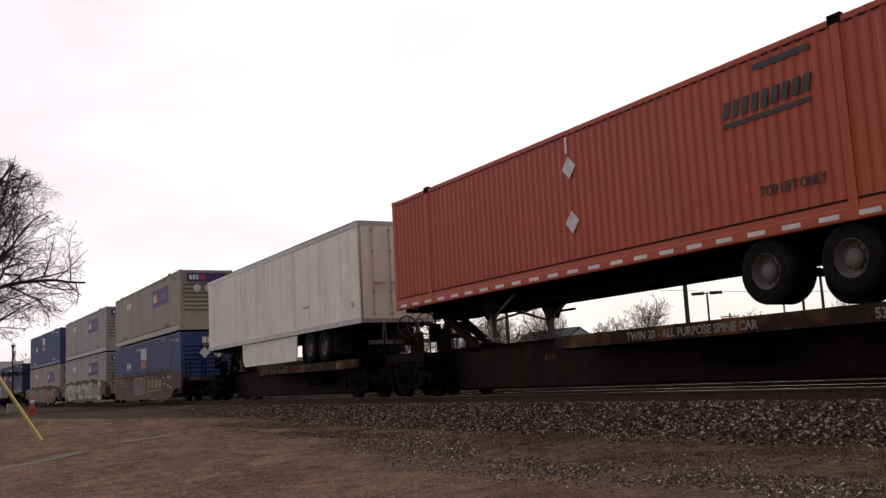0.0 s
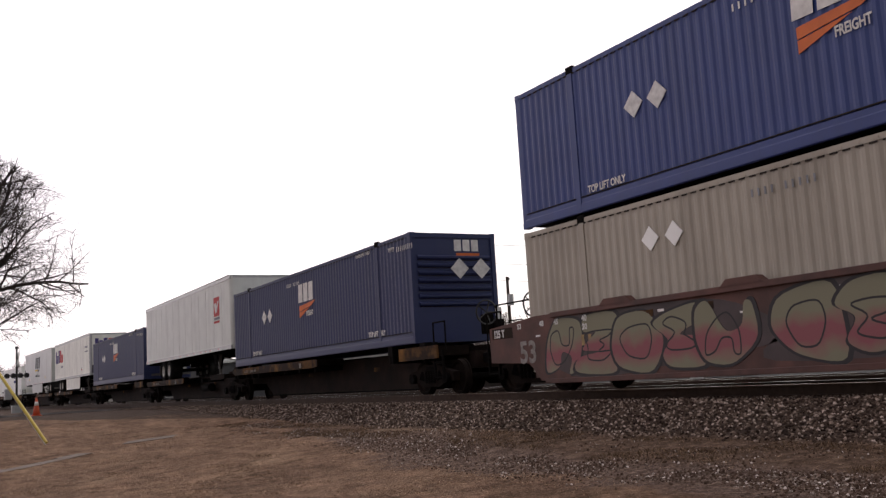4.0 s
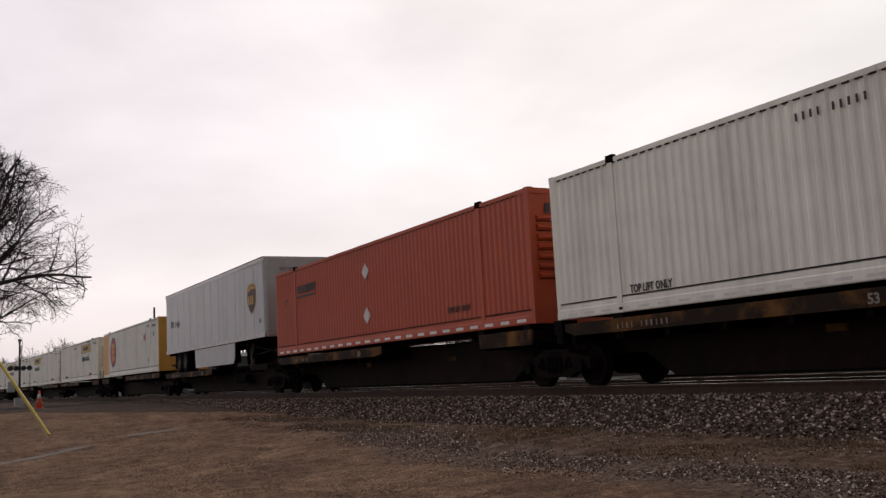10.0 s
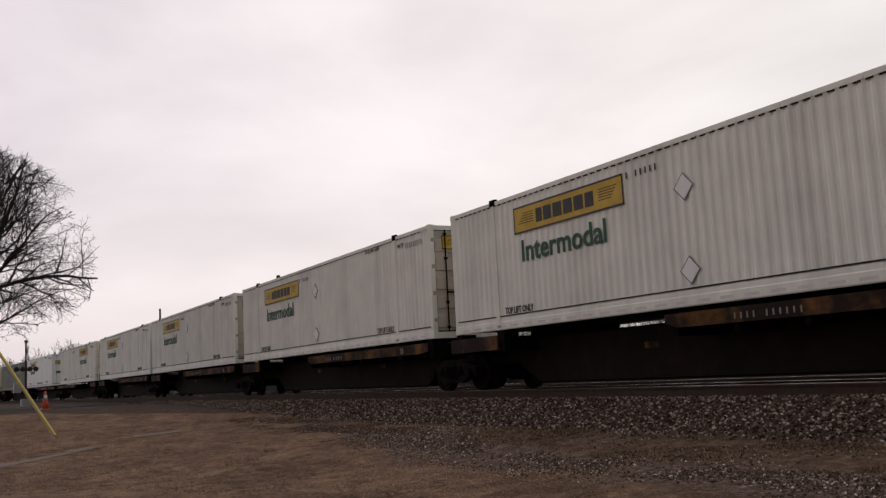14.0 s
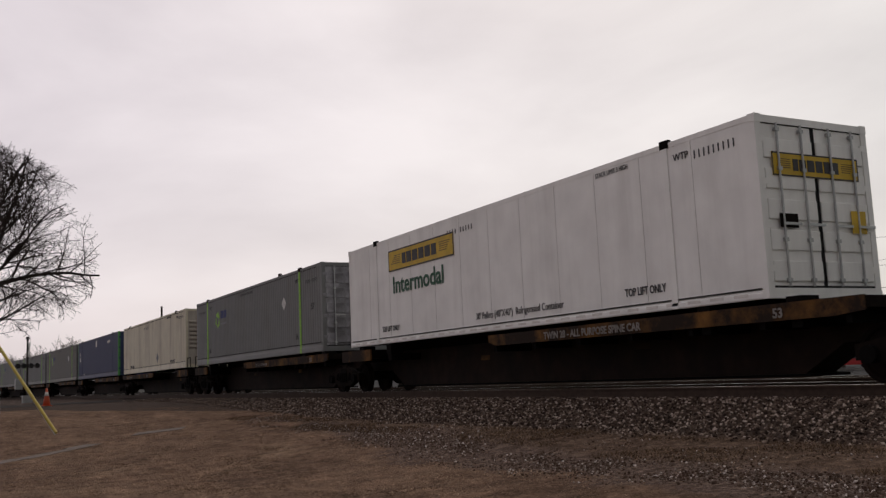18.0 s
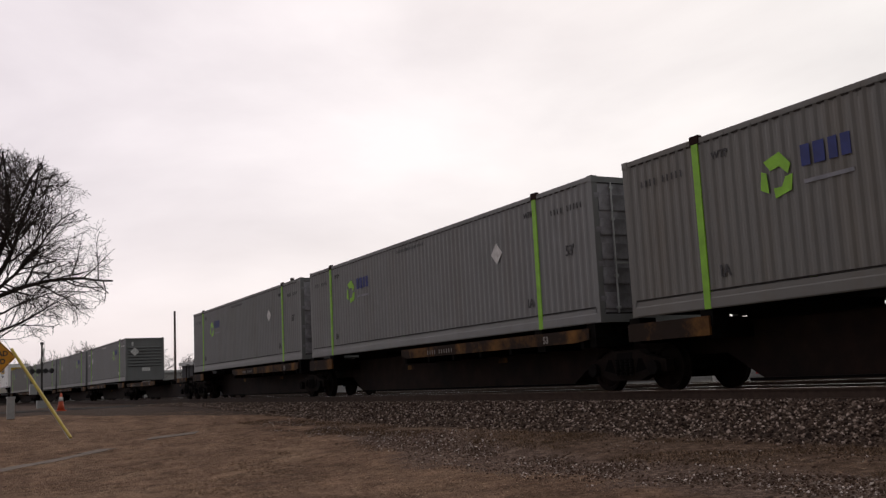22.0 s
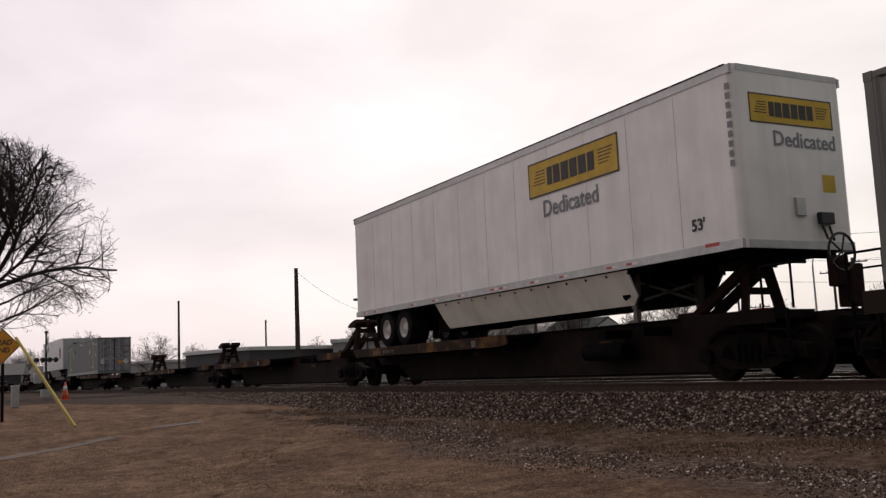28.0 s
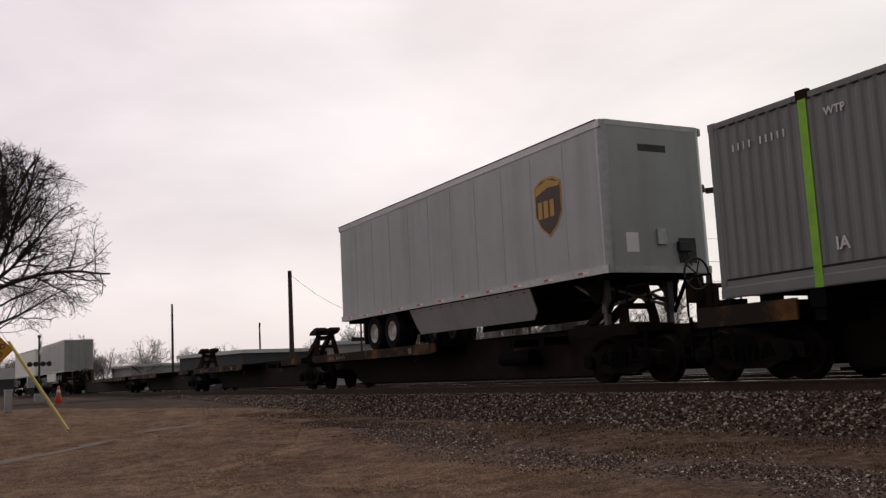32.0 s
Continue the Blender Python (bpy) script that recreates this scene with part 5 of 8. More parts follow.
def container(label, mat, x0, z, front="ribs", L=L53, skin="ribbed", end_mat=None, post_mat=None, lift_mat=None, front_mat=None, group="containers on the train",
              lift_block=None, category="container", rods=None):
    c = thing("shipping_container", label, category, group)
    em = end_mat or mat
    pm = post_mat or mat
    tb = 0.30 if skin == "ribbed" else 0.16                    # height of the bottom rail
    lifts = (1.94, L - 2.06)
    for y, inward, nm in ((0.0, 1, "side_panel"), (W, -1, "side_panel")):
        if skin == "ribbed":
            bm = corrugated(0.12, L - 0.12, tb, H - 0.09, y + inward * 0.004, inward)
        else:
            bm = smooth_side(0.12, L - 0.12, tb, H - 0.09, y + inward * 0.006, inward, seams=1.35)
        part(nm, bm, mat, c)
        if skin != "ribbed":
            seam_strips(c, mat, 0.12, L - 0.12, tb, H - 0.09, y + inward * 0.006, inward, 1.35)
        ya, yb = (y, y + 0.06) if inward > 0 else (y - 0.06, y)
        o = 0.010
        pts = [(0, 0), (0.06, 0), (0.06, tb - 0.018), (0.02, tb - 0.018), (0, tb - 0.03), (0, tb * 0.62), (-o, tb * 0.55), (-o, 0.02)]
        bm = bmesh.new()
        ring = [[bm.verts.new((x, y + inward * p, q)) for p, q in pts] for x in (0.1, L - 0.1)]
        for i in range(len(pts)):
            bm.faces.new((ring[0][i], ring[0][(i + 1) % len(pts)], ring[1][(i + 1) % len(pts)], ring[1][i]))
        bmesh.ops.recalc_face_normals(bm, faces=bm.faces)
        part("bottom_rail", bm, mat, c)
        bm = box(0.1, L - 0.1, ya, yb, H - 0.09, H)
        if skin == "ribbed":
            n = 54
            for i in range(n):
                a = 0.2 + (L - 0.4) * i / n
                add_box(bm, a, a + 0.10, ya - 0.006 if inward > 0 else yb, ya if inward > 0 else yb + 0.006, H - 0.085, H - 0.03)
        part("top_rail", bm, mat, c)
        if inward > 0:
            # raised dark strips: painted shade for slots, then grime lines along the bottom rail
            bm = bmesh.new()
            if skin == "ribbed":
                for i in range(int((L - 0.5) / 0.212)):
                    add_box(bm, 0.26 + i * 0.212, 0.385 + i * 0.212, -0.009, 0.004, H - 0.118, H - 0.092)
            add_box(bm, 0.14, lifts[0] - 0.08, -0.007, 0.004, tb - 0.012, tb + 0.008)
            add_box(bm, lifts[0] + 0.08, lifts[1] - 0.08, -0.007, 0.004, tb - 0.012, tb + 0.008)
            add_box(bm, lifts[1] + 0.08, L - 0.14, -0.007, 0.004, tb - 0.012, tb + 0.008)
            tagged(part("top_rail_trim", bm, GRIME_AND_SHADE, c, "painted shade of the top rail slots and a grimy rail line"), kind="stuff")
        for x in lifts:
            part("lift_post", box(x - 0.075, x + 0.075, ya - (0.012 if inward > 0 else 0), yb + (0 if inward > 0 else 0.012), 0.0, H - 0.002), lift_mat or mat, c)
            part("lift_casting", box(x - 0.11, x + 0.11, ya - 0.014, yb + 0.014, H - 0.10, H + 0.055, bevel=0.012), lift_block or RUST_DARK, c)
    part("roof", box(0.05, L - 0.05, 0.05, W - 0.05, H - 0.04, H - 0.012), mat, c)
    part("floor", box(0.08, L - 0.08, 0.06, W - 0.06, 0.04, 0.14), RUST_DARK, c)
    part("end_wall", box(0.02, 0.07, 0.1, W - 0.1, 0.1, H - 0.05), em, c)
    for x in (0.0, L - 0.13):
        for y in (0.0, W - 0.13):
            bm = box(x, x + 0.13, y, y + 0.13, 0.13, H - 0.12)
            add_box(bm, x - 0.006, x + 0.136, y - 0.006, y + 0.136, 0.0, 0.13)
            add_box(bm, x - 0.006, x + 0.136, y - 0.006, y + 0.136, H - 0.12, H + 0.012)
            part("corner_post", bm, pm, c)
    part("end_sill", box(L - 0.10, L, 0.13, W - 0.13, 0.0, 0.16), em, c)
    part("end_header", box(L - 0.10, L, 0.13, W - 0.13, H - 0.12, H - 0.002), em, c)
    container_front(c, L, front, front_mat or em, rods=rods or GALV)
    roll_on(c, x0, NEAR, z)
    return c


def tire_rows(t, L, axles, rim, y_pairs=((0.06, 0.62), (W - 0.62, W - 0.06)), zc=-0.50):
    for x in axles:
        part("axle", add_tube(bmesh.new(), (x, 0.3, zc), (x, W - 0.3, zc), 0.07, n=10), RUST_DARK, t)
        for near, (ya, yb) in zip((True, False), y_pairs):
            w = new("wheel")
            w.parent = t
            w.matrix_basis = pose(x, (ya + yb) / 2, zc)
            share("tire", TIRE, w)
            if near:
                share("tire", TIRE, w, pose(0, 0.0, 0))
            share("rim", rim, w)


TIRE_BM = lathe([(0.27, -0.28), (0.42, -0.29), (0.485, -0.275), (0.505, -0.24), (0.505, -0.05), (0.48, -0.02), (0.48, 0.02), (0.505, 0.05), (0.505, 0.24), (0.485, 0.275), (0.42, 0.29), (0.27, 0.28)], 32, caps=False)
_t = link_mesh("tire", TIRE_BM, RUBBER, None, True)
TIRE = _t.data
bpy.data.objects.remove(_t)


def rim_mesh(mat):
    bm = lathe([(0.27, -0.285), (0.285, -0.275), (0.26, -0.25), (0.21, -0.17), (0.15, -0.15), (0.14, -0.21), (0.09, -0.24), (0.002, -0.25)], 28, caps=False)
    for i in range(10):
        a = 2 * math.pi * i / 10
        add_tube(bm, (0.175 * math.cos(a), -0.19, 0.175 * math.sin(a)), (0.175 * math.cos(a), -0.145, 0.175 * math.sin(a)), 0.016, n=6)
    o = link_mesh("rim", bm, mat)
    me = o.data
    bpy.data.objects.remove(o)
    return me


RIM_WHITE, RIM_DARK = rim_mesh(WHEEL_WHITE), rim_mesh(WHEEL_DARK)


def reflectors(t, L, z, pairs, y=0.0):
    """Red and white reflector strips along the bottom rail."""
    for x in pairs:
        plate(t, "reflector", REFLECT_RED, x, x + 0.16, z, z + 0.045, y)
        plate(t, "reflector", REFLECT_WHITE, x + 0.17, x + 0.33, z, z + 0.045, y)


BEAM_ME, BEARER_ME = meshes_of((("cross_member", box(0, 0.05, 0.08, W - 0.08, -0.10, 0.0), RUST_DARK, False), ("cross_bearer", box(0, 0.10, 0.34, 1.28, 0.86, 1.06), RUST_DARK, False)))


def running_gear(t, L, reverse, rims, skirt=(), skirt_mat=None, bogie=(2.2, 3.5), legs=12.8, tuck=0.0):
    """Axles, bogie frame, landing legs, skirt and guard below a trailer's floor; the nose is at x = L, or at 0 if reverse."""
    f = (lambda x: L - x) if reverse else (lambda x: x)
    tire_rows(t, L, [f(x) for x in bogie], rims)
    xa, xb = sorted((f(bogie[0] - 0.9), f(bogie[1] + 0.9)))
    for y in (0.78, W - 0.90):
        part("bogie_rail", box(xa, xb, y, y + 0.12, -0.34, -0.06), RUST_DARK, t)
    for i in range(24):
        share("cross_member", BEAM_ME, t, pose(0.4 + (L - 0.8) * i / 23, 0, 0))
    x = f(legs)
    for y in (0.42, W - 0.56):
        bm = box(x - 0.07, x + 0.07, y, y + 0.14, -0.72, 0.0)
        add_box(bm, x - 0.05, x + 0.05, y + 0.02, y + 0.12, -0.95, -0.72)
        add_box(bm, x - 0.15, x + 0.15, y - 0.05, y + 0.19, -0.99, -0.95)
        add_beam(bm, (x, y + 0.07, -0.55), (f(legs - 1.0), y + 0.07, -0.06), 0.06)
        part("landing_leg", bm, WHEEL_DARK, t)
    part("leg_brace", add_beam(add_beam(bmesh.new(), (x, 0.49, -0.6), (x, W - 0.49, -0.2), 0.05), (x, 0.49, -0.2), (x, W - 0.49, -0.6), 0.05), WHEEL_DARK, t)
    for y in (0.42, W - 0.48):
        bm = add_beam(bmesh.new(), (f(legs + 0.5), y + 0.07, -0.06), (f(legs + 0.05), y + 0.07, -0.72), 0.06)
        part("leg_brace", add_beam(bm, (f(legs - 0.9), y + 0.07, -0.40), (f(legs), y + 0.07, -0.40), 0.05), RUST_DARK, t)
    for y in (0.30, W - 0.34):
        a, b, q = f(legs - 0.55), f(legs + 0.12), f(legs - 0.10)
        part("leg_gusset", prism([(a, -0.04), (b, -0.04), (f(legs + 0.05), -0.50), (q, -0.56)], y, y + 0.03), RUST_DARK, t)
    x = f(0.1)
    bm = box(x - 0.05, x + 0.05, 0.25, W - 0.25, -0.62, -0.50)
    for y in (0.7, W - 0.8):
        add_box(bm, x - 0.04, x + 0.04, y, y + 0.1, -0.52, 0.0)
    part("rear_guard", bm, WHEEL_DARK, t)
    for x in (bogie[0] - 0.75,):
        part("mud_flap", box(f(x) - 0.01, f(x) + 0.01, 0.08, 0.66, -0.78, -0.05), RUBBER, t)
        part("mud_flap", box(f(x) - 0.01, f(x) + 0.01, W - 0.66, W - 0.08, -0.78, -0.05), RUBBER, t)
    part("kingpin_plate", box(min(f(L - 1.6), f(L - 0.3)), max(f(L - 1.6), f(L - 0.3)), 0.6, W - 0.6, -0.10, -0.02), RUST_DARK, t)
    # an added dark block, only there to darken the view through behind the skirt
    if skirt and skirt[0] - bogie[1] > 1.5:
        xa, xb = sorted((f(bogie[1] + 1.15), f(skirt[0] + 0.6)))
        part("tool_box", box(xa, xb, 0.55, W - 0.55, -0.70, -0.05, bevel=0.02), RUST_DARK, t)
    if skirt:
        a, b, drop = skirt
        c = 0.28
        pts = [(a, -0.02), (b, -0.02), (b - 0.05, -drop * 0.75), (b - c, -drop), (a + 0.12, -drop), (a + 0.04, -drop * 0.6)]
        if reverse:
            pts = [(L - x, z) for x, z in pts]
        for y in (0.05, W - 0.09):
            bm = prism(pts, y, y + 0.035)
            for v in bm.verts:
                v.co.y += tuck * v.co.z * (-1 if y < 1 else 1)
            # the far skirt's colour is darkened to stand for shade below the trailer
            part("side_skirt", bm, (skirt_mat or WHITE) if y < 1 else GRIME_AND_SHADE, t)


def trailer(label, mat, x0, z=2.12, L=L53, reverse=False, h=2.90, skirt=(), skirt_mat=None, rims=None, rail=None, seams=1.25, bogie=(2.2, 3.5),
            corner=None, nose_mat=None, group="trailers on the train", tuck=0.0):
    """A box trailer on wheels; x runs from its rear in the train's way to its front, whichever way it is loaded."""
    t = thing("semi_trailer", label, "trailer", group)
    h += 0.06
    rail = rail or ALU
    for y, inward in ((0.0, 1), (W, -1)):
        part("side_panel", smooth_side(0.10, L - 0.10, 0.14, h - 0.16, y + inward * 0.006, inward, seams), mat, t)
        seam_strips(t, mat, 0.10, L - 0.10, 0.14, h - 0.16, y + inward * 0.006, inward, seams)
        ya, yb = (y, y + 0.05) if inward > 0 else (y - 0.05, y)
        bm = box(0.02, L - 0.02, ya - (0.012 if inward > 0 else 0), yb + (0 if inward > 0 else 0.012), 0.0, 0.15)
        n = 40
        for i in range(n):
            x = 0.1 + (L - 0.2) * i / n
            add_box(bm, x, x + 0.025, ya - 0.018 if inward > 0 else yb + 0.012, ya - 0.012 if inward > 0 else yb + 0.018, 0.02, 0.05)
        part("bottom_rail", bm, rail, t)
        part("top_rail", box(0.02, L - 0.02, ya - (0.008 if inward > 0 else 0), yb + (0 if inward > 0 else 0.008), h - 0.16, h - 0.01, bevel=0.006), rail, t)
    part("roof", box(0.03, L - 0.03, 0.02, W - 0.02, h - 0.03, h), GALV, t)
    part("roof_edge", box(0.0, L - 0.12, -0.014, 0.05, h - 0.014, h + 0.012), GRIME_AND_SHADE, t)
    bm = bmesh.new()
    for i in range(int((L - 0.6) / 0.11)):
        add_box(bm, 0.3 + i * 0.11, 0.318 + i * 0.11, -0.017, -0.008, 0.105, 0.123)
    tagged(part("bottom_rail_trim", bm, GALV, t), kind="stuff")
    part("floor", box(0.05, L - 0.05, 0.05, W - 0.05, 0.02, 0.10), RUST_DARK, t)
    part("rear_wall", box(0.0, 0.06, 0.05, W - 0.05, 0.0, h - 0.03), nose_mat or mat, t)
    if reverse:                                  # doors face +x
        for a, b in ((0.07, W / 2 - 0.01), (W / 2 + 0.01, W - 0.07)):
            d = part("door", box(L - 0.05, L - 0.004, a, b, 0.12, h - 0.12), mat, t)
            lock_bars(d, L - 0.01, a, b, 0.14, h - 0.14, GALV)
        part("door_frame", box(L - 0.06, L + 0.006, 0.0, 0.07, 0.0, h), rail, t)
        part("door_frame", box(L - 0.06, L + 0.006, W - 0.07, W, 0.0, h), rail, t)
        part("door_header", box(L - 0.06, L + 0.01, 0.07, W - 0.07, h - 0.12, h), rail, t)
        part("door_sill", box(L - 0.06, L + 0.01, 0.07, W - 0.07, 0.0, 0.12), rail, t)
    else:                                        # the nose, with rounded corner rails
        part("nose_panel", box(L - 0.04, L, 0.16, W - 0.16, 0.12, h - 0.10), nose_mat or mat, t)
        for y0, c0 in ((0.0, 180), (W, 90)):
            bm = bmesh.new()
            cx, cy, r = L - 0.16, (0.16 if y0 == 0 else W - 0.16), 0.162
            arc = [(cx + r * math.sin(radians(a)), cy - r * math.cos(radians(a)) if y0 == 0 else cy + r * math.cos(radians(a))) for a in range(0, 91, 10)]
            lo = [bm.verts.new((x, y, 0.0)) for x, y in arc]
            hi = [bm.verts.new((x, y, h)) for x, y in arc]
            for i in range(len(arc) - 1):
                bm.faces.new((lo[i], lo[i + 1], hi[i + 1], hi[i]))
            part("corner_rail", bm, corner or mat, t, smooth=True)
        part("nose_rail", box(L - 0.05, L + 0.008, 0.12, W - 0.12, 0.0, 0.13), rail, t)
        part("nose_header", box(L - 0.06, L + 0.006, 0.12, W - 0.12, h - 0.11, h), rail, t)
        bm = box(L, L + 0.10, 1.70, 2.02, 0.42, 0.62, bevel=0.015)
        add_tube(bm, (L + 0.05, 1.76, 0.4), (L + 0.09, 1.82, 0.16), 0.02, n=6)
        add_tube(bm, (L + 0.05, 1.92, 0.4), (L + 0.08, 1.98, 0.14), 0.02, n=6)
        part("air_coupling", bm, BLACK, t)
        part("document_box", box(L, L + 0.05, 1.20, 1.42, 0.55, 0.86, bevel=0.012), GALV, t)
    running_gear(t, L, reverse, rims or RIM_WHITE, skirt, skirt_mat, bogie, tuck=tuck)
    roll_on(t, x0, NEAR, z)
    return t


# ------------------------------------------------ marks, as plain shapes in their colours
def scroll_mark(c, x0, x1, z0, z1, end=None):
    """A yellow panel with a dark border, side flourishes and a row of dark blocks."""
    plate(c, "sign_panel", INK_YELLOW, x0, x1, z0, z1, 0.0, 0.006, "yellow sign panel", end)
    w, h = x1 - x0, z1 - z0
    e = dict(end=end + 0.006) if end is not None else {}
    t = 0.03 * (w / 3.7) + 0.008
    for a, b, c0, d in ((x0, x1, z1 - t, z1), (x0, x1, z0, z0 + t), (x0, x0 + t, z0, z1), (x1 - t, x1, z0, z1)):
        plate(c, "sign_border", INK, a, b, c0, d, -0.006 if end is None else 0.0, 0.003, "", e.get("end"))
    bh = 0.50 * h
    sizes, total = [0.48, 0.62, 0.66, 0.64, 0.66, 0.58], 3.64 + 5 * 0.03
    k = 0.54 * w / (total * bh)
    blocks(c, "sign_mark", INK, (end + 0.006) if end is not None else x0 + 0.23 * w, z0 + 0.25 * h, bh, [s * k for s in sizes],
           y=(x0 + 0.23 * w) if end is not None else -0.006, end=end is not None, gap=0.03 * k)
    for k in range(5):
        z = z0 + h * (0.34 + 0.09 * k)
        for sa, sb in ((0.05 + 0.012 * k, 0.20), (0.80, 0.95 - 0.012 * (4 - k))):
            plate(c, "sign_flourish", INK_BROWN, x0 + sa * w, x0 + sb * w, z, z + 0.03 * h, -0.006 if end is None else 0.0, 0.003, "", e.get("end"))


def intermodal(c, at_front, L=L53, low=0.0):
    x0 = 9.70 if at_front else 2.80
    scroll_mark(c, x0, x0 + 3.70, 2.0 - low, 2.58 - low)
    lettering(c, "Intermodal", 0.64, x0 + 0.24, 1.40 - low, INK_GREEN, -0.002, wide=1.04, bold=0.012)
    stencils(c, INK)
    reflect = bmesh.new()
    for i in range(30):
        x = 0.35 + i * 0.52
        add_box(reflect, x, x + 0.3, -0.012, -0.007, 0.05, 0.10)
    tagged(part("reflector_tape", reflect, REFLECT_WHITE, c), kind="stuff")


def stencils(c, ink, L=L53, front_id=True):
    """The stencilled words and the plain bars for numbers."""
    lettering(c, "TOP LIFT ONLY", 0.20, L - 3.36, 0.33, ink, -0.002, wide=0.78, bold=0.004)
    lettering(c, "TOP LIFT ONLY", 0.20, 2.25, 0.33, ink, -0.002, wide=0.78, bold=0.004)
    lettering(c, "WTP", 0.17, L - 1.85, 2.52, ink, -0.002, bold=0.001)
    lettering(c, "STACK LIMIT 3 HIGH", 0.13, L - 4.0, 2.66, ink, -0.002, wide=0.8)
    bm = bmesh.new()
    for i in range(10):
        if i != 4:
            add_box(bm, 6.2 + i * 0.13, 6.2 + i * 0.13 + 0.035, -0.004, 0.001, 2.45, 2.57)
    tagged(part("number_strip", bm, ink, c), kind="stuff")
    if front_id:
        bm = bmesh.new()
        for i in range(9):
            add_box(bm, L - 1.35 + i * 0.11, L - 1.35 + i * 0.11 + 0.024, -0.004, 0.001, 2.46, 2.60)
        tagged(part("number_strip", bm, ink, c), kind="stuff")


def slanted_word(c, x, z, h, n, mat, length, slant=0.22, y=0.0, end=False, name="word_mark"):
    w = (length / h - (n - 1) * 0.16) / n
    blocks(c, name, mat, x, z, h, [w] * n, y=y, slant=slant, end=end)


def bar_mark_orange(c, x, z):
    """Dark slanted word blocks over a long bar."""
    slanted_word(c, x, z, 0.26, 9, INK, 1.70, 0.25)
    plate(c, "underline_bar", INK, x, x + 1.70, z - 0.15, z - 0.08)


def carrier_blue(c, z_mark=1.42):
    """White letter blocks over an orange wing, two placards."""
    blocks(c, "word_mark", INK_WHITE, 7.30, z_mark + 0.42, 0.60, [0.74, 0.76, 0.74], slant=0.04, gap=0.02)
    part("wing_mark", prism([(7.36, z_mark - 0.10), (7.36, z_mark + 0.10), (8.30, z_mark + 0.20)], -0.006, 0), INK_ORANGE, c)
    part("wing_mark", prism([(7.36, z_mark + 0.12), (7.36, z_mark + 0.30), (8.82, z_mark + 0.40), (8.45, z_mark + 0.24)], -0.006, 0), INK_ORANGE, c)
    lettering(c, "FREIGHT", 0.22, 8.0, z_mark - 0.06, INK_WHITE, -0.002, wide=0.7, bold=0.006)
    for x in (3.72, 4.34):
        diamond(c, x, 1.66, 0.25)
    stencils(c, INK_WHITE)
    e = L53 - 0.012
    blocks(c, "word_mark", INK_WHITE, e, 2.32, 0.30, [0.8, 0.8, 0.8], y=1.0, end=True, gap=0.06)
    plate(c, "wing_mark", INK_ORANGE, 1.05, 1.75, 2.20, 2.27, end=e)
    for y in (1.1, 1.75):
        diamond(c, y, 1.86, 0.27, end=L53 + 0.040)
    plate(c, "label_plate", PLACARD, 2.12, 2.32, 0.45, 0.85, end=L53 - 0.004)


def parcel_panel(c, x0=9.85):
    """A purple panel with white and pale blocks."""
    plate(c, "sign_panel", INK_PURPLE, x0, x0 + 3.5, 1.52, 2.38, 0, 0.006, "purple sign panel")
    blocks(c, "word_mark", INK_WHITE, x0 + 0.2, 1.76, 0.46, [(0.52, 1.0), (0.52, 0.68), (0.56, 1.06)], y=-0.006, gap=0.02)
    blocks(c, "word_mark", INK_RED, x0 + 0.2 + 0.78, 1.76, 0.46, [(0.50, 1.0), (0.56, 0.68)], y=-0.006, gap=0.02)
    blocks(c, "word_mark", material("faded_lilac", (0.20, 0.17, 0.36), rough=0.6), x0 + 1.75, 1.78, 0.36, [(0.62, 1.0), (0.42, 0.7), (0.18, 1.0), (0.26, 0.9), (0.16, 1.0), (0.62, 1.0), (0.46, 0.7), (0.46, 1.0)], y=-0.006, gap=0.1)
    e = L53 - 0.006
    plate(c, "sign_panel", INK_PURPLE, 0.30, W - 0.30, 2.30, 2.70, 0, 0.006, "purple sign panel", end=e)
    blocks(c, "word_mark", INK_WHITE, e + 0.006, 2.40, 0.22, [0.7, 0.6, 0.6], y=0.42, end=True, gap=0.08)
    blocks(c, "word_mark", INK_RED, e + 0.006, 2.40, 0.22, [0.7, 0.65], y=0.90, end=True, gap=0.08)
    for y in (0.78, 1.32):
        diamond(c, y, 1.98, 0.22, end=L53 + 0.040)
    for x in (3.85, 4.45):
        diamond(c, x, 2.18, 0.22, mat=WHITE_CLEAN)
    stencils(c, INK_GREY)


def leaf_mark(c, x, z, fade=False):
    """A green three-part swirl and blue letter blocks."""
    g = LIME
    part("swirl_mark", prism([(x + 0.10, z + 0.62), (x + 0.42, z + 0.72), (x + 0.62, z + 0.50), (x + 0.55, z + 0.36), (x + 0.40, z + 0.50), (x + 0.22, z + 0.46)], -0.005, 0.0), g, c)
    part("swirl_mark", prism([(x + 0.28, z + 0.02), (x + 0.60, z + 0.10), (x + 0.64, z + 0.34), (x + 0.50, z + 0.32), (x + 0.42, z + 0.18), (x + 0.26, z + 0.18)], -0.005, 0.0), g, c)
    part("swirl_mark", prism([(x, z + 0.20), (x + 0.16, z + 0.12), (x + 0.14, z + 0.44), (x + 0.04, z + 0.48)], -0.005, 0.0), g, c)
    blocks(c, "word_mark", INK_BLUE, x + 0.82, z + 0.40, 0.32, [0.6, 0.72, 0.55, 0.6], gap=0.12)
    plate(c, "word_bar", INK_GREY, x + 0.84, x + 1.72, z + 0.14, z + 0.20)


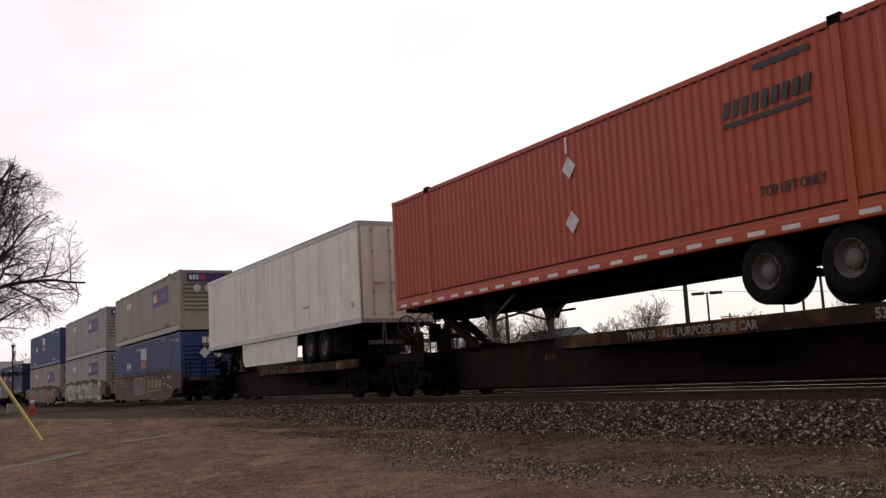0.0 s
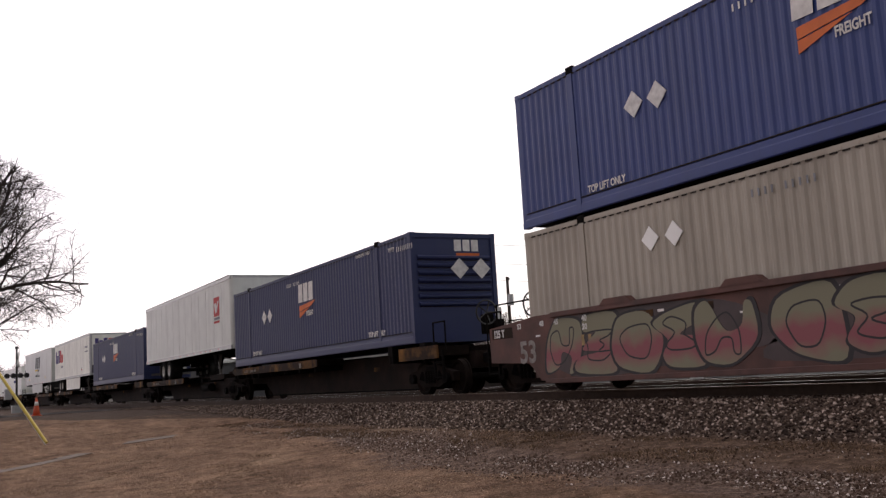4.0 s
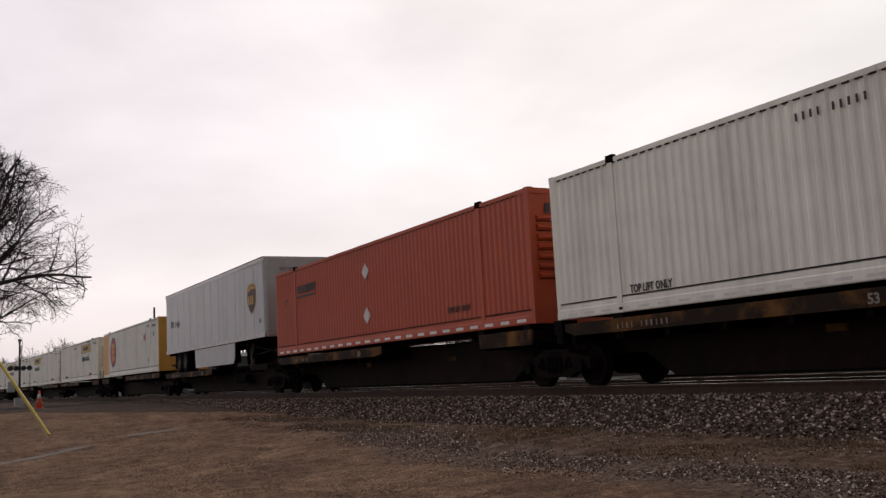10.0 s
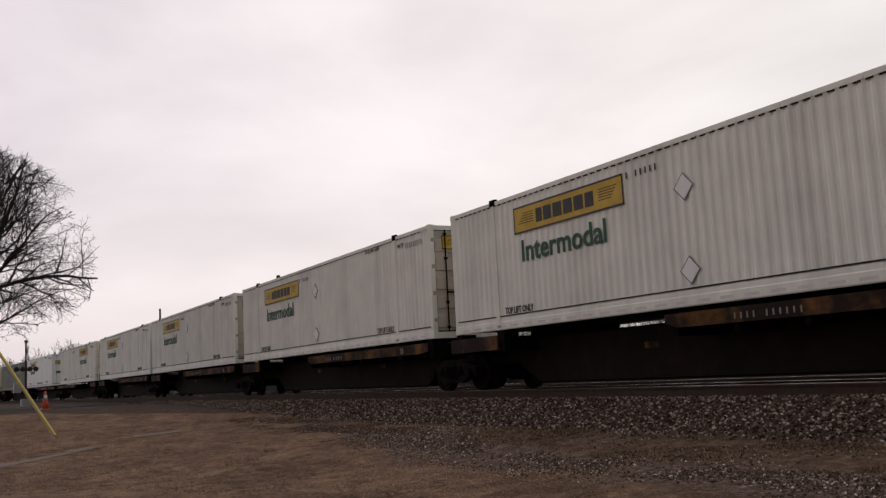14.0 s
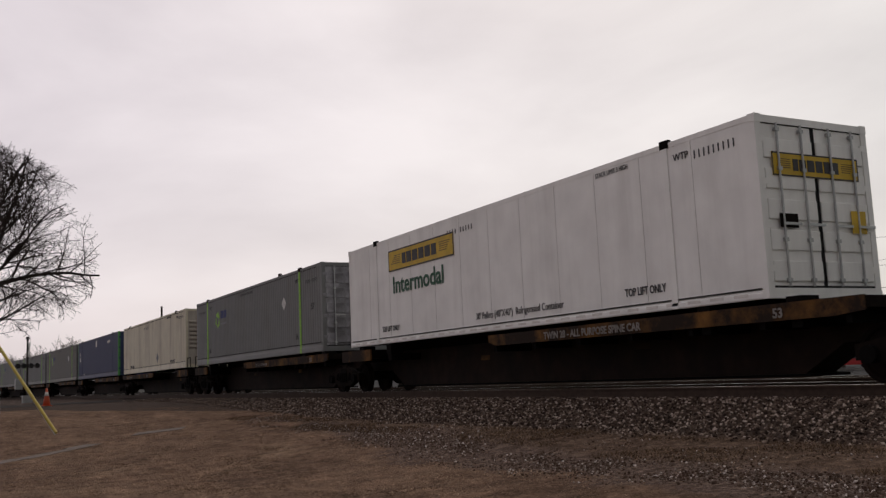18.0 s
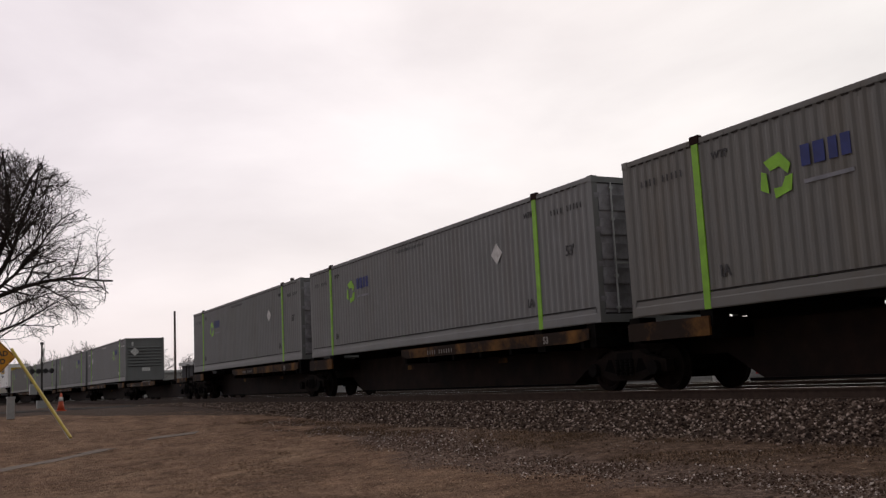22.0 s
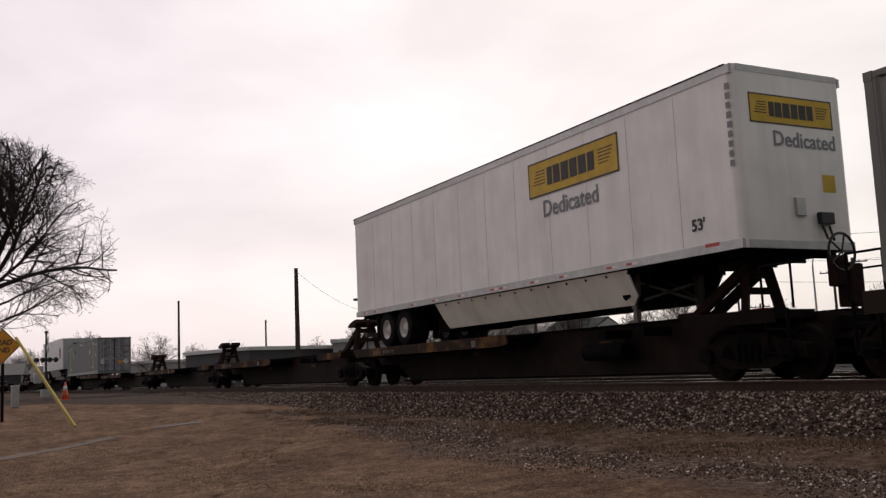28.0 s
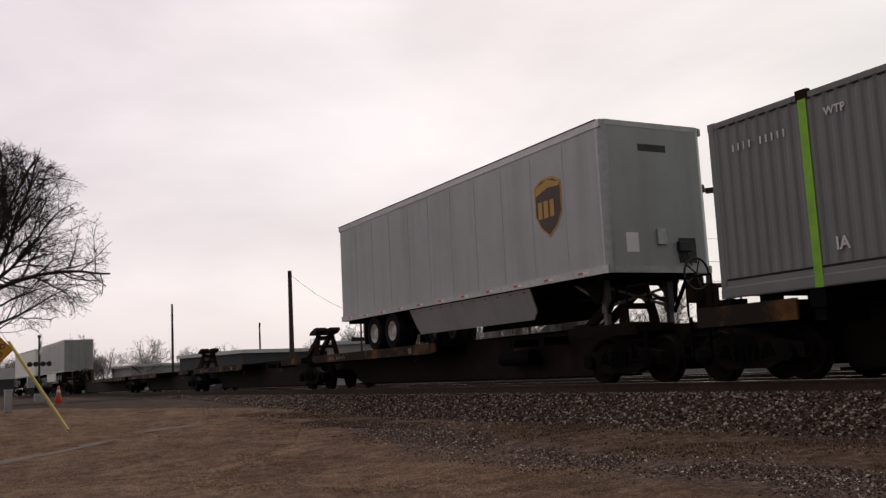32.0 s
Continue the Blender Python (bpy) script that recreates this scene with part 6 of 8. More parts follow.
def swirl_container(label, mat, x0, front, logo_at=3.3, sign_at=12.45, ink=INK, logo=True, lift_mat=None, rods=None, front_mat=None):
    c = container(label, mat, x0, 1.33, front, front_mat=front_mat, lift_mat=lift_mat or LIME, lift_block=RED_STEEL, rods=rods)
    if logo:
        leaf_mark(c, logo_at, 1.52)
    diamond(c, sign_at, 1.84, 0.24)
    lettering(c, "53'", 0.30, L53 - 1.0 if sign_at > 8 else 0.75, 1.42, ink, -0.002, wide=0.85, bold=0.006)
    for x in ((L53 - 2.5, 2.3) if sign_at > 8 else (2.3, L53 - 2.5)):
        lettering(c, "IA", 0.26, x, 0.50, ink, -0.002, bold=0.006)
        lettering(c, "WTP", 0.17, x, 2.44, ink, -0.002, bold=0.004)
    blocks(c, "warning_line", ink, 7.1, 2.59, 0.08, [0.5] * 17, gap=0.75)
    bm = bmesh.new()
    for i in range(10):
        if i != 4:
            add_box(bm, (L53 - 1.45) + i * 0.115, (L53 - 1.45) + i * 0.115 + 0.03, -0.004, 0.001, 2.32, 2.44)
            add_box(bm, 0.5 + i * 0.115, 0.5 + i * 0.115 + 0.03, -0.004, 0.001, 2.32, 2.44)
    tagged(part("number_strip", bm, ink, c), kind="stuff")
    return c


# ------------------------------------------------ railway trucks, shared by every car
WHEEL_BM = lathe([(0.05, -0.10), (0.10, -0.10), (0.12, -0.06), (0.33, -0.02), (0.36, -0.06), (0.42, -0.065), (0.425, 0.05), (0.455, 0.065), (0.455, 0.09), (0.35, 0.09), (0.12, 0.06), (0.05, 0.10)], 28)
_f = prism([(-1.16, 0.34), (-1.16, 0.56), (-0.62, 0.66), (-0.42, 0.76), (0.42, 0.76), (0.62, 0.66), (1.16, 0.56), (1.16, 0.34), (0.86, 0.36), (0.44, 0.20), (-0.44, 0.20), (-0.86, 0.36)], -0.09, 0.09)
_w = bmesh.new()
# flat dark plates put the shade of openings onto the solid side frame
_h = prism([(-0.62, 0.40), (-0.50, 0.60), (-0.40, 0.60), (-0.30, 0.34)], -0.095, -0.085)
_h2 = prism([(0.62, 0.40), (0.50, 0.60), (0.40, 0.60), (0.30, 0.34)], -0.095, -0.085)
_sp = lathe([(0.035 if k % 2 else 0.055, 0.30 + 0.025 * k) for k in range(13)], 10, "Z")
_cap = add_tube(bmesh.new(), (0, -0.19, 0.42), (0, -0.05, 0.42), 0.13, n=14)
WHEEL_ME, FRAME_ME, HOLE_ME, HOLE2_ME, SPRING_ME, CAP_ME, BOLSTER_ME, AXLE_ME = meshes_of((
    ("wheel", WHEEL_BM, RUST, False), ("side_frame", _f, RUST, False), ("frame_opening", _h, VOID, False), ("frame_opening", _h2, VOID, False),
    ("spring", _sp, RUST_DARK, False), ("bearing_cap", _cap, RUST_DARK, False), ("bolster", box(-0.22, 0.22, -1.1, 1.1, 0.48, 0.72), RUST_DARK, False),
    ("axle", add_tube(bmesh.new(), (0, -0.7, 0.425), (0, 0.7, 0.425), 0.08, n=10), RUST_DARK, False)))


def truck(car, x):
    """A two-axle railway truck below a car; its origin is on the rail's level, in the middle."""
    k = new("truck")
    k.parent = car
    k.matrix_basis = pose(x, 0, 0)
    for y, s in ((-1.0, 0), (1.0, 180)):
        share("side_frame", FRAME_ME, k, pose(0, y, 0, 0, 0, s))
        share("frame_opening", HOLE_ME, k, pose(0, y, 0, 0, 0, s))
        share("frame_opening", HOLE2_ME, k, pose(0, y, 0, 0, 0, s))
        for dx in (-0.21, -0.07, 0.07, 0.21):
            share("spring", SPRING_ME, k, pose(dx, y * 1.1, 0))
        for dx in (-0.89, 0.89):
            share("bearing_cap", CAP_ME, k, pose(dx, y, 0, 0, 0, s))
    share("bolster", BOLSTER_ME, k)
    for dx in (-0.89, 0.89):
        share("axle", AXLE_ME, k, pose(dx, 0, 0))
        share("wheel", WHEEL_ME, k, pose(dx, -0.75, 0.425))
        share("wheel", WHEEL_ME, k, pose(dx, 0.75, 0.425, 0, 0, 180))


def brake_end(car, x, s, red=False):
    """A brake stand with its wheel, handrails and steps at a car's end; s is the way outwards."""
    bm = box(x - 0.14, x + 0.14, 0.30, 0.62, 1.12, 1.82, bevel=0.03)
    add_box(bm, x - 0.10, x + 0.10, 0.05, 0.34, 1.45, 1.95, bevel=0.03)
    b = part("brake_stand", bm, RED_STEEL if red else RUST_DARK, car)
    bm = bmesh.new()
    ring = [(0.05 + 0.30 * math.cos(2 * math.pi * i / 20), 1.98 + 0.30 * math.sin(2 * math.pi * i / 20)) for i in range(20)]
    for i in range(20):
        (a, c), (d, e) = ring[i], ring[(i + 1) % 20]
        add_tube(bm, (x + s * 0.22, a, c), (x + s * 0.22, d, e), 0.022, n=6)
    for i in range(0, 20, 4):
        add_tube(bm, (x + s * 0.22, 0.05, 1.98), (x + s * 0.22, *ring[i]), 0.016, n=5)
    part("brake_wheel", bm, BLACK, car)
    for y in (-1.22, 1.05):
        bm = bmesh.new()
        for dx in (-0.3, 0.3):
            add_tube(bm, (x + dx, y, 1.1), (x + dx, y, 1.78), 0.02, n=6)
        add_tube(bm, (x - 0.3, y, 1.78), (x + 0.3, y, 1.78), 0.02, n=6)
        part("handrail", bm, RUST_DARK, car)
    bm = bmesh.new()
    for z in (0.42, 0.78):
        add_box(bm, x - 0.22, x + 0.22, -1.30, -1.22, z, z + 0.03)
    for dx in (-0.22, 0.20):
        add_box(bm, x + dx, x + dx + 0.03, -1.30, -1.24, 0.40, 1.1)
    part("step", bm, RUST_DARK, car)


def hitch(car, x, raised, turned=False):
    """The stand that holds a trailer's kingpin; folded down where no trailer stands."""
    bm = bmesh.new()
    mat = RED_STEEL
    k = 1 if turned else -1
    if raised:
        for y in (-1, 1):
            add_beam(bm, (x - k * 0.10, y * 0.44, 1.06), (x, y * 0.24, 2.00), 0.10, 0.17)
        part("hitch_frame", bm, mat, car)
        stand = bmesh.new()
        for z0, z1, w in ((1.06, 1.20, 0.42), (1.46, 1.58, 0.36), (1.74, 1.90, 0.27)):
            add_box(stand, x - 0.03, x + 0.03, -w, w, z0, z1)
        part("stand_plate", stand, mat, car)
        for y in (-0.21, 0.21):
            part("hitch_strut", add_beam(bmesh.new(), (x + k * 1.42, y, 1.12), (x + k * 0.06, y, 1.90), 0.12, 0.17), mat, car)
        part("strut_tie", box(min(x + k * 1.0, x + k * 0.75), max(x + k * 1.0, x + k * 0.75), -0.24, 0.24, 1.36, 1.44), mat, car)
        part("strut_foot", box(min(x + k * 1.7, x + k * 1.1), max(x + k * 1.7, x + k * 1.1), -0.34, 0.34, 1.02, 1.24, bevel=0.03), mat, car)
        for y0, y1 in ((-0.44, -0.07), (0.07, 0.44)):
            part("hitch_horn", prism([(x + k * 0.46, 1.94), (x + k * 0.40, 2.05), (x - k * 0.05, 2.17), (x - k * 0.34, 2.19), (x - k * 0.40, 2.08), (x - k * 0.10, 1.98)], y0, y1), mat, car)
        part("hitch_plate", box(x - 0.22, x + 0.22, -0.30, 0.30, 1.93, 2.02, bevel=0.02), mat, car)
    else:
        add_box(bm, x - 1.6, x + 0.3, -0.26, 0.26, 1.02, 1.20, bevel=0.03)
        part("hitch_frame", bm, mat, car)


def spine_platform(rear, front, load, rear_end=False, front_end=False, label="rusty spine car platform", yellow=True, turned=False, words=""):
    """One platform of a spine car from joint to joint; load: 'box', 'trailer' or ''."""
    n = front - rear
    car = thing("spine_car", label, "railway car", "spine cars of the train")
    deck = CAR_YELLOW if yellow else RUST
    bm = prism([(0.25, 0.62), (0.25, 1.04), (1.6, 1.04), (2.3, 1.13), (n - 2.3, 1.13), (n - 1.6, 1.04), (n - 0.25, 1.04), (n - 0.25, 0.62), (n - 1.9, 0.62), (n - 2.7, 0.16), (2.7, 0.16), (1.9, 0.62)], -0.34, 0.34)
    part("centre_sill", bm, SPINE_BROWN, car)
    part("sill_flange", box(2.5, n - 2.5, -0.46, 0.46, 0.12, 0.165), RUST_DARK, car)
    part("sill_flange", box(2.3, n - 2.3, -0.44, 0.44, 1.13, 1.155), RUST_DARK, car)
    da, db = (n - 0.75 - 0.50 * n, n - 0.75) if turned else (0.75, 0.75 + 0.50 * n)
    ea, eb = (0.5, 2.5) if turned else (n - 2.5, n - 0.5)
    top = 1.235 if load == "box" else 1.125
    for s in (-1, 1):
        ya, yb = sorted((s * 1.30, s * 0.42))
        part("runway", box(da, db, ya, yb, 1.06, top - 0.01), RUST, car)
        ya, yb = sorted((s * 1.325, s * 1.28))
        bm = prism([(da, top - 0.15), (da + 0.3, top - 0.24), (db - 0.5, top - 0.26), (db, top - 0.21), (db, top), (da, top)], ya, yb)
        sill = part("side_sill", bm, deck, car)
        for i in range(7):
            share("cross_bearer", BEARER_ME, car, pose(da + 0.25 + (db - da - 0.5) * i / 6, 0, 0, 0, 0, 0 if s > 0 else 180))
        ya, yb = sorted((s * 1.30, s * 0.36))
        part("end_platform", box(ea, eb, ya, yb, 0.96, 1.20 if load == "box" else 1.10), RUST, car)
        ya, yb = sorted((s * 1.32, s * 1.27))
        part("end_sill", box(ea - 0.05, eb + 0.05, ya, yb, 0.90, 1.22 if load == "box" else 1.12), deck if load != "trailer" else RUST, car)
    bm = bmesh.new()
    for i in range(11):
        if i not in (4,):
            add_box(bm, da + 1.6 + i * 0.13, da + 1.6 + i * 0.13 + 0.03, -1.331, -1.32, top - 0.19, top - 0.09)
    if words:
        lettering(car, words, 0.20, da + 2.2, top - 0.20, INK_FADED, -1.327, wide=0.95, bold=0.005)
    else:
        tagged(part("number_strip", bm, INK_FADED, car), kind="stuff")
    lettering(car, "53", 0.2, db - 1.6, top - 0.21, INK_FADED, -1.326, bold=0.006)
    for x in (n * 0.36, n * 0.66):
        part("yellow_patch", box(x, x + 0.42, -0.348, -0.341, 0.72, 0.84), CAR_YELLOW, car)
    if load == "box":
        off = 0.5 * (n - L53)
        sa, sb = (2.4, da - (0.0 if words else 3.2)) if turned else (db + 3.2, n - 2.4)
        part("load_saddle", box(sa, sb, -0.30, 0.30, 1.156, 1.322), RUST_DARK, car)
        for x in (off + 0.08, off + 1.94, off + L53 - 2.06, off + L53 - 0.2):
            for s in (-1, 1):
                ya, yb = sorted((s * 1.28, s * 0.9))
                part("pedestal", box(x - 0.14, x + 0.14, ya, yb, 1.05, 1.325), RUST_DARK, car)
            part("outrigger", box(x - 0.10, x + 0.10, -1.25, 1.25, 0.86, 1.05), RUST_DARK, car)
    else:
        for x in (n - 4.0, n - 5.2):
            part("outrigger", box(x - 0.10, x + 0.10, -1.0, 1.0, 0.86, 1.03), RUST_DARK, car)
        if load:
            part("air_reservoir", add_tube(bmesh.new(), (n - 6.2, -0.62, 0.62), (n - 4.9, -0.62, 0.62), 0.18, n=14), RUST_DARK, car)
    hitch(car, (2.0 if rear_end else 1.4) if turned else n - (2.0 if front_end else 1.4), load != "box", turned)
    truck(car, 1.25 if rear_end else 0.0)
    if front_end:
        truck(car, n - 1.25)
        brake_end(car, n - 0.45, 1, red=load == "trailer")
        part("coupler", box(n - 0.3, n + 0.42, -0.12, 0.12, 0.74, 0.98, bevel=0.03), RUST_DARK, car)
    if rear_end:
        brake_end(car, 0.45, -1)
        part("coupler", box(-0.42, 0.3, -0.12, 0.12, 0.74, 0.98, bevel=0.03), RUST_DARK, car)
    roll_on(car, rear, MID, 0.0)
    return car


def well_platform(rear, front, rear_end, front_end, label, tag):
    """One unit of a brown articulated well car, with spray-painted shapes on its side."""
    n = front - rear
    car = thing("well_car", label, "railway car", "well cars of the train")
    for s in (-1, 1):
        ya, yb = sorted((s * 1.50, s * 1.42))
        pts = [(0.85, 0.66), (0.85, 1.40), (2.6, 1.54), (3.2, 1.54), (3.6, 1.50), (n - 3.6, 1.50), (n - 3.2, 1.54), (n - 2.6, 1.54), (n - 0.85, 1.40), (n - 0.85, 0.66), (n - 2.3, 0.60), (n - 2.7, 0.24), (2.7, 0.24), (2.3, 0.60)]
        part("side_wall", prism(pts, ya, yb), WELL_BROWN, car)
        ya, yb = sorted((s * 1.56, s * 1.40))
        part("top_chord", box(3.2, n - 3.2, ya, yb, 1.46, 1.56, bevel=0.01), WELL_BROWN, car)
        part("bottom_chord", box(2.9, n - 2.9, ya, yb, 0.18, 0.27, bevel=0.01), WELL_BROWN, car)
        for x in (5.2, 8.2, n - 8.2, n - 5.2):
            part("stacking_guide", prism([(x - 0.45, 1.54), (x + 0.45, 1.54), (x + 0.30, 1.66), (x - 0.30, 1.66)], ya, yb), WELL_BROWN, car)
    part("well_floor", box(2.6, n - 2.6, -1.42, 1.42, 0.26, 0.34), RUST_DARK, car)
    for x in (2.4, n - 2.5):
        part("bulkhead", box(x, x + 0.1, -1.42, 1.42, 0.3, 1.5), WELL_BROWN, car)
    for a, b in ((0.25, 2.4), (n - 2.4, n - 0.25)):
        part("end_platform", box(a, b, -1.20, 1.20, 0.98, 1.12), WELL_BROWN, car)
        part("draft_sill", box(a, b, -0.35, 0.35, 0.62, 0.98), RUST_DARK, car)
        bm = bmesh.new()
        for y in (-1.1, 1.1):
            for x in (a + 0.3, b - 0.4):
                add_tube(bm, (x, y, 1.1), (x, y, 1.95), 0.02, n=6)
            add_tube(bm, (a + 0.3, y, 1.95), (b - 0.4, y, 1.95), 0.02, n=6)
        part("handrail", bm, RUST_DARK, car)
    truck(car, 1.6 if rear_end else 0.0)
    if front_end:
        truck(car, n - 1.6)
        brake_end(car, n - 0.6, 1)
    if rear_end:
        brake_end(car, 0.6, -1)
    lettering(car, "53", 0.62, 2.0, 0.62, INK_FADED, -1.503, bold=0.015)
    plate(car, "load_plate", CAR_YELLOW, 0.95, 1.75, 1.16, 1.38, -1.501, 0.003)
    lettering(car, "125 T", 0.22, 1.05, 1.19, INK_WHITE, -1.504, wide=0.8, bold=0.006)
    for words, x in (("53", 1.95), ("48", 2.75), ("45", 3.25), ("40", 4.15), ("20", 4.15)):
        lettering(car, words, 0.15, x, 1.16 if words == "20" else 1.32, INK_WHITE, -1.503, bold=0.004)
    for x in (5.6, 7.0, n - 5.2, n - 4.2):
        part("yellow_patch", box(x, x + 0.55, -1.507, -1.501, 1.24, 1.36), CAR_YELLOW, car)
    bm = bmesh.new()
    for i in range(10):
        if i != 4:
            add_box(bm, 4.1 + i * 0.21, 4.1 + i * 0.21 + 0.09, -1.506, -1.501, 0.86, 1.06)
    tagged(part("number_strip", bm, INK_CREAM, car), kind="stuff")
    # the railway's mark as plain slanted blocks over two thin wings
    x = n - 7.9 if tag == "mark" else n - 6.6
    blocks(car, "railway_mark", INK_CREAM, x, 0.74, 0.44, [1.75, 1.65, 1.5, 1.4], y=-1.501, slant=0.30, gap=0.30)
    part("railway_mark_wing", prism([(x - 0.25, 0.52), (x + 3.3, 0.62), (x + 3.4, 0.66), (x + 0.1, 0.64)], -1.506, -1.5), INK_CREAM, car)
    for k in range(16):
        xx = 2.6 + (n - 6) * k / 15
        plate(car, "data_block", INK_WHITE, xx, xx + 0.16, 1.30 if k % 3 else 1.12, 1.345 if k % 3 else 1.15, -1.501, 0.003)
    for k, x in enumerate((n - 3.0, n - 3.5, n - 4.3)):
        plate(car, "data_block", INK_WHITE, x, x + 0.28, 1.20, 1.26, -1.501, 0.003)
        plate(car, "data_block", INK_WHITE, x, x + 0.32, 0.70 + 0.1 * k, 0.74 + 0.1 * k, -1.501, 0.003)
    spray(car, tag)
    roll_on(car, rear, MID, 0.0)
    return car


def ribbon(bm, pts, w, y, closed=True):
    """A flat painted line of even width along a polygon on the car's side."""
    n = len(pts)
    rows = []
    for i in range(n):
        (ax, az), (bx, bz), (cx, cz) = pts[i - 1] if closed or i else pts[0], pts[i], pts[(i + 1) % n] if closed or i < n - 1 else pts[i]
        tx, tz = cx - ax, cz - az
        l = math.hypot(tx, tz) or 1.0
        nx, nz = -tz / l * w / 2, tx / l * w / 2
        rows.append((bm.verts.new((bx + nx, y, bz + nz)), bm.verts.new((bx - nx, y, bz - nz))))
    for i in range(n if closed else n - 1):
        (p, q), (r, s) = rows[i], rows[(i + 1) % n]
        bm.faces.new((p, q, s, r))
    return bm


STROKES = (((0, 0), (0.3, 0), (0.36, 0.42), (0.62, 0.40), (0.66, 0.05), (1, 0), (0.92, 0.6), (0.72, 1), (0.25, 0.96), (0.05, 0.55)),
           ((0.05, 0.12), (0.4, 0), (0.95, 0.08), (0.9, 0.4), (0.55, 0.5), (1, 0.7), (0.85, 1), (0.3, 0.95), (0.02, 0.75), (0.35, 0.45)),
           ((0, 0), (0.32, 0.05), (0.5, 0.38), (0.72, 0), (1, 0.02), (0.74, 0.5), (0.98, 0.95), (0.66, 1), (0.48, 0.66), (0.28, 1), (0.02, 0.94), (0.26, 0.5)),
           ((0.02, 0.02), (0.9, 0), (0.98, 0.25), (0.42, 0.30), (0.8, 0.45), (0.78, 0.62), (0.44, 0.66), (1, 0.74), (0.94, 1), (0.06, 0.96), (0.14, 0.5)),
           ((0.1, 0.0), (0.8, 0.06), (1, 0.5), (0.82, 0.96), (0.2, 1), (0, 0.55)))


def bent(shape, rng, x, z, w, h, slant=0.12):
    """A stroke shape turned over at will, with one round of corner cutting, stretched and uneven."""
    fu, fv = rng.random() < 0.5, rng.random() < 0.5
    p = []
    for u, v in shape:
        u, v = (1 - u if fu else u), (1 - v if fv else v)
        p.append((x + w * (u + slant * v) + w * 0.17 * rng.uniform(-1, 1), z + h * v + h * 0.10 * rng.uniform(-1, 1)))
    for cut in (0.2, 0.25):
        out = []
        for i in range(len(p)):
            (ax, az), (bx, bz) = p[i], p[(i + 1) % len(p)]
            out += [(ax * (1 - cut) + bx * cut, az * (1 - cut) + bz * cut), (ax * cut + bx * (1 - cut), az * cut + bz * (1 - cut))]
        p = out
    return p


def spray(car, tag):
    """Spray-painted abstract shapes: filled bodies with dark rims and inlays, or only outlines."""
    rng = random.Random(tag + "x")
    if tag == "mark":
        white = material("spray_white_line", (0.50, 0.48, 0.48), rough=0.6, grain=0.3, grain_scale=6)
        for i in range(6):
            x, z, w, h = 7.95 + i * 0.46, 0.40 + 0.08 * rng.random(), 0.56, 0.86 + 0.2 * rng.random()
            p = bent(STROKES[(i * 2 + 1) % 5], rng, x, z, w, h)
            part("spray_line", ribbon(bmesh.new(), p, 0.034, -1.5035 - 0.0008 * i), white, car)
            p = bent(STROKES[4], rng, x + 0.18, z + 0.25 * h, w * 0.3, h * 0.35)
            part("spray_line", ribbon(bmesh.new(), p, 0.024, -1.5035 - 0.0008 * i), white, car)
        p = bent(STROKES[4], rng, 7.7, 0.52, 0.4, 0.42)
        part("spray_line", ribbon(bmesh.new(), p, 0.03, -1.5035), white, car)
        p = [(10.95, 0.36), (11.1, 0.5), (11.2, 0.36), (11.05, 0.3), (11.3, 0.3), (11.35, 0.5), (11.5, 0.34), (11.4, 0.28)]
        part("spray_line", ribbon(bmesh.new(), p, 0.022, -1.5035, False), white, car)
        faint = material("spray_faint_line", (0.20, 0.15, 0.15), rough=0.7, grain=0.4, grain_scale=9)
        for i in range(7):
            p = bent(STROKES[i % 5], rng, 3.9 + i * 0.38, 1.08, 0.3, 0.26)
            part("spray_line", ribbon(bmesh.new(), p, 0.02, -1.5035), faint, car)
        return
    sets = {"pale": ((0.50, 0.49, 0.40), (0.27, 0.34, 0.27), (0.06, 0.052, 0.045), ((2.9, 5), (8.1, 5), (13.2, 3))),
            "wild": ((0.20, 0.19, 0.12), (0.24, 0.07, 0.08), (0.05, 0.035, 0.035), ((2.8, 5), (8.6, 4)))}
    c1, c2, c3, groups = sets[tag]
    body = material("spray_" + tag, c1, rough=0.6, grain=0.35, grain_scale=2.2, dirt=0.6, dirt_rgb=[0.5 * u + 0.5 * v for u, v in zip(c1, c2)], dirt_scale=1.8)
    nt = body.node_tree
    bs, tc, sp, ns = nt.nodes["Principled BSDF"], nt.nodes.new("ShaderNodeTexCoord"), nt.nodes.new("ShaderNodeSeparateXYZ"), nt.nodes.new("ShaderNodeTexNoise")
    ns.inputs["Scale"].default_value = 2.0
    ad = nt.nodes.new("ShaderNodeMath")
    ad.operation = "MULTIPLY_ADD"
    ad.inputs[1].default_value = 0.5
    nt.links.new(tc.outputs["Object"], sp.inputs[0])
    nt.links.new(tc.outputs["Object"], ns.inputs["Vector"])
    nt.links.new(ns.outputs["Fac"], ad.inputs[0])
    nt.links.new(sp.outputs["Z"], ad.inputs[2])
    sh = nt.nodes.new("ShaderNodeMapRange")
    sh.inputs["From Min"].default_value, sh.inputs["From Max"].default_value = 0.5, 1.7
    nt.links.new(ad.outputs[0], sh.inputs["Value"])
    r2 = nt.nodes.new("ShaderNodeValToRGB")
    e2 = r2.color_ramp.elements
    stops = ((0.10, c1), (0.32, c2), (0.46, c2), (0.66, c1))
    while len(e2) < 4:
        e2.new(0.5)
    for el, (p, col) in zip(e2, stops):
        el.position, el.color = p, (*col, 1)
    nt.links.new(sh.outputs["Result"], r2.inputs["Fac"])
    nt.links.new(r2.outputs["Color"], bs.inputs["Base Color"])
    rim = material("spray_rim", (0.016, 0.014, 0.016), rough=0.6)
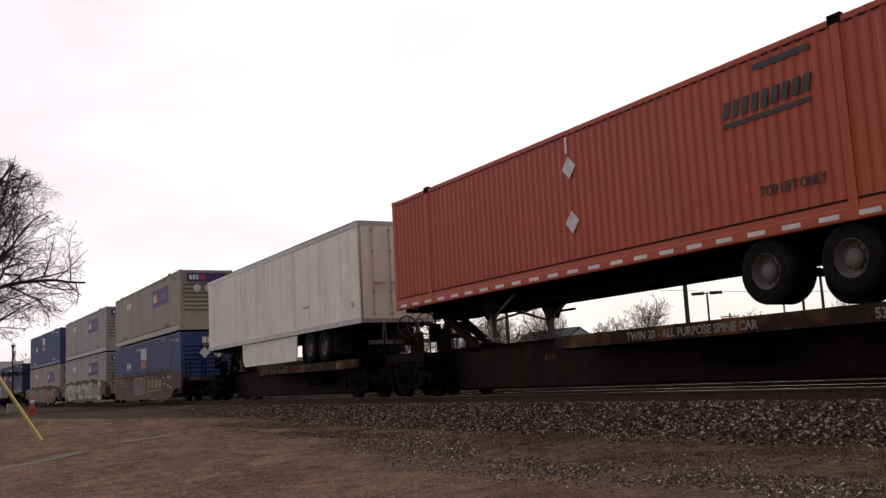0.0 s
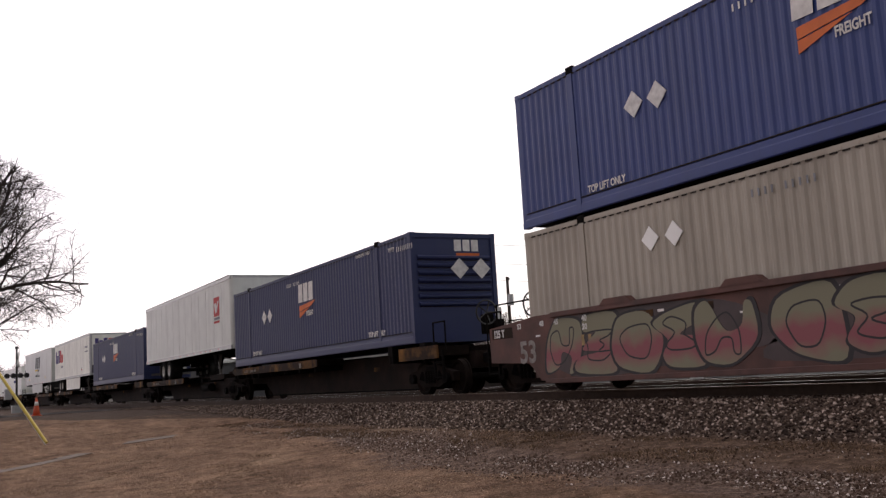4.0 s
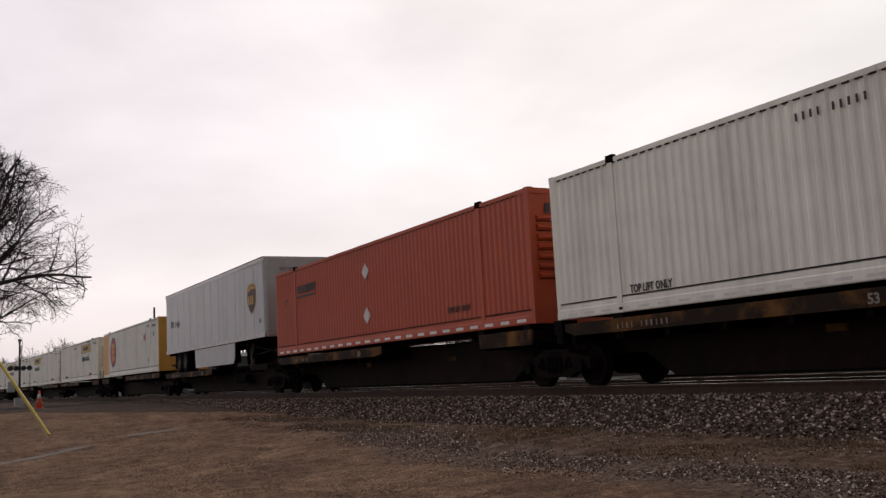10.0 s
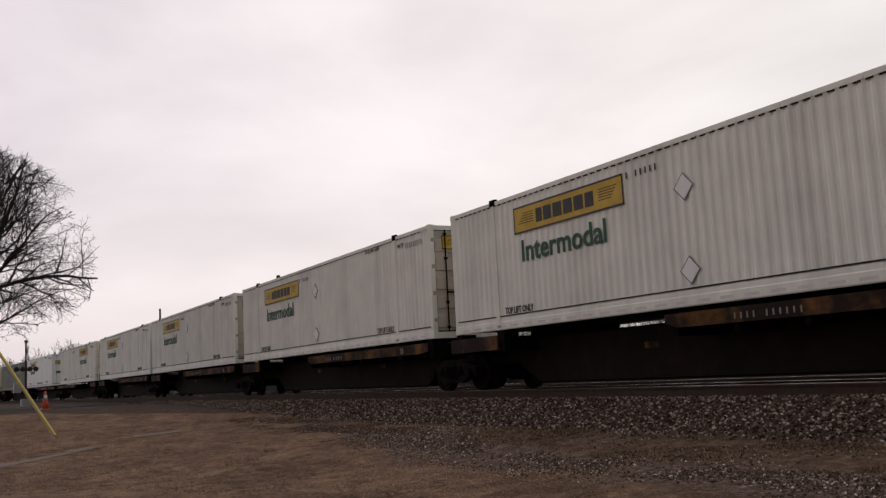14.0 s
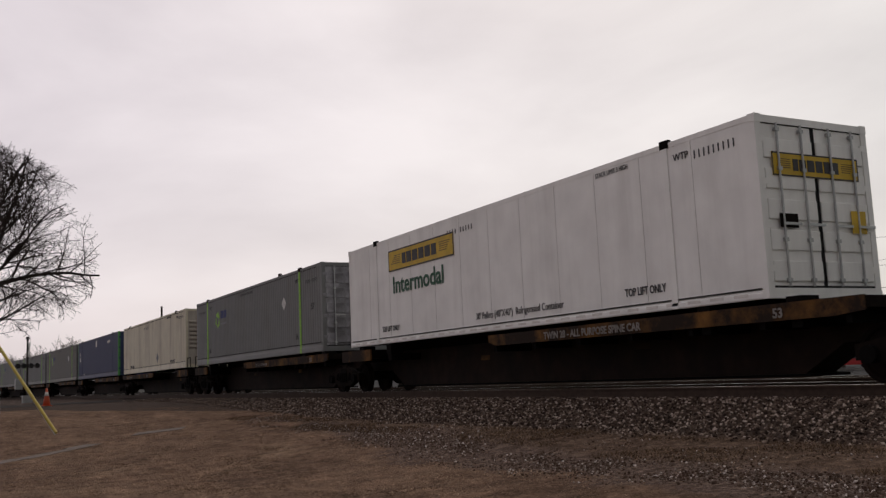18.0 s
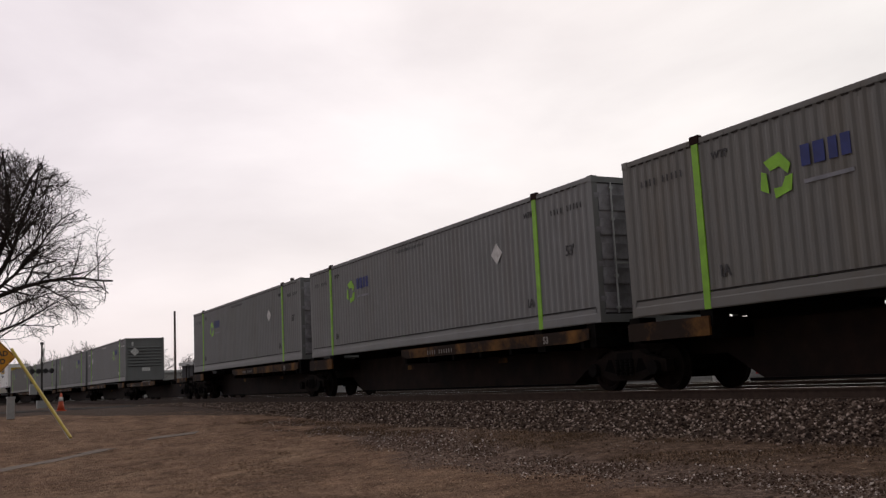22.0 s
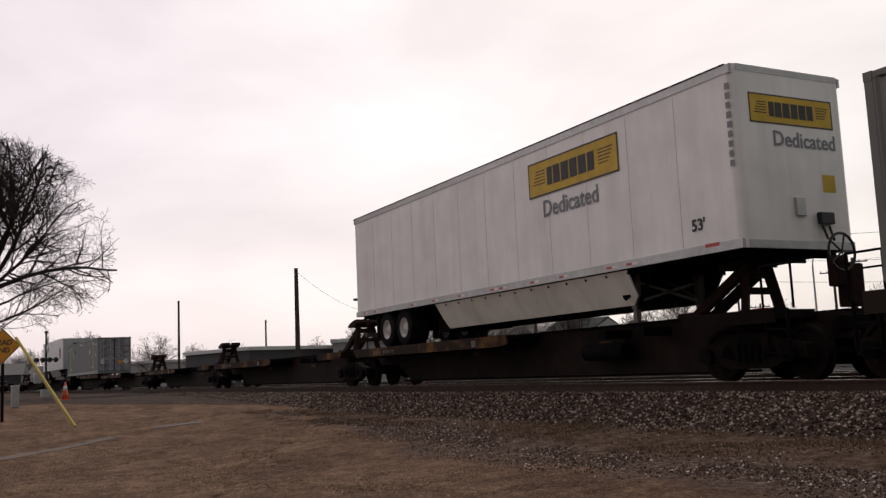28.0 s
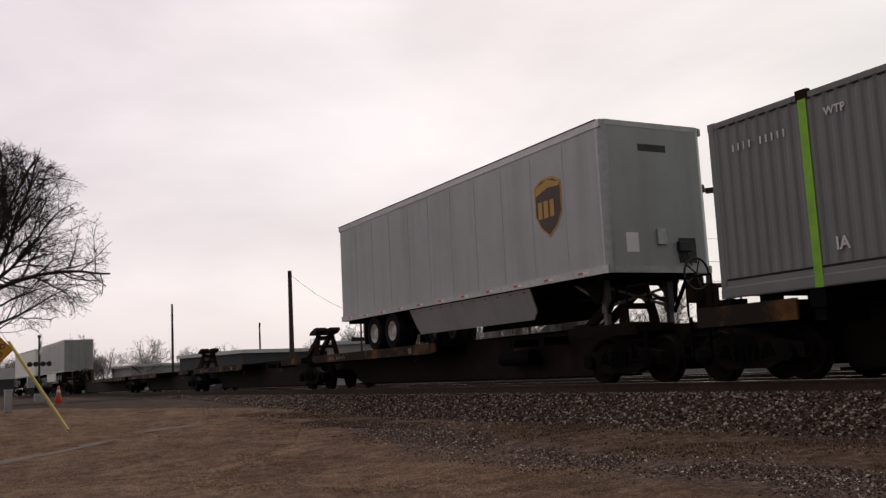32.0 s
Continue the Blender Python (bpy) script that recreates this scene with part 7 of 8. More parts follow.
    under = material("spray_under_" + tag, c3, rough=0.6, grain=0.4, grain_scale=2)
    for k, (x0, count) in enumerate(groups):
        x1 = x0 + count * 1.05
        part("spray_ground", prism(bent(((0, 0), (0.5, 0.05), (1, 0), (1.03, 0.6), (0.8, 0.95), (0.4, 1.0), (-0.02, 0.8)), rng, x0 - 0.2, 0.29, x1 - x0 + 0.5, 1.12, 0.0), -1.5032, -1.5), under, car)
        for i in range(count):
            x, z, w, h = x0 + i * 1.06, 0.30 + 0.06 * rng.random(), 1.28, 1.06 + 0.12 * rng.random()
            s = STROKES[(0, 3, 4, 1, 0)[(i + 2 * k) % 5]]
            state = rng.getstate()
            part("spray_rim", prism(bent(s, rng, x - 0.07, z - 0.05, w + 0.14, h + 0.10), -1.5045 - 0.0012 * i, -1.5), rim, car)
            rng.setstate(state)
            part("spray_shape", prism(bent(s, rng, x, z, w, h), -1.5055 - 0.0012 * i, -1.5), body, car)
            part("spray_inlay", ribbon(bmesh.new(), bent(s, rng, x + 0.2 * w, z + 0.22 * h, w * 0.6, h * 0.55), 0.03, -1.5062 - 0.0012 * i), rim, car)


# ------------------------------------------------ the loads, from the head of the train to its tail
def load_orange_chassis():
    c = container("orange steel container on a wheeled chassis", ORANGE, 312.40, 2.27, "ribs", lift_mat=ORANGE, category="container", group="trailers on the train")
    bar_mark_orange(c, 11.88, 1.98)
    for z in (2.12, 1.04):
        diamond(c, 7.83, z, 0.22)
    lettering(c, "TOP LIFT ONLY", 0.22, 12.50, 0.62, INK, -0.002, wide=0.78, bold=0.004)
    plate(c, "number_strip", INK, 12.57, 13.62, 2.58, 2.68, 0, 0.003)
    plate(c, "white_streak", REFLECT_WHITE, 7.74, 7.80, 2.42, 2.75, 0, 0.003)
    for i in range(24):
        plate(c, "reflector", REFLECT_WHITE, 0.3 + i * 0.66, 0.64 + i * 0.66, 0.05, 0.12, -0.008)
    for y in (0.75, W - 0.91):
        part("chassis_rail", box(0.6, L53 - 0.3, y, y + 0.16, -0.30, -0.01), RUST_DARK, c)
    running_gear(c, L53, True, RIM_DARK, legs=12.2, bogie=(2.25, 3.75))


def load_white_plain():
    t = trailer("plain white box trailer with a side skirt", WHITE, 294.2, 2.13, 15.95, reverse=True, skirt=(5.35, 11.35, 0.86), bogie=(3.0, 4.25), rims=RIM_DARK, seams=1.32)
    reflectors(t, 16, 0.045, (1.2, 2.6, 4.0, 6.9, 7.6, 9.2, 11.0, 12.6, 14.2), -0.013)
    lettering(t, "53", 0.2, 15.3, 0.5, INK, -0.002)
    blocks(t, "number_strip", INK_GREY, 11.4, 0.78, 0.07, [0.5] * 8, gap=0.6)


def loads_double():
    up, lo = 3.40, 0.42
    a = container("warm grey steel container stacked above a blue one", GREIGE, 273.36, up, "ribs", L=15.95)
    parcel_panel(a, 10.25)
    b = container("blue steel container low in a brown well car", BLUE, 273.36, lo, "ribs", L=15.95)
    carrier_blue(b, 1.47)
    a = container("pale grey steel container stacked above another grey one", PALE_GREY, 254.2, up, "ribs", L=15.95)
    parcel_panel(a, 9.80)
    b = container("pale grey steel container low in a painted well car", PALE_GREY, 254.2, lo, "ribs", L=15.95)
    parcel_panel(b, 9.78)
    a = container("blue steel container stacked above a grey one", BLUE, 235.25, up, "ribs")
    carrier_blue(a, 1.46)
    b = container("warm grey steel container low in a sprayed well car", GREIGE, 235.25, lo, "ribs")
    parcel_panel(b, 10.15)


def loads_middle():
    carrier_blue(container("navy blue steel container on a spine car", NAVY, 214.4, 1.33, "ribs", L=15.6))
    t = trailer("white box trailer with a red square emblem", WHITE_OLD, 197.78, 2.10, 16.15, h=2.93, rims=RIM_WHITE, bogie=(3.78, 5.03))
    plate(t, "emblem_panel", INK_RED, 13.68, 14.52, 1.47, 2.28, 0, 0.006, "red emblem panel")
    part("emblem_arrow", prism([(13.76, 2.0), (14.0, 2.06), (14.1, 1.9), (14.3, 2.1), (14.46, 2.1), (14.14, 1.66), (13.96, 1.58), (13.84, 1.8)], -0.010, -0.006), INK_WHITE, t)
    blocks(t, "word_mark", INK_GREY, 13.70, 1.32, 0.10, [0.75] * 10, gap=0.1)
    blocks(t, "word_mark", INK_RED, 13.70, 1.18, 0.09, [0.55] * 13, gap=0.15)
    reflectors(t, 16, 0.045, (0.3, 0.9, 2.4, 3.9, 5.3, 6.4, 7.6, 9.0, 10.2, 11.4, 12.2, 12.9, 14.2), -0.013)
    carrier_blue(container("navy blue steel container beside two white trailers", NAVY, 181.10, 1.33, "ribs", L=15.95))
    t = trailer("white box trailer with a purple and red word mark", WHITE, 163.8, 2.12, 15.95, h=2.92, skirt=(5.5, 11.6, 0.86), bogie=(2.45, 3.6), corner=GALV, seams=1.22)
    blocks(t, "word_mark", INK_PURPLE, 0.62, 1.42, 1.0, [(0.66, 1.0), (0.70, 0.66), (0.72, 1.06)], gap=0.0)
    blocks(t, "word_mark", INK_RED, 2.74, 1.42, 1.0, [(0.72, 1.0), (0.86, 0.66)], gap=0.0, label="red letter blocks")
    lettering(t, "Ground", 0.34, 3.15, 0.98, INK_GREY, -0.002, wide=0.95)
    blocks(t, "word_mark", INK_GREY, 14.03, 2.02, 0.12, [0.55] * 9, gap=0.45)
    blocks(t, "word_mark", INK_GREY, 14.05, 1.72, 0.085, [0.62] * 13, gap=0.45)
    for i in range(10):
        plate(t, "number_strip", INK, 15.70, 15.79, 2.58 - i * 0.19, 2.70 - i * 0.19, -0.004, 0.003)
    e = 15.95
    blocks(t, "word_mark", INK_PURPLE, e, 2.16, 0.44, [(0.66, 1.0), (0.70, 0.66), (0.72, 1.06)], y=0.36, gap=0.0, end=True)
    blocks(t, "word_mark", INK_RED, e, 2.16, 0.44, [(0.72, 1.0), (0.86, 0.66)], y=1.30, gap=0.0, end=True)
    reflectors(t, 16, 0.045, (1.0, 3.0, 4.8, 6.6, 8.4, 10.2, 12.0, 13.8, 15.2), -0.013)
    lettering(t, "LIFT", 0.13, 12.62, 0.56, INK, -0.002, wide=0.9)
    lettering(t, "HERE", 0.13, 12.60, 0.44, INK_RED, -0.002, wide=0.9)
    part("lift_arrow", prism([(12.66, 0.36), (12.74, 0.28), (12.82, 0.36), (12.76, 0.36), (12.76, 0.41), (12.72, 0.41), (12.72, 0.36)], -0.004, 0.001), INK_RED, t)
    part("nose_guard", box(e, e + 0.03, 0.16, W - 0.16, 0.14, 0.70), GLASS_DARK, t)
    for y in (0.45, 0.85, 1.7, 2.1):
        part("guard_rib", box(e + 0.03, e + 0.05, y, y + 0.07, 0.14, 0.70), WHEEL_DARK, t)
    t = trailer("silver grey box trailer with a dark slanted word mark", SILVER, 146.35, 2.12, 15.6, reverse=True, h=2.93, skirt=(5.3, 11.25, 0.8), skirt_mat=SILVER, bogie=(0.95, 2.2))
    slanted_word(t, 6.55, 1.46, 1.0, 3, INK_SLATE, 2.7, 0.30)
    part("yellow_bar", prism([(6.34, 1.20), (7.84, 1.20), (7.94, 1.36), (6.44, 1.36)], -0.006, 0), INK_YELLOW, t)
    lettering(t, "Freight", 0.36, 8.0, 1.16, INK_SLATE, -0.002, wide=0.9, bold=0.008)
    lettering(t, "An", 0.26, 6.56, 0.66, INK_SLATE, -0.002)
    blocks(t, "word_mark", INK_SLATE, 7.0, 0.66, 0.2, [0.6] * 7, gap=0.12, slant=0.1)
    lettering(t, "Company", 0.26, 8.22, 0.66, INK_SLATE, -0.002, wide=0.9)
    blocks(t, "number_strip", INK_YELLOW, 0.35, 0.94, 0.16, [0.35] * 10, gap=0.4)
    for x in (1.35, 1.95, 3.6):
        diamond(t, x, 0.5, 0.22)
    plate(t, "lift_label", INK_YELLOW, 2.62, 2.86, 0.42, 0.62)
    plate(t, "lift_label", INK_YELLOW, 12.1, 12.34, 0.42, 0.62)
    reflectors(t, 16, 0.045, (0.3, 1.2, 2.4, 4.0, 5.4, 6.8, 8.2, 9.6, 10.8, 12.0, 13.2, 14.4), -0.013)
    blocks(t, "word_mark", INK_GREY, 15.6, 1.9, 0.3, [0.7] * 3, y=1.6, end=True, slant=0.3)
    plate(t, "dirt_patch", RUST_DARK, 0.9, 1.6, 0.3, 0.55, end=15.6)


def reefer_face(c, L):
    """A refrigerating unit that fills the end facing +x: white cowl, dark grille, small window and lower hatch."""
    x = L - 0.02
    part("cooling_unit", box(x - 0.35, x + 0.02, 0.20, W - 0.20, 0.55, 2.74, bevel=0.05), WHITE_CLEAN, c)
    part("fan_grille", prism([(0, 0), (0.95, 0), (0.95, 1.25), (0.30, 1.35), (0.0, 1.0)], 0, 0.03), GLASS_DARK, c).matrix_basis = pose(x + 0.055, 1.25, 1.20, 0, 0, 90)
    part("display_window", box(x + 0.02, x + 0.035, 0.35, 1.05, 2.15, 2.42), GLASS_DARK, c)
    part("control_box", box(x + 0.02, x + 0.05, 0.62, 0.90, 1.88, 2.06, bevel=0.01), INK_BLUE, c)
    part("lower_hatch", box(x - 0.2, x + 0.0, 0.25, W - 0.25, 0.10, 0.52, bevel=0.03), WHITE, c)
    slanted_word(c, x + 0.035, 1.02, 0.26, 6, INK, 1.15, 0.2, y=0.92, end=True)
    plate(c, "maker_strip", INK, 0.9, 1.9, 2.58, 2.66, end=x + 0.02)


def loads_white_row():
    c = container("white smooth refrigerated container with a blue bar mark", WHITE_CLEAN, 127.82, 1.33, "plain", L=15.9, skin="smooth")
    reefer_face(c, 15.9)
    slanted_word(c, 10.95, 1.72, 0.52, 6, INK_BLUE, 2.05, 0.12)
    plate(c, "blue_bar", INK_BLUE, 10.82, 12.84, 1.27, 1.54)
    lettering(c, "TOP LIFT ONLY", 0.20, 12.42, 0.30, INK, -0.003, wide=0.78, bold=0.004)
    lettering(c, "TOP LIFT ONLY", 0.20, 2.25, 0.33, INK, -0.003, wide=0.78, bold=0.004)
    lettering(c, "SUPER CUBE REEFER CONTAINER", 0.18, 4.6, 0.30, INK, -0.003, wide=0.85)
    lettering(c, "STACK LIMIT 3 HIGH", 0.13, 2.3, 2.60, INK, -0.003, wide=0.8)
    lettering(c, "WTP", 0.17, 1.55, 2.50, INK, -0.003, bold=0.004)
    lettering(c, "WTP", 0.17, 14.1, 2.42, INK, -0.003, bold=0.004)
    blocks(c, "number_strip", INK, 14.05, 2.20, 0.13, [0.28] * 10, gap=0.5)
    lettering(c, "53'", 0.26, 15.0, 0.30, INK, -0.003, bold=0.006)
    plate(c, "blue_underline", INK, 2.1, 2.25, 2.45, 2.5)
    c = container("white ribbed container with a yellow panel and green word", WHITE, 110.7, 1.33, "ribs")
    intermodal(c, True)
    scroll_mark(c, 0.4, W - 0.4, 2.34, 2.66, end=L53 - 0.006)
    c = container("orange ribbed container with pale placard diamonds", ORANGE, 93.75, 1.33, "ribs")
    bar_mark_orange(c, 2.1, 1.98)
    for z in (2.08, 0.82):
        diamond(c, 7.76, z, 0.24)
        diamond(c, 1.2, z - 0.1, 0.28, end=L53 + 0.040)
    slanted_word(c, L53, 2.34, 0.22, 9, INK, 1.5, 0.2, y=0.4, end=True)
    lettering(c, "TOP LIFT ONLY", 0.20, 12.45, 0.5, INK, -0.002, wide=0.78, bold=0.004)
    lettering(c, "53'", 0.26, 0.9, 1.7, INK, -0.002)
    for i in range(24):
        plate(c, "reflector", REFLECT_WHITE, 0.3 + i * 0.66, 0.64 + i * 0.66, 0.05, 0.12, -0.008)
    t = trailer("silver grey box trailer with a brown and gold shield", SILVER, 76.5, 2.10, 15.95, h=2.92, skirt=(5.55, 11.85, 0.85), skirt_mat=SILVER, bogie=(2.4, 3.6), rims=RIM_DARK, corner=GALV)
    shield(t, 13.85, 0.92, 1.05, 1.2)
    blocks(t, "word_mark", INK_GREY, 1.05, 1.28, 0.30, [0.62, 0.6, 0.55], gap=0.15)
    lettering(t, "Freight", 0.40, 2.02, 1.28, INK_GREY, -0.002, wide=0.85, bold=0.006)
    lettering(t, "53", 0.24, 15.25, 0.55, INK, -0.002)
    plate(t, "number_strip", INK_GREY, 0.6, 1.8, 2.45, 2.58, end=15.95)
    reflectors(t, 16, 0.045, (0.8, 2.2, 3.6, 5.0, 6.4, 7.8, 9.2, 10.6, 12.0, 13.4, 14.8), -0.013)
    c = container("white ribbed container with ochre ends and a round red mark", WHITE, 58.62, 1.33, "upright", end_mat=OCHRE, post_mat=OCHRE)
    part("ochre_band", box(0.13, 1.86, -0.012, 0.0, 0.16, H - 0.09), OCHRE, c)
    for r, m, y in ((0.96, BLACK, -0.008), (0.80, INK_RED, -0.014)):
        part("round_mark", prism([(3.34 + r * math.cos(2 * math.pi * i / 40), 1.55 + r * math.sin(2 * math.pi * i / 40)) for i in range(40)], y, 0.002), m, c)
    for a, b, p, q in ((2.95, 3.25, 1.0, 2.1), (3.25, 3.85, 1.0, 1.25), (3.25, 3.75, 1.44, 1.68), (3.25, 3.90, 1.86, 2.1)):
        plate(c, "round_mark_bar", INK_GOLD, a, b, p, q, -0.014, 0.006)
    plate(c, "placard_sheet", PLACARD, 11.64, 12.94, 1.70, 2.27)
    diamond(c, 11.98, 2.0, 0.2, -0.006, WHITE_CLEAN)
    diamond(c, 12.66, 2.0, 0.2, -0.006, INK_RED)
    plate(c, "placard_sheet", PLACARD, 0.7, 1.9, 2.10, 2.62, end=L53 + 0.01)
    diamond(c, 1.0, 2.36, 0.2, mat=WHITE_CLEAN, end=L53 + 0.018)
    diamond(c, 1.6, 2.36, 0.2, mat=INK_RED, end=L53 + 0.018)
    lettering(c, "53'", 0.30, 14.75, 1.95, INK, -0.002, bold=0.006)
    lettering(c, "53'", 0.28, L53 + 0.012, 1.72, INK, 1.1, end=True)
    blocks(c, "number_strip", INK, 14.5, 2.44, 0.13, [0.28] * 9, gap=0.55)
    lettering(c, "WTP", 0.17, 13.4, 2.48, INK, -0.002)
    lettering(c, "IA", 0.26, 13.5, 0.58, INK, -0.002)
    for i in range(22):
        plate(c, "reflector", INK, 2.2 + i * 0.62, 2.46 + i * 0.62, 0.05, 0.085, -0.008)
    c = container("white ribbed container with a yellow panel near its front", WHITE, 40.18, 1.33, "ribs")
    intermodal(c, True)
    for z in (2.02, 0.6):
        diamond(c, 8.00, z, 0.245, y=0.003, mat=INK_GREY)
        diamond(c, 8.00, z, 0.215, y=-0.001, mat=WHITE_CLEAN)
    for x0, sides, front in ((22.30, False, "doors"), (5.0, False, "doors"), (-12.35, False, "doors"), (-29.1, False, "ribs"), (-47.52, True, "ribs")):
        lab = "white ribbed container with rust-stained doors" if front == "doors" else "white ribbed container with a yellow panel on its nose"
        c = container(lab, WHITE, x0, 1.33, front, front_mat=RUSTY_WHITE if front == "doors" else STREAKED_WHITE, rods=RUST)
        intermodal(c, sides)
        scroll_mark(c, 0.35, W - 0.35, 2.26, 2.62, end=L53 + (0.004 if front == "doors" else -0.006))
        for z in (2.02, 0.6):
            diamond(c, 8.05, z, 0.245, y=0.003, mat=INK_GREY)
            diamond(c, 8.05, z, 0.215, y=-0.001, mat=WHITE_CLEAN)
    c = container("white smooth refrigerated container with a yellow panel", WHITE_CLEAN, -68.55, 1.33, "doors", skin="smooth", rods=GALV)
    intermodal(c, False, low=0.06)
    scroll_mark(c, 0.3, W - 0.3, 1.92, 2.30, end=L53 + 0.004)
    lettering(c, "30' Pallets (48\"X40\")  Refrigerated Container", 0.22, 7.42, 0.30, INK, -0.003, wide=0.86)
    plate(c, "yellow_label", INK_YELLOW, 2.0, 2.35, 1.05, 1.42, end=L53 + 0.02)
    plate(c, "door_vent", RUST, 0.35, 0.75, 1.10, 1.32, end=L53 + 0.02)


def shield(t, x, z, w, h):
    """A shield: dark brown field, gold crown and gold blocks."""
    def outline(k, dz):
        a, b, cx = w * k / 2, h * k, x + w / 2
        zt = z + h / 2 + b / 2 + dz
        return [(cx - a, zt - 0.12 * b), (cx - 0.5 * a, zt - 0.02 * b), (cx, zt), (cx + 0.5 * a, zt - 0.02 * b), (cx + a, zt - 0.12 * b), (cx + a, zt - 0.62 * b), (cx + 0.6 * a, zt - 0.84 * b), (cx, zt - b), (cx - 0.6 * a, zt - 0.84 * b), (cx - a, zt - 0.62 * b)]
    part("shield_rim", prism(outline(1.0, 0), -0.004, 0.002), INK_GOLD, t)
    part("shield_field", prism(outline(0.92, 0), -0.008, 0.002), INK_BROWN, t)
    part("shield_crown", prism([(x + 0.06 * w, z + 0.72 * h), (x + 0.06 * w, z + 0.86 * h), (x + 0.5 * w, z + 0.955 * h), (x + 0.94 * w, z + 0.86 * h), (x + 0.94 * w, z + 0.80 * h), (x + 0.5 * w, z + 0.82 * h)], -0.012, 0.002), INK_GOLD, t)
    blocks(t, "shield_mark", INK_GOLD, x + 0.13 * w, z + 0.33 * h, 0.28 * h, [0.62 * w / h, 0.66 * w / h, 0.60 * w / h], y=-0.008, gap=0.12)


def loads_swirl_row():
    swirl_container("grey ribbed container with lime lifting posts", GREY, -87.0, "doors", rods=GALV, front_mat=WORN_DOOR)
    c = container("cream ribbed container with a rust-streaked nose", CREAM, -105.40, 1.33, "ribs", front_mat=RUSTY_WHITE)
    stencils(c, INK)
    diamond(c, 9.8, 0.7, 0.26, mat=GREY)
    plate(c, "nose_mark", LIME, 0.8, 1.2, 2.36, 2.56, end=L53 - 0.004)
    c = container("blue ribbed container with green corner posts and doors", DEEP_BLUE, -123.5, 1.33, "doors", post_mat=GREEN_POST, rods=NAVY)
    plate(c, "blank_patch", PLACARD, 7.87, 8.33, 2.22, 2.66)
    plate(c, "blank_patch", PLACARD, 0.83, 1.22, 1.36, 1.68)
    plate(c, "blank_patch", PLACARD, 0.5, 0.95, 1.1, 1.42, end=L53 + 0.02)
    plate(c, "blank_patch", PLACARD, 1.9, 2.2, 2.2, 2.5, end=L53 + 0.02)
    lettering(c, "53", 0.36, 0.82, 1.80, INK_WHITE, -0.002, bold=0.008)
    plate(c, "small_patch", INK_WHITE, 2.75, 2.95, 0.32, 0.40)
    blocks(c, "number_strip", INK_WHITE, 12.4, 2.3, 0.16, [0.5] * 9, gap=0.15)
    swirl_container("dull grey ribbed container with lime lifting posts", DARK_GREY, -140.6, "ribs")
    swirl_container("grey ribbed container with lime posts and steel doors", GREY, -157.72, "doors", rods=GALV, front_mat=WORN_DOOR)
    swirl_container("grey ribbed container with a faded swirl mark", GREY, -174.9, "doors", rods=GALV, front_mat=WORN_DOOR)
    c = swirl_container("grey ribbed container with a white diamond on its nose", GREY, -210.45, "ribs", 11.45, 2.6, INK_WHITE)
    diamond(c, 0.62, 1.95, 0.30, end=L53 + 0.040)
    plate(c, "label_plate", PLACARD, 1.1, 1.65, 0.62, 0.86, end=L53 - 0.030)
    plate(c, "label_plate", PLACARD, 0.42, 0.54, 2.36, 2.62, end=L53 - 0.030)
    c = swirl_container("grey ribbed container with a bright swirl mark", GREY, -227.65, "ribs", 11.45, 3.25)
    diamond(c, 0.9, 1.9, 0.28, end=L53 + 0.040)
    swirl_container("grey ribbed container with a clean side", GREY, -244.8, "ribs")
    swirl_container("dull grey ribbed container ahead of a white trailer", DARK_GREY, -263.0, "ribs")


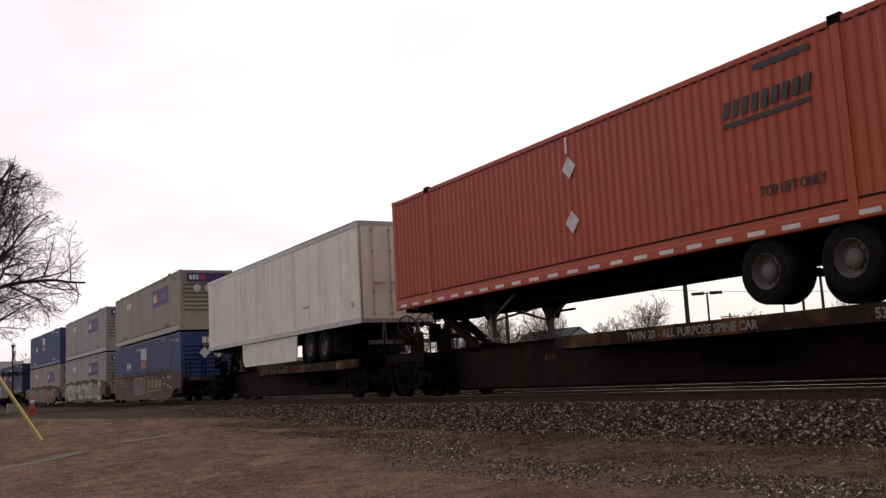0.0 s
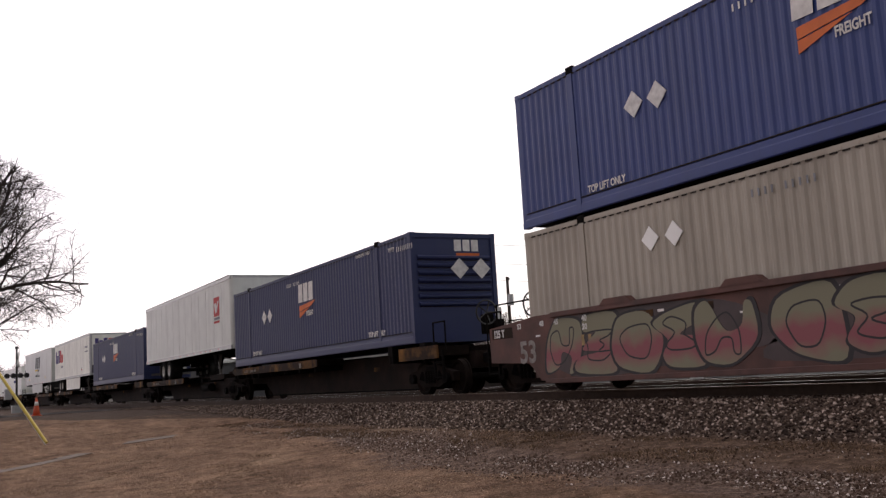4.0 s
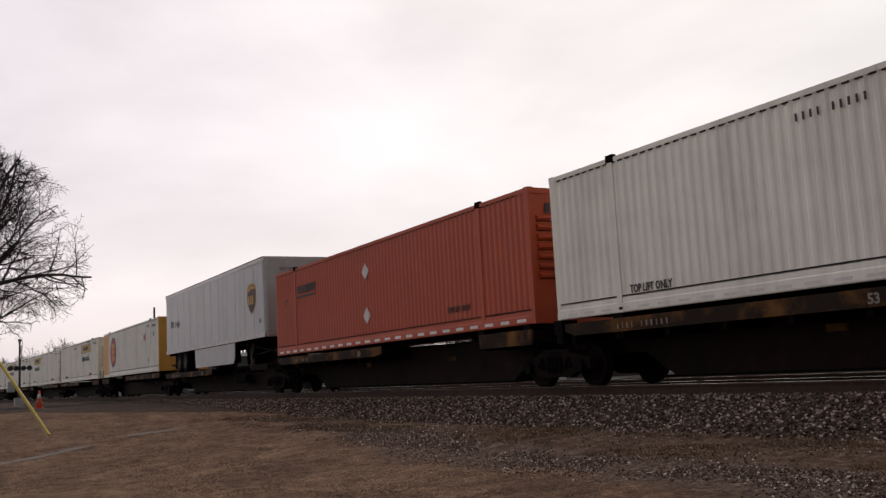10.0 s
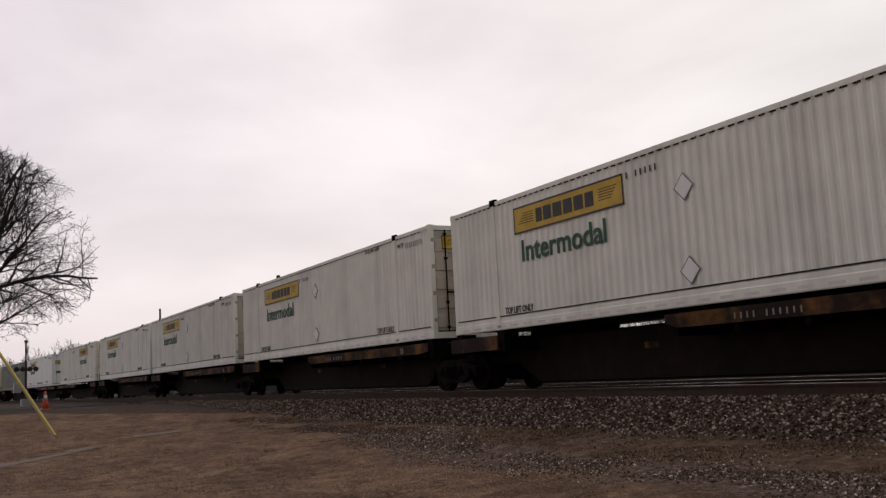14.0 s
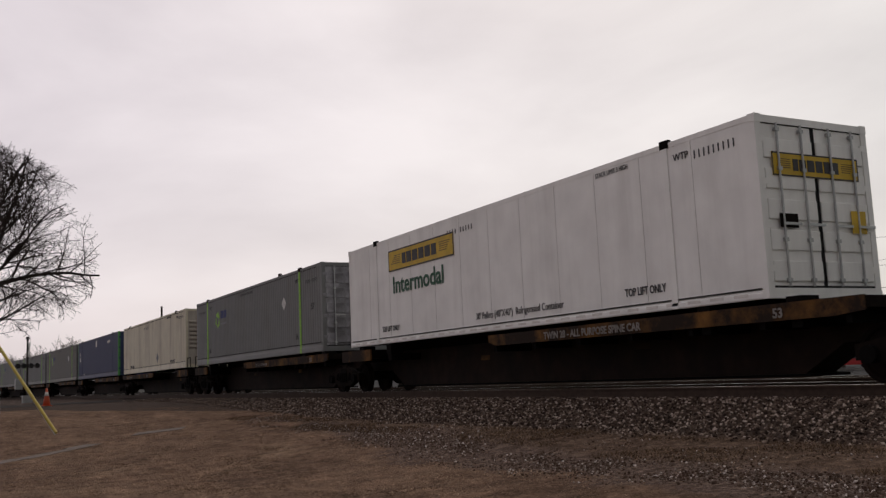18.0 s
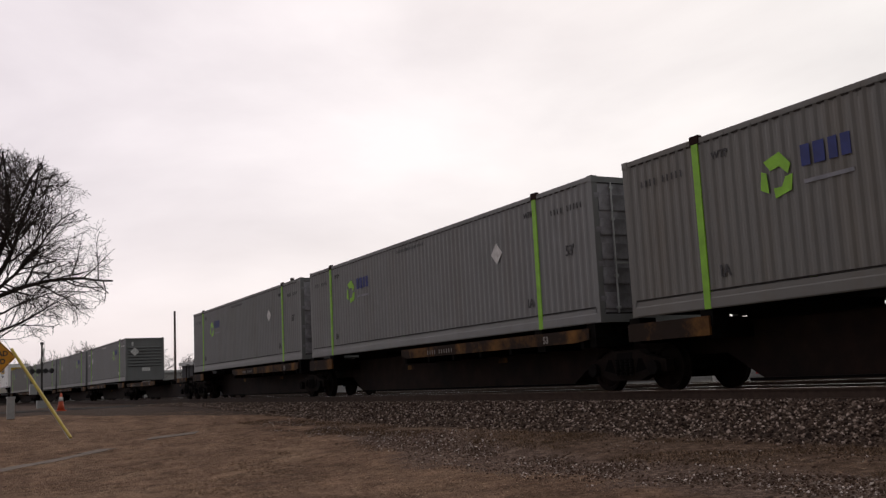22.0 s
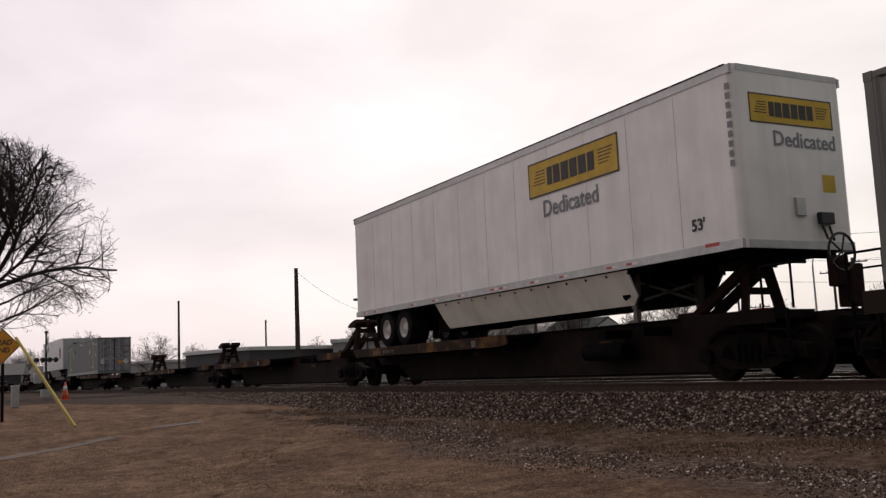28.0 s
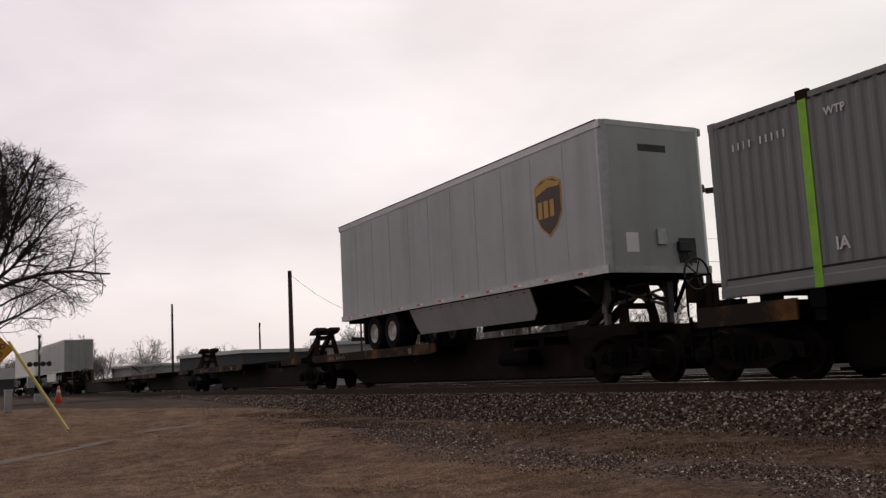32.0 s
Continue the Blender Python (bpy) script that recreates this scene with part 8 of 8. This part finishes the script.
def loads_tail():
    t = trailer("clean white box trailer with yellow panels and a skirt", WHITE_CLEAN, -281.6, 2.12, 16.15, h=2.98, skirt=(5.2, 13.1, 0.66), bogie=(2.1, 3.25), seams=1.3, tuck=0.55)
    scroll_mark(t, 10.05, 13.17, 1.86, 2.62)
    lettering(t, "Dedicated", 0.50, 10.56, 1.40, INK_GREY, -0.002, wide=0.95, bold=0.008)
    lettering(t, "53'", 0.28, 15.0, 0.42, INK, -0.002, bold=0.006)
    scroll_mark(t, 0.35, W - 0.30, 2.08, 2.58, end=16.15)
    lettering(t, "Dedicated", 0.36, 16.156, 1.72, INK_GREY, 0.85, bold=0.006, end=True)
    plate(t, "yellow_label", INK_YELLOW, 1.92, 2.22, 0.98, 1.28, end=16.15)
    for i in range(9):
        plate(t, "number_strip", INK_GREY, 16.0, 16.1, 2.62 - i * 0.16, 2.72 - i * 0.16, -0.006, 0.003)
    reflectors(t, 16, 0.045, (0.6, 1.4, 3.9, 5.2, 6.6, 8.2, 8.6, 9.9, 11.0, 12.6, 13.2), -0.013)
    plate(t, "reflector", REFLECT_RED, 15.3, 15.62, 0.10, 0.16, -0.013)
    c = swirl_container("grey ribbed container with steel doors and orange label", GREY, -351.35, "doors", rods=GALV, ink=INK_WHITE, front_mat=WORN_DOOR)
    part("orange_placard", box(L53, L53 + 0.03, 1.55, 1.95, 0.75, 1.02), PLACARD_ORANGE, c)
    diamond(c, 2.18, 0.9, 0.24, end=L53 + 0.03)
    plate(c, "label_plate", PLACARD, 0.25, 0.5, 0.75, 1.15, end=L53 + 0.02)
    t = trailer("grey box trailer with a brown and gold shield mark", SILVER, -367.8, 2.10, 13.6, h=2.94, skirt=(4.75, 10.7, 0.68), tuck=0.4, skirt_mat=SILVER, bogie=(2.35, 3.6), rims=RIM_WHITE, corner=GALV)
    shield(t, 11.22, 0.95, 0.98, 1.28)
    plate(t, "number_strip", INK, 0.9, 1.6, 2.42, 2.56, end=13.6)
    plate(t, "hatch", WHITE_CLEAN, 0.45, 0.75, 0.4, 0.78, end=13.6)
    plate(t, "hatch", BLACK, 1.75, 2.2, 0.2, 0.7, end=13.6)
    reflectors(t, 13.6, 0.045, (0.6, 1.8, 3.0, 4.2, 5.4, 6.6, 7.8, 9.0, 10.2, 11.4, 12.6), -0.013)
    trailer("grey-white box trailer far down the train", PALE_GREY, -451.0, 2.12, 16.1, reverse=True, skirt=(5.2, 11, 0.8))
    trailer("white box trailer at the far tail of the train", WHITE, -470.0, 2.12, 16.1)


load_orange_chassis()
load_white_plain()
loads_double()
loads_middle()
loads_white_row()
loads_swirl_row()
loads_tail()

# the cars: rear, front, what stands on it, whether its rear and its front are a car's end
FIVE = "rusty yellow-brown spine car platform under its load"
BARE = "bare rusty spine car platform with a raised hitch"
TURNED = (311.3, 21.6, 4.4, -13.0, -69.7, -124.0, -141.2, -158.4)      # platforms loaded the other way round
for r, f, load, re, fe in (
        (311.3, 329.0, "trailer", True, True), (292.6, 310.6, "trailer", True, True),
        (213.3, 231.6, "box", False, True), (197.2, 213.3, "trailer", False, False), (180.3, 197.2, "box", False, False), (163.0, 180.3, "trailer", False, False), (145.2, 163.0, "trailer", True, False),
        (127.1, 144.6, "box", False, True), (110.2, 127.1, "box", False, False), (93.1, 110.2, "box", False, False), (75.6, 93.1, "trailer", False, False), (57.7, 75.6, "box", True, False),
        (39.2, 57.0, "box", False, True), (21.6, 39.2, "box", False, False), (4.4, 21.6, "box", False, False), (-13.0, 4.4, "box", False, False), (-30.0, -13.0, "box", True, False),
        (-50.0, -30.7, "box", False, True), (-69.7, -50.0, "box", False, False), (-87.8, -69.7, "box", True, False),
        (-106.4, -88.5, "box", False, True), (-124.0, -106.4, "box", False, False), (-141.2, -124.0, "box", False, False), (-158.4, -141.2, "box", False, False), (-175.6, -158.4, "box", True, False),
        (-194.4, -176.3, "", False, True), (-211.0, -194.4, "box", False, False), (-228.2, -211.0, "box", False, False), (-245.8, -228.2, "box", False, False), (-263.8, -245.8, "box", True, False),
        (-282.6, -264.5, "trailer", False, True), (-299.95, -282.6, "", False, False), (-317.2, -299.95, "", False, False), (-334.3, -317.2, "", False, False), (-352.4, -334.3, "box", True, False),
        (-371.3, -353.1, "trailer", False, True), (-388.4, -371.3, "", False, False), (-406.2, -388.4, "", False, False), (-432.0, -406.2, "", True, False), (-452.0, -432.7, "trailer", False, True), (-471.0, -452.0, "trailer", True, False)):
    spine_platform(r, f, load, re, fe, FIVE if load else BARE, turned=re or r in TURNED, words="TWIN 28 - ALL PURPOSE SPINE CAR" if r in (311.3, -69.7) else "")
for r, f, re, fe, tag, lab in ((271.85, 291.0, False, True, "mark", "brown well car carrying a grey and a blue container"),
                               (252.8, 271.85, False, False, "pale", "brown well car with pale spray-painted shapes"),
                               (233.1, 252.8, True, False, "wild", "brown well car with green and red spray paint")):
    well_platform(r, f, re, fe, lab, tag)


# ---------------------------------------------------------------- what moves: every car and load of the train rolls along the near track
def motions():
    for ob, x0, y, z in ROLLING:
        rows = []
        for t in range(33):
            x = x0 + SPEED * (t - 16) + GAIN * (t - 16) ** 2 / 2
            yaw = math.degrees(math.atan(bend(x + 8.0)[1]))
            rows.append((t, pose(x, MID + bend(x)[0], z, 0, 0, yaw) @ pose(0, y - MID, 0)))
        walk(ob, rows)


motions()
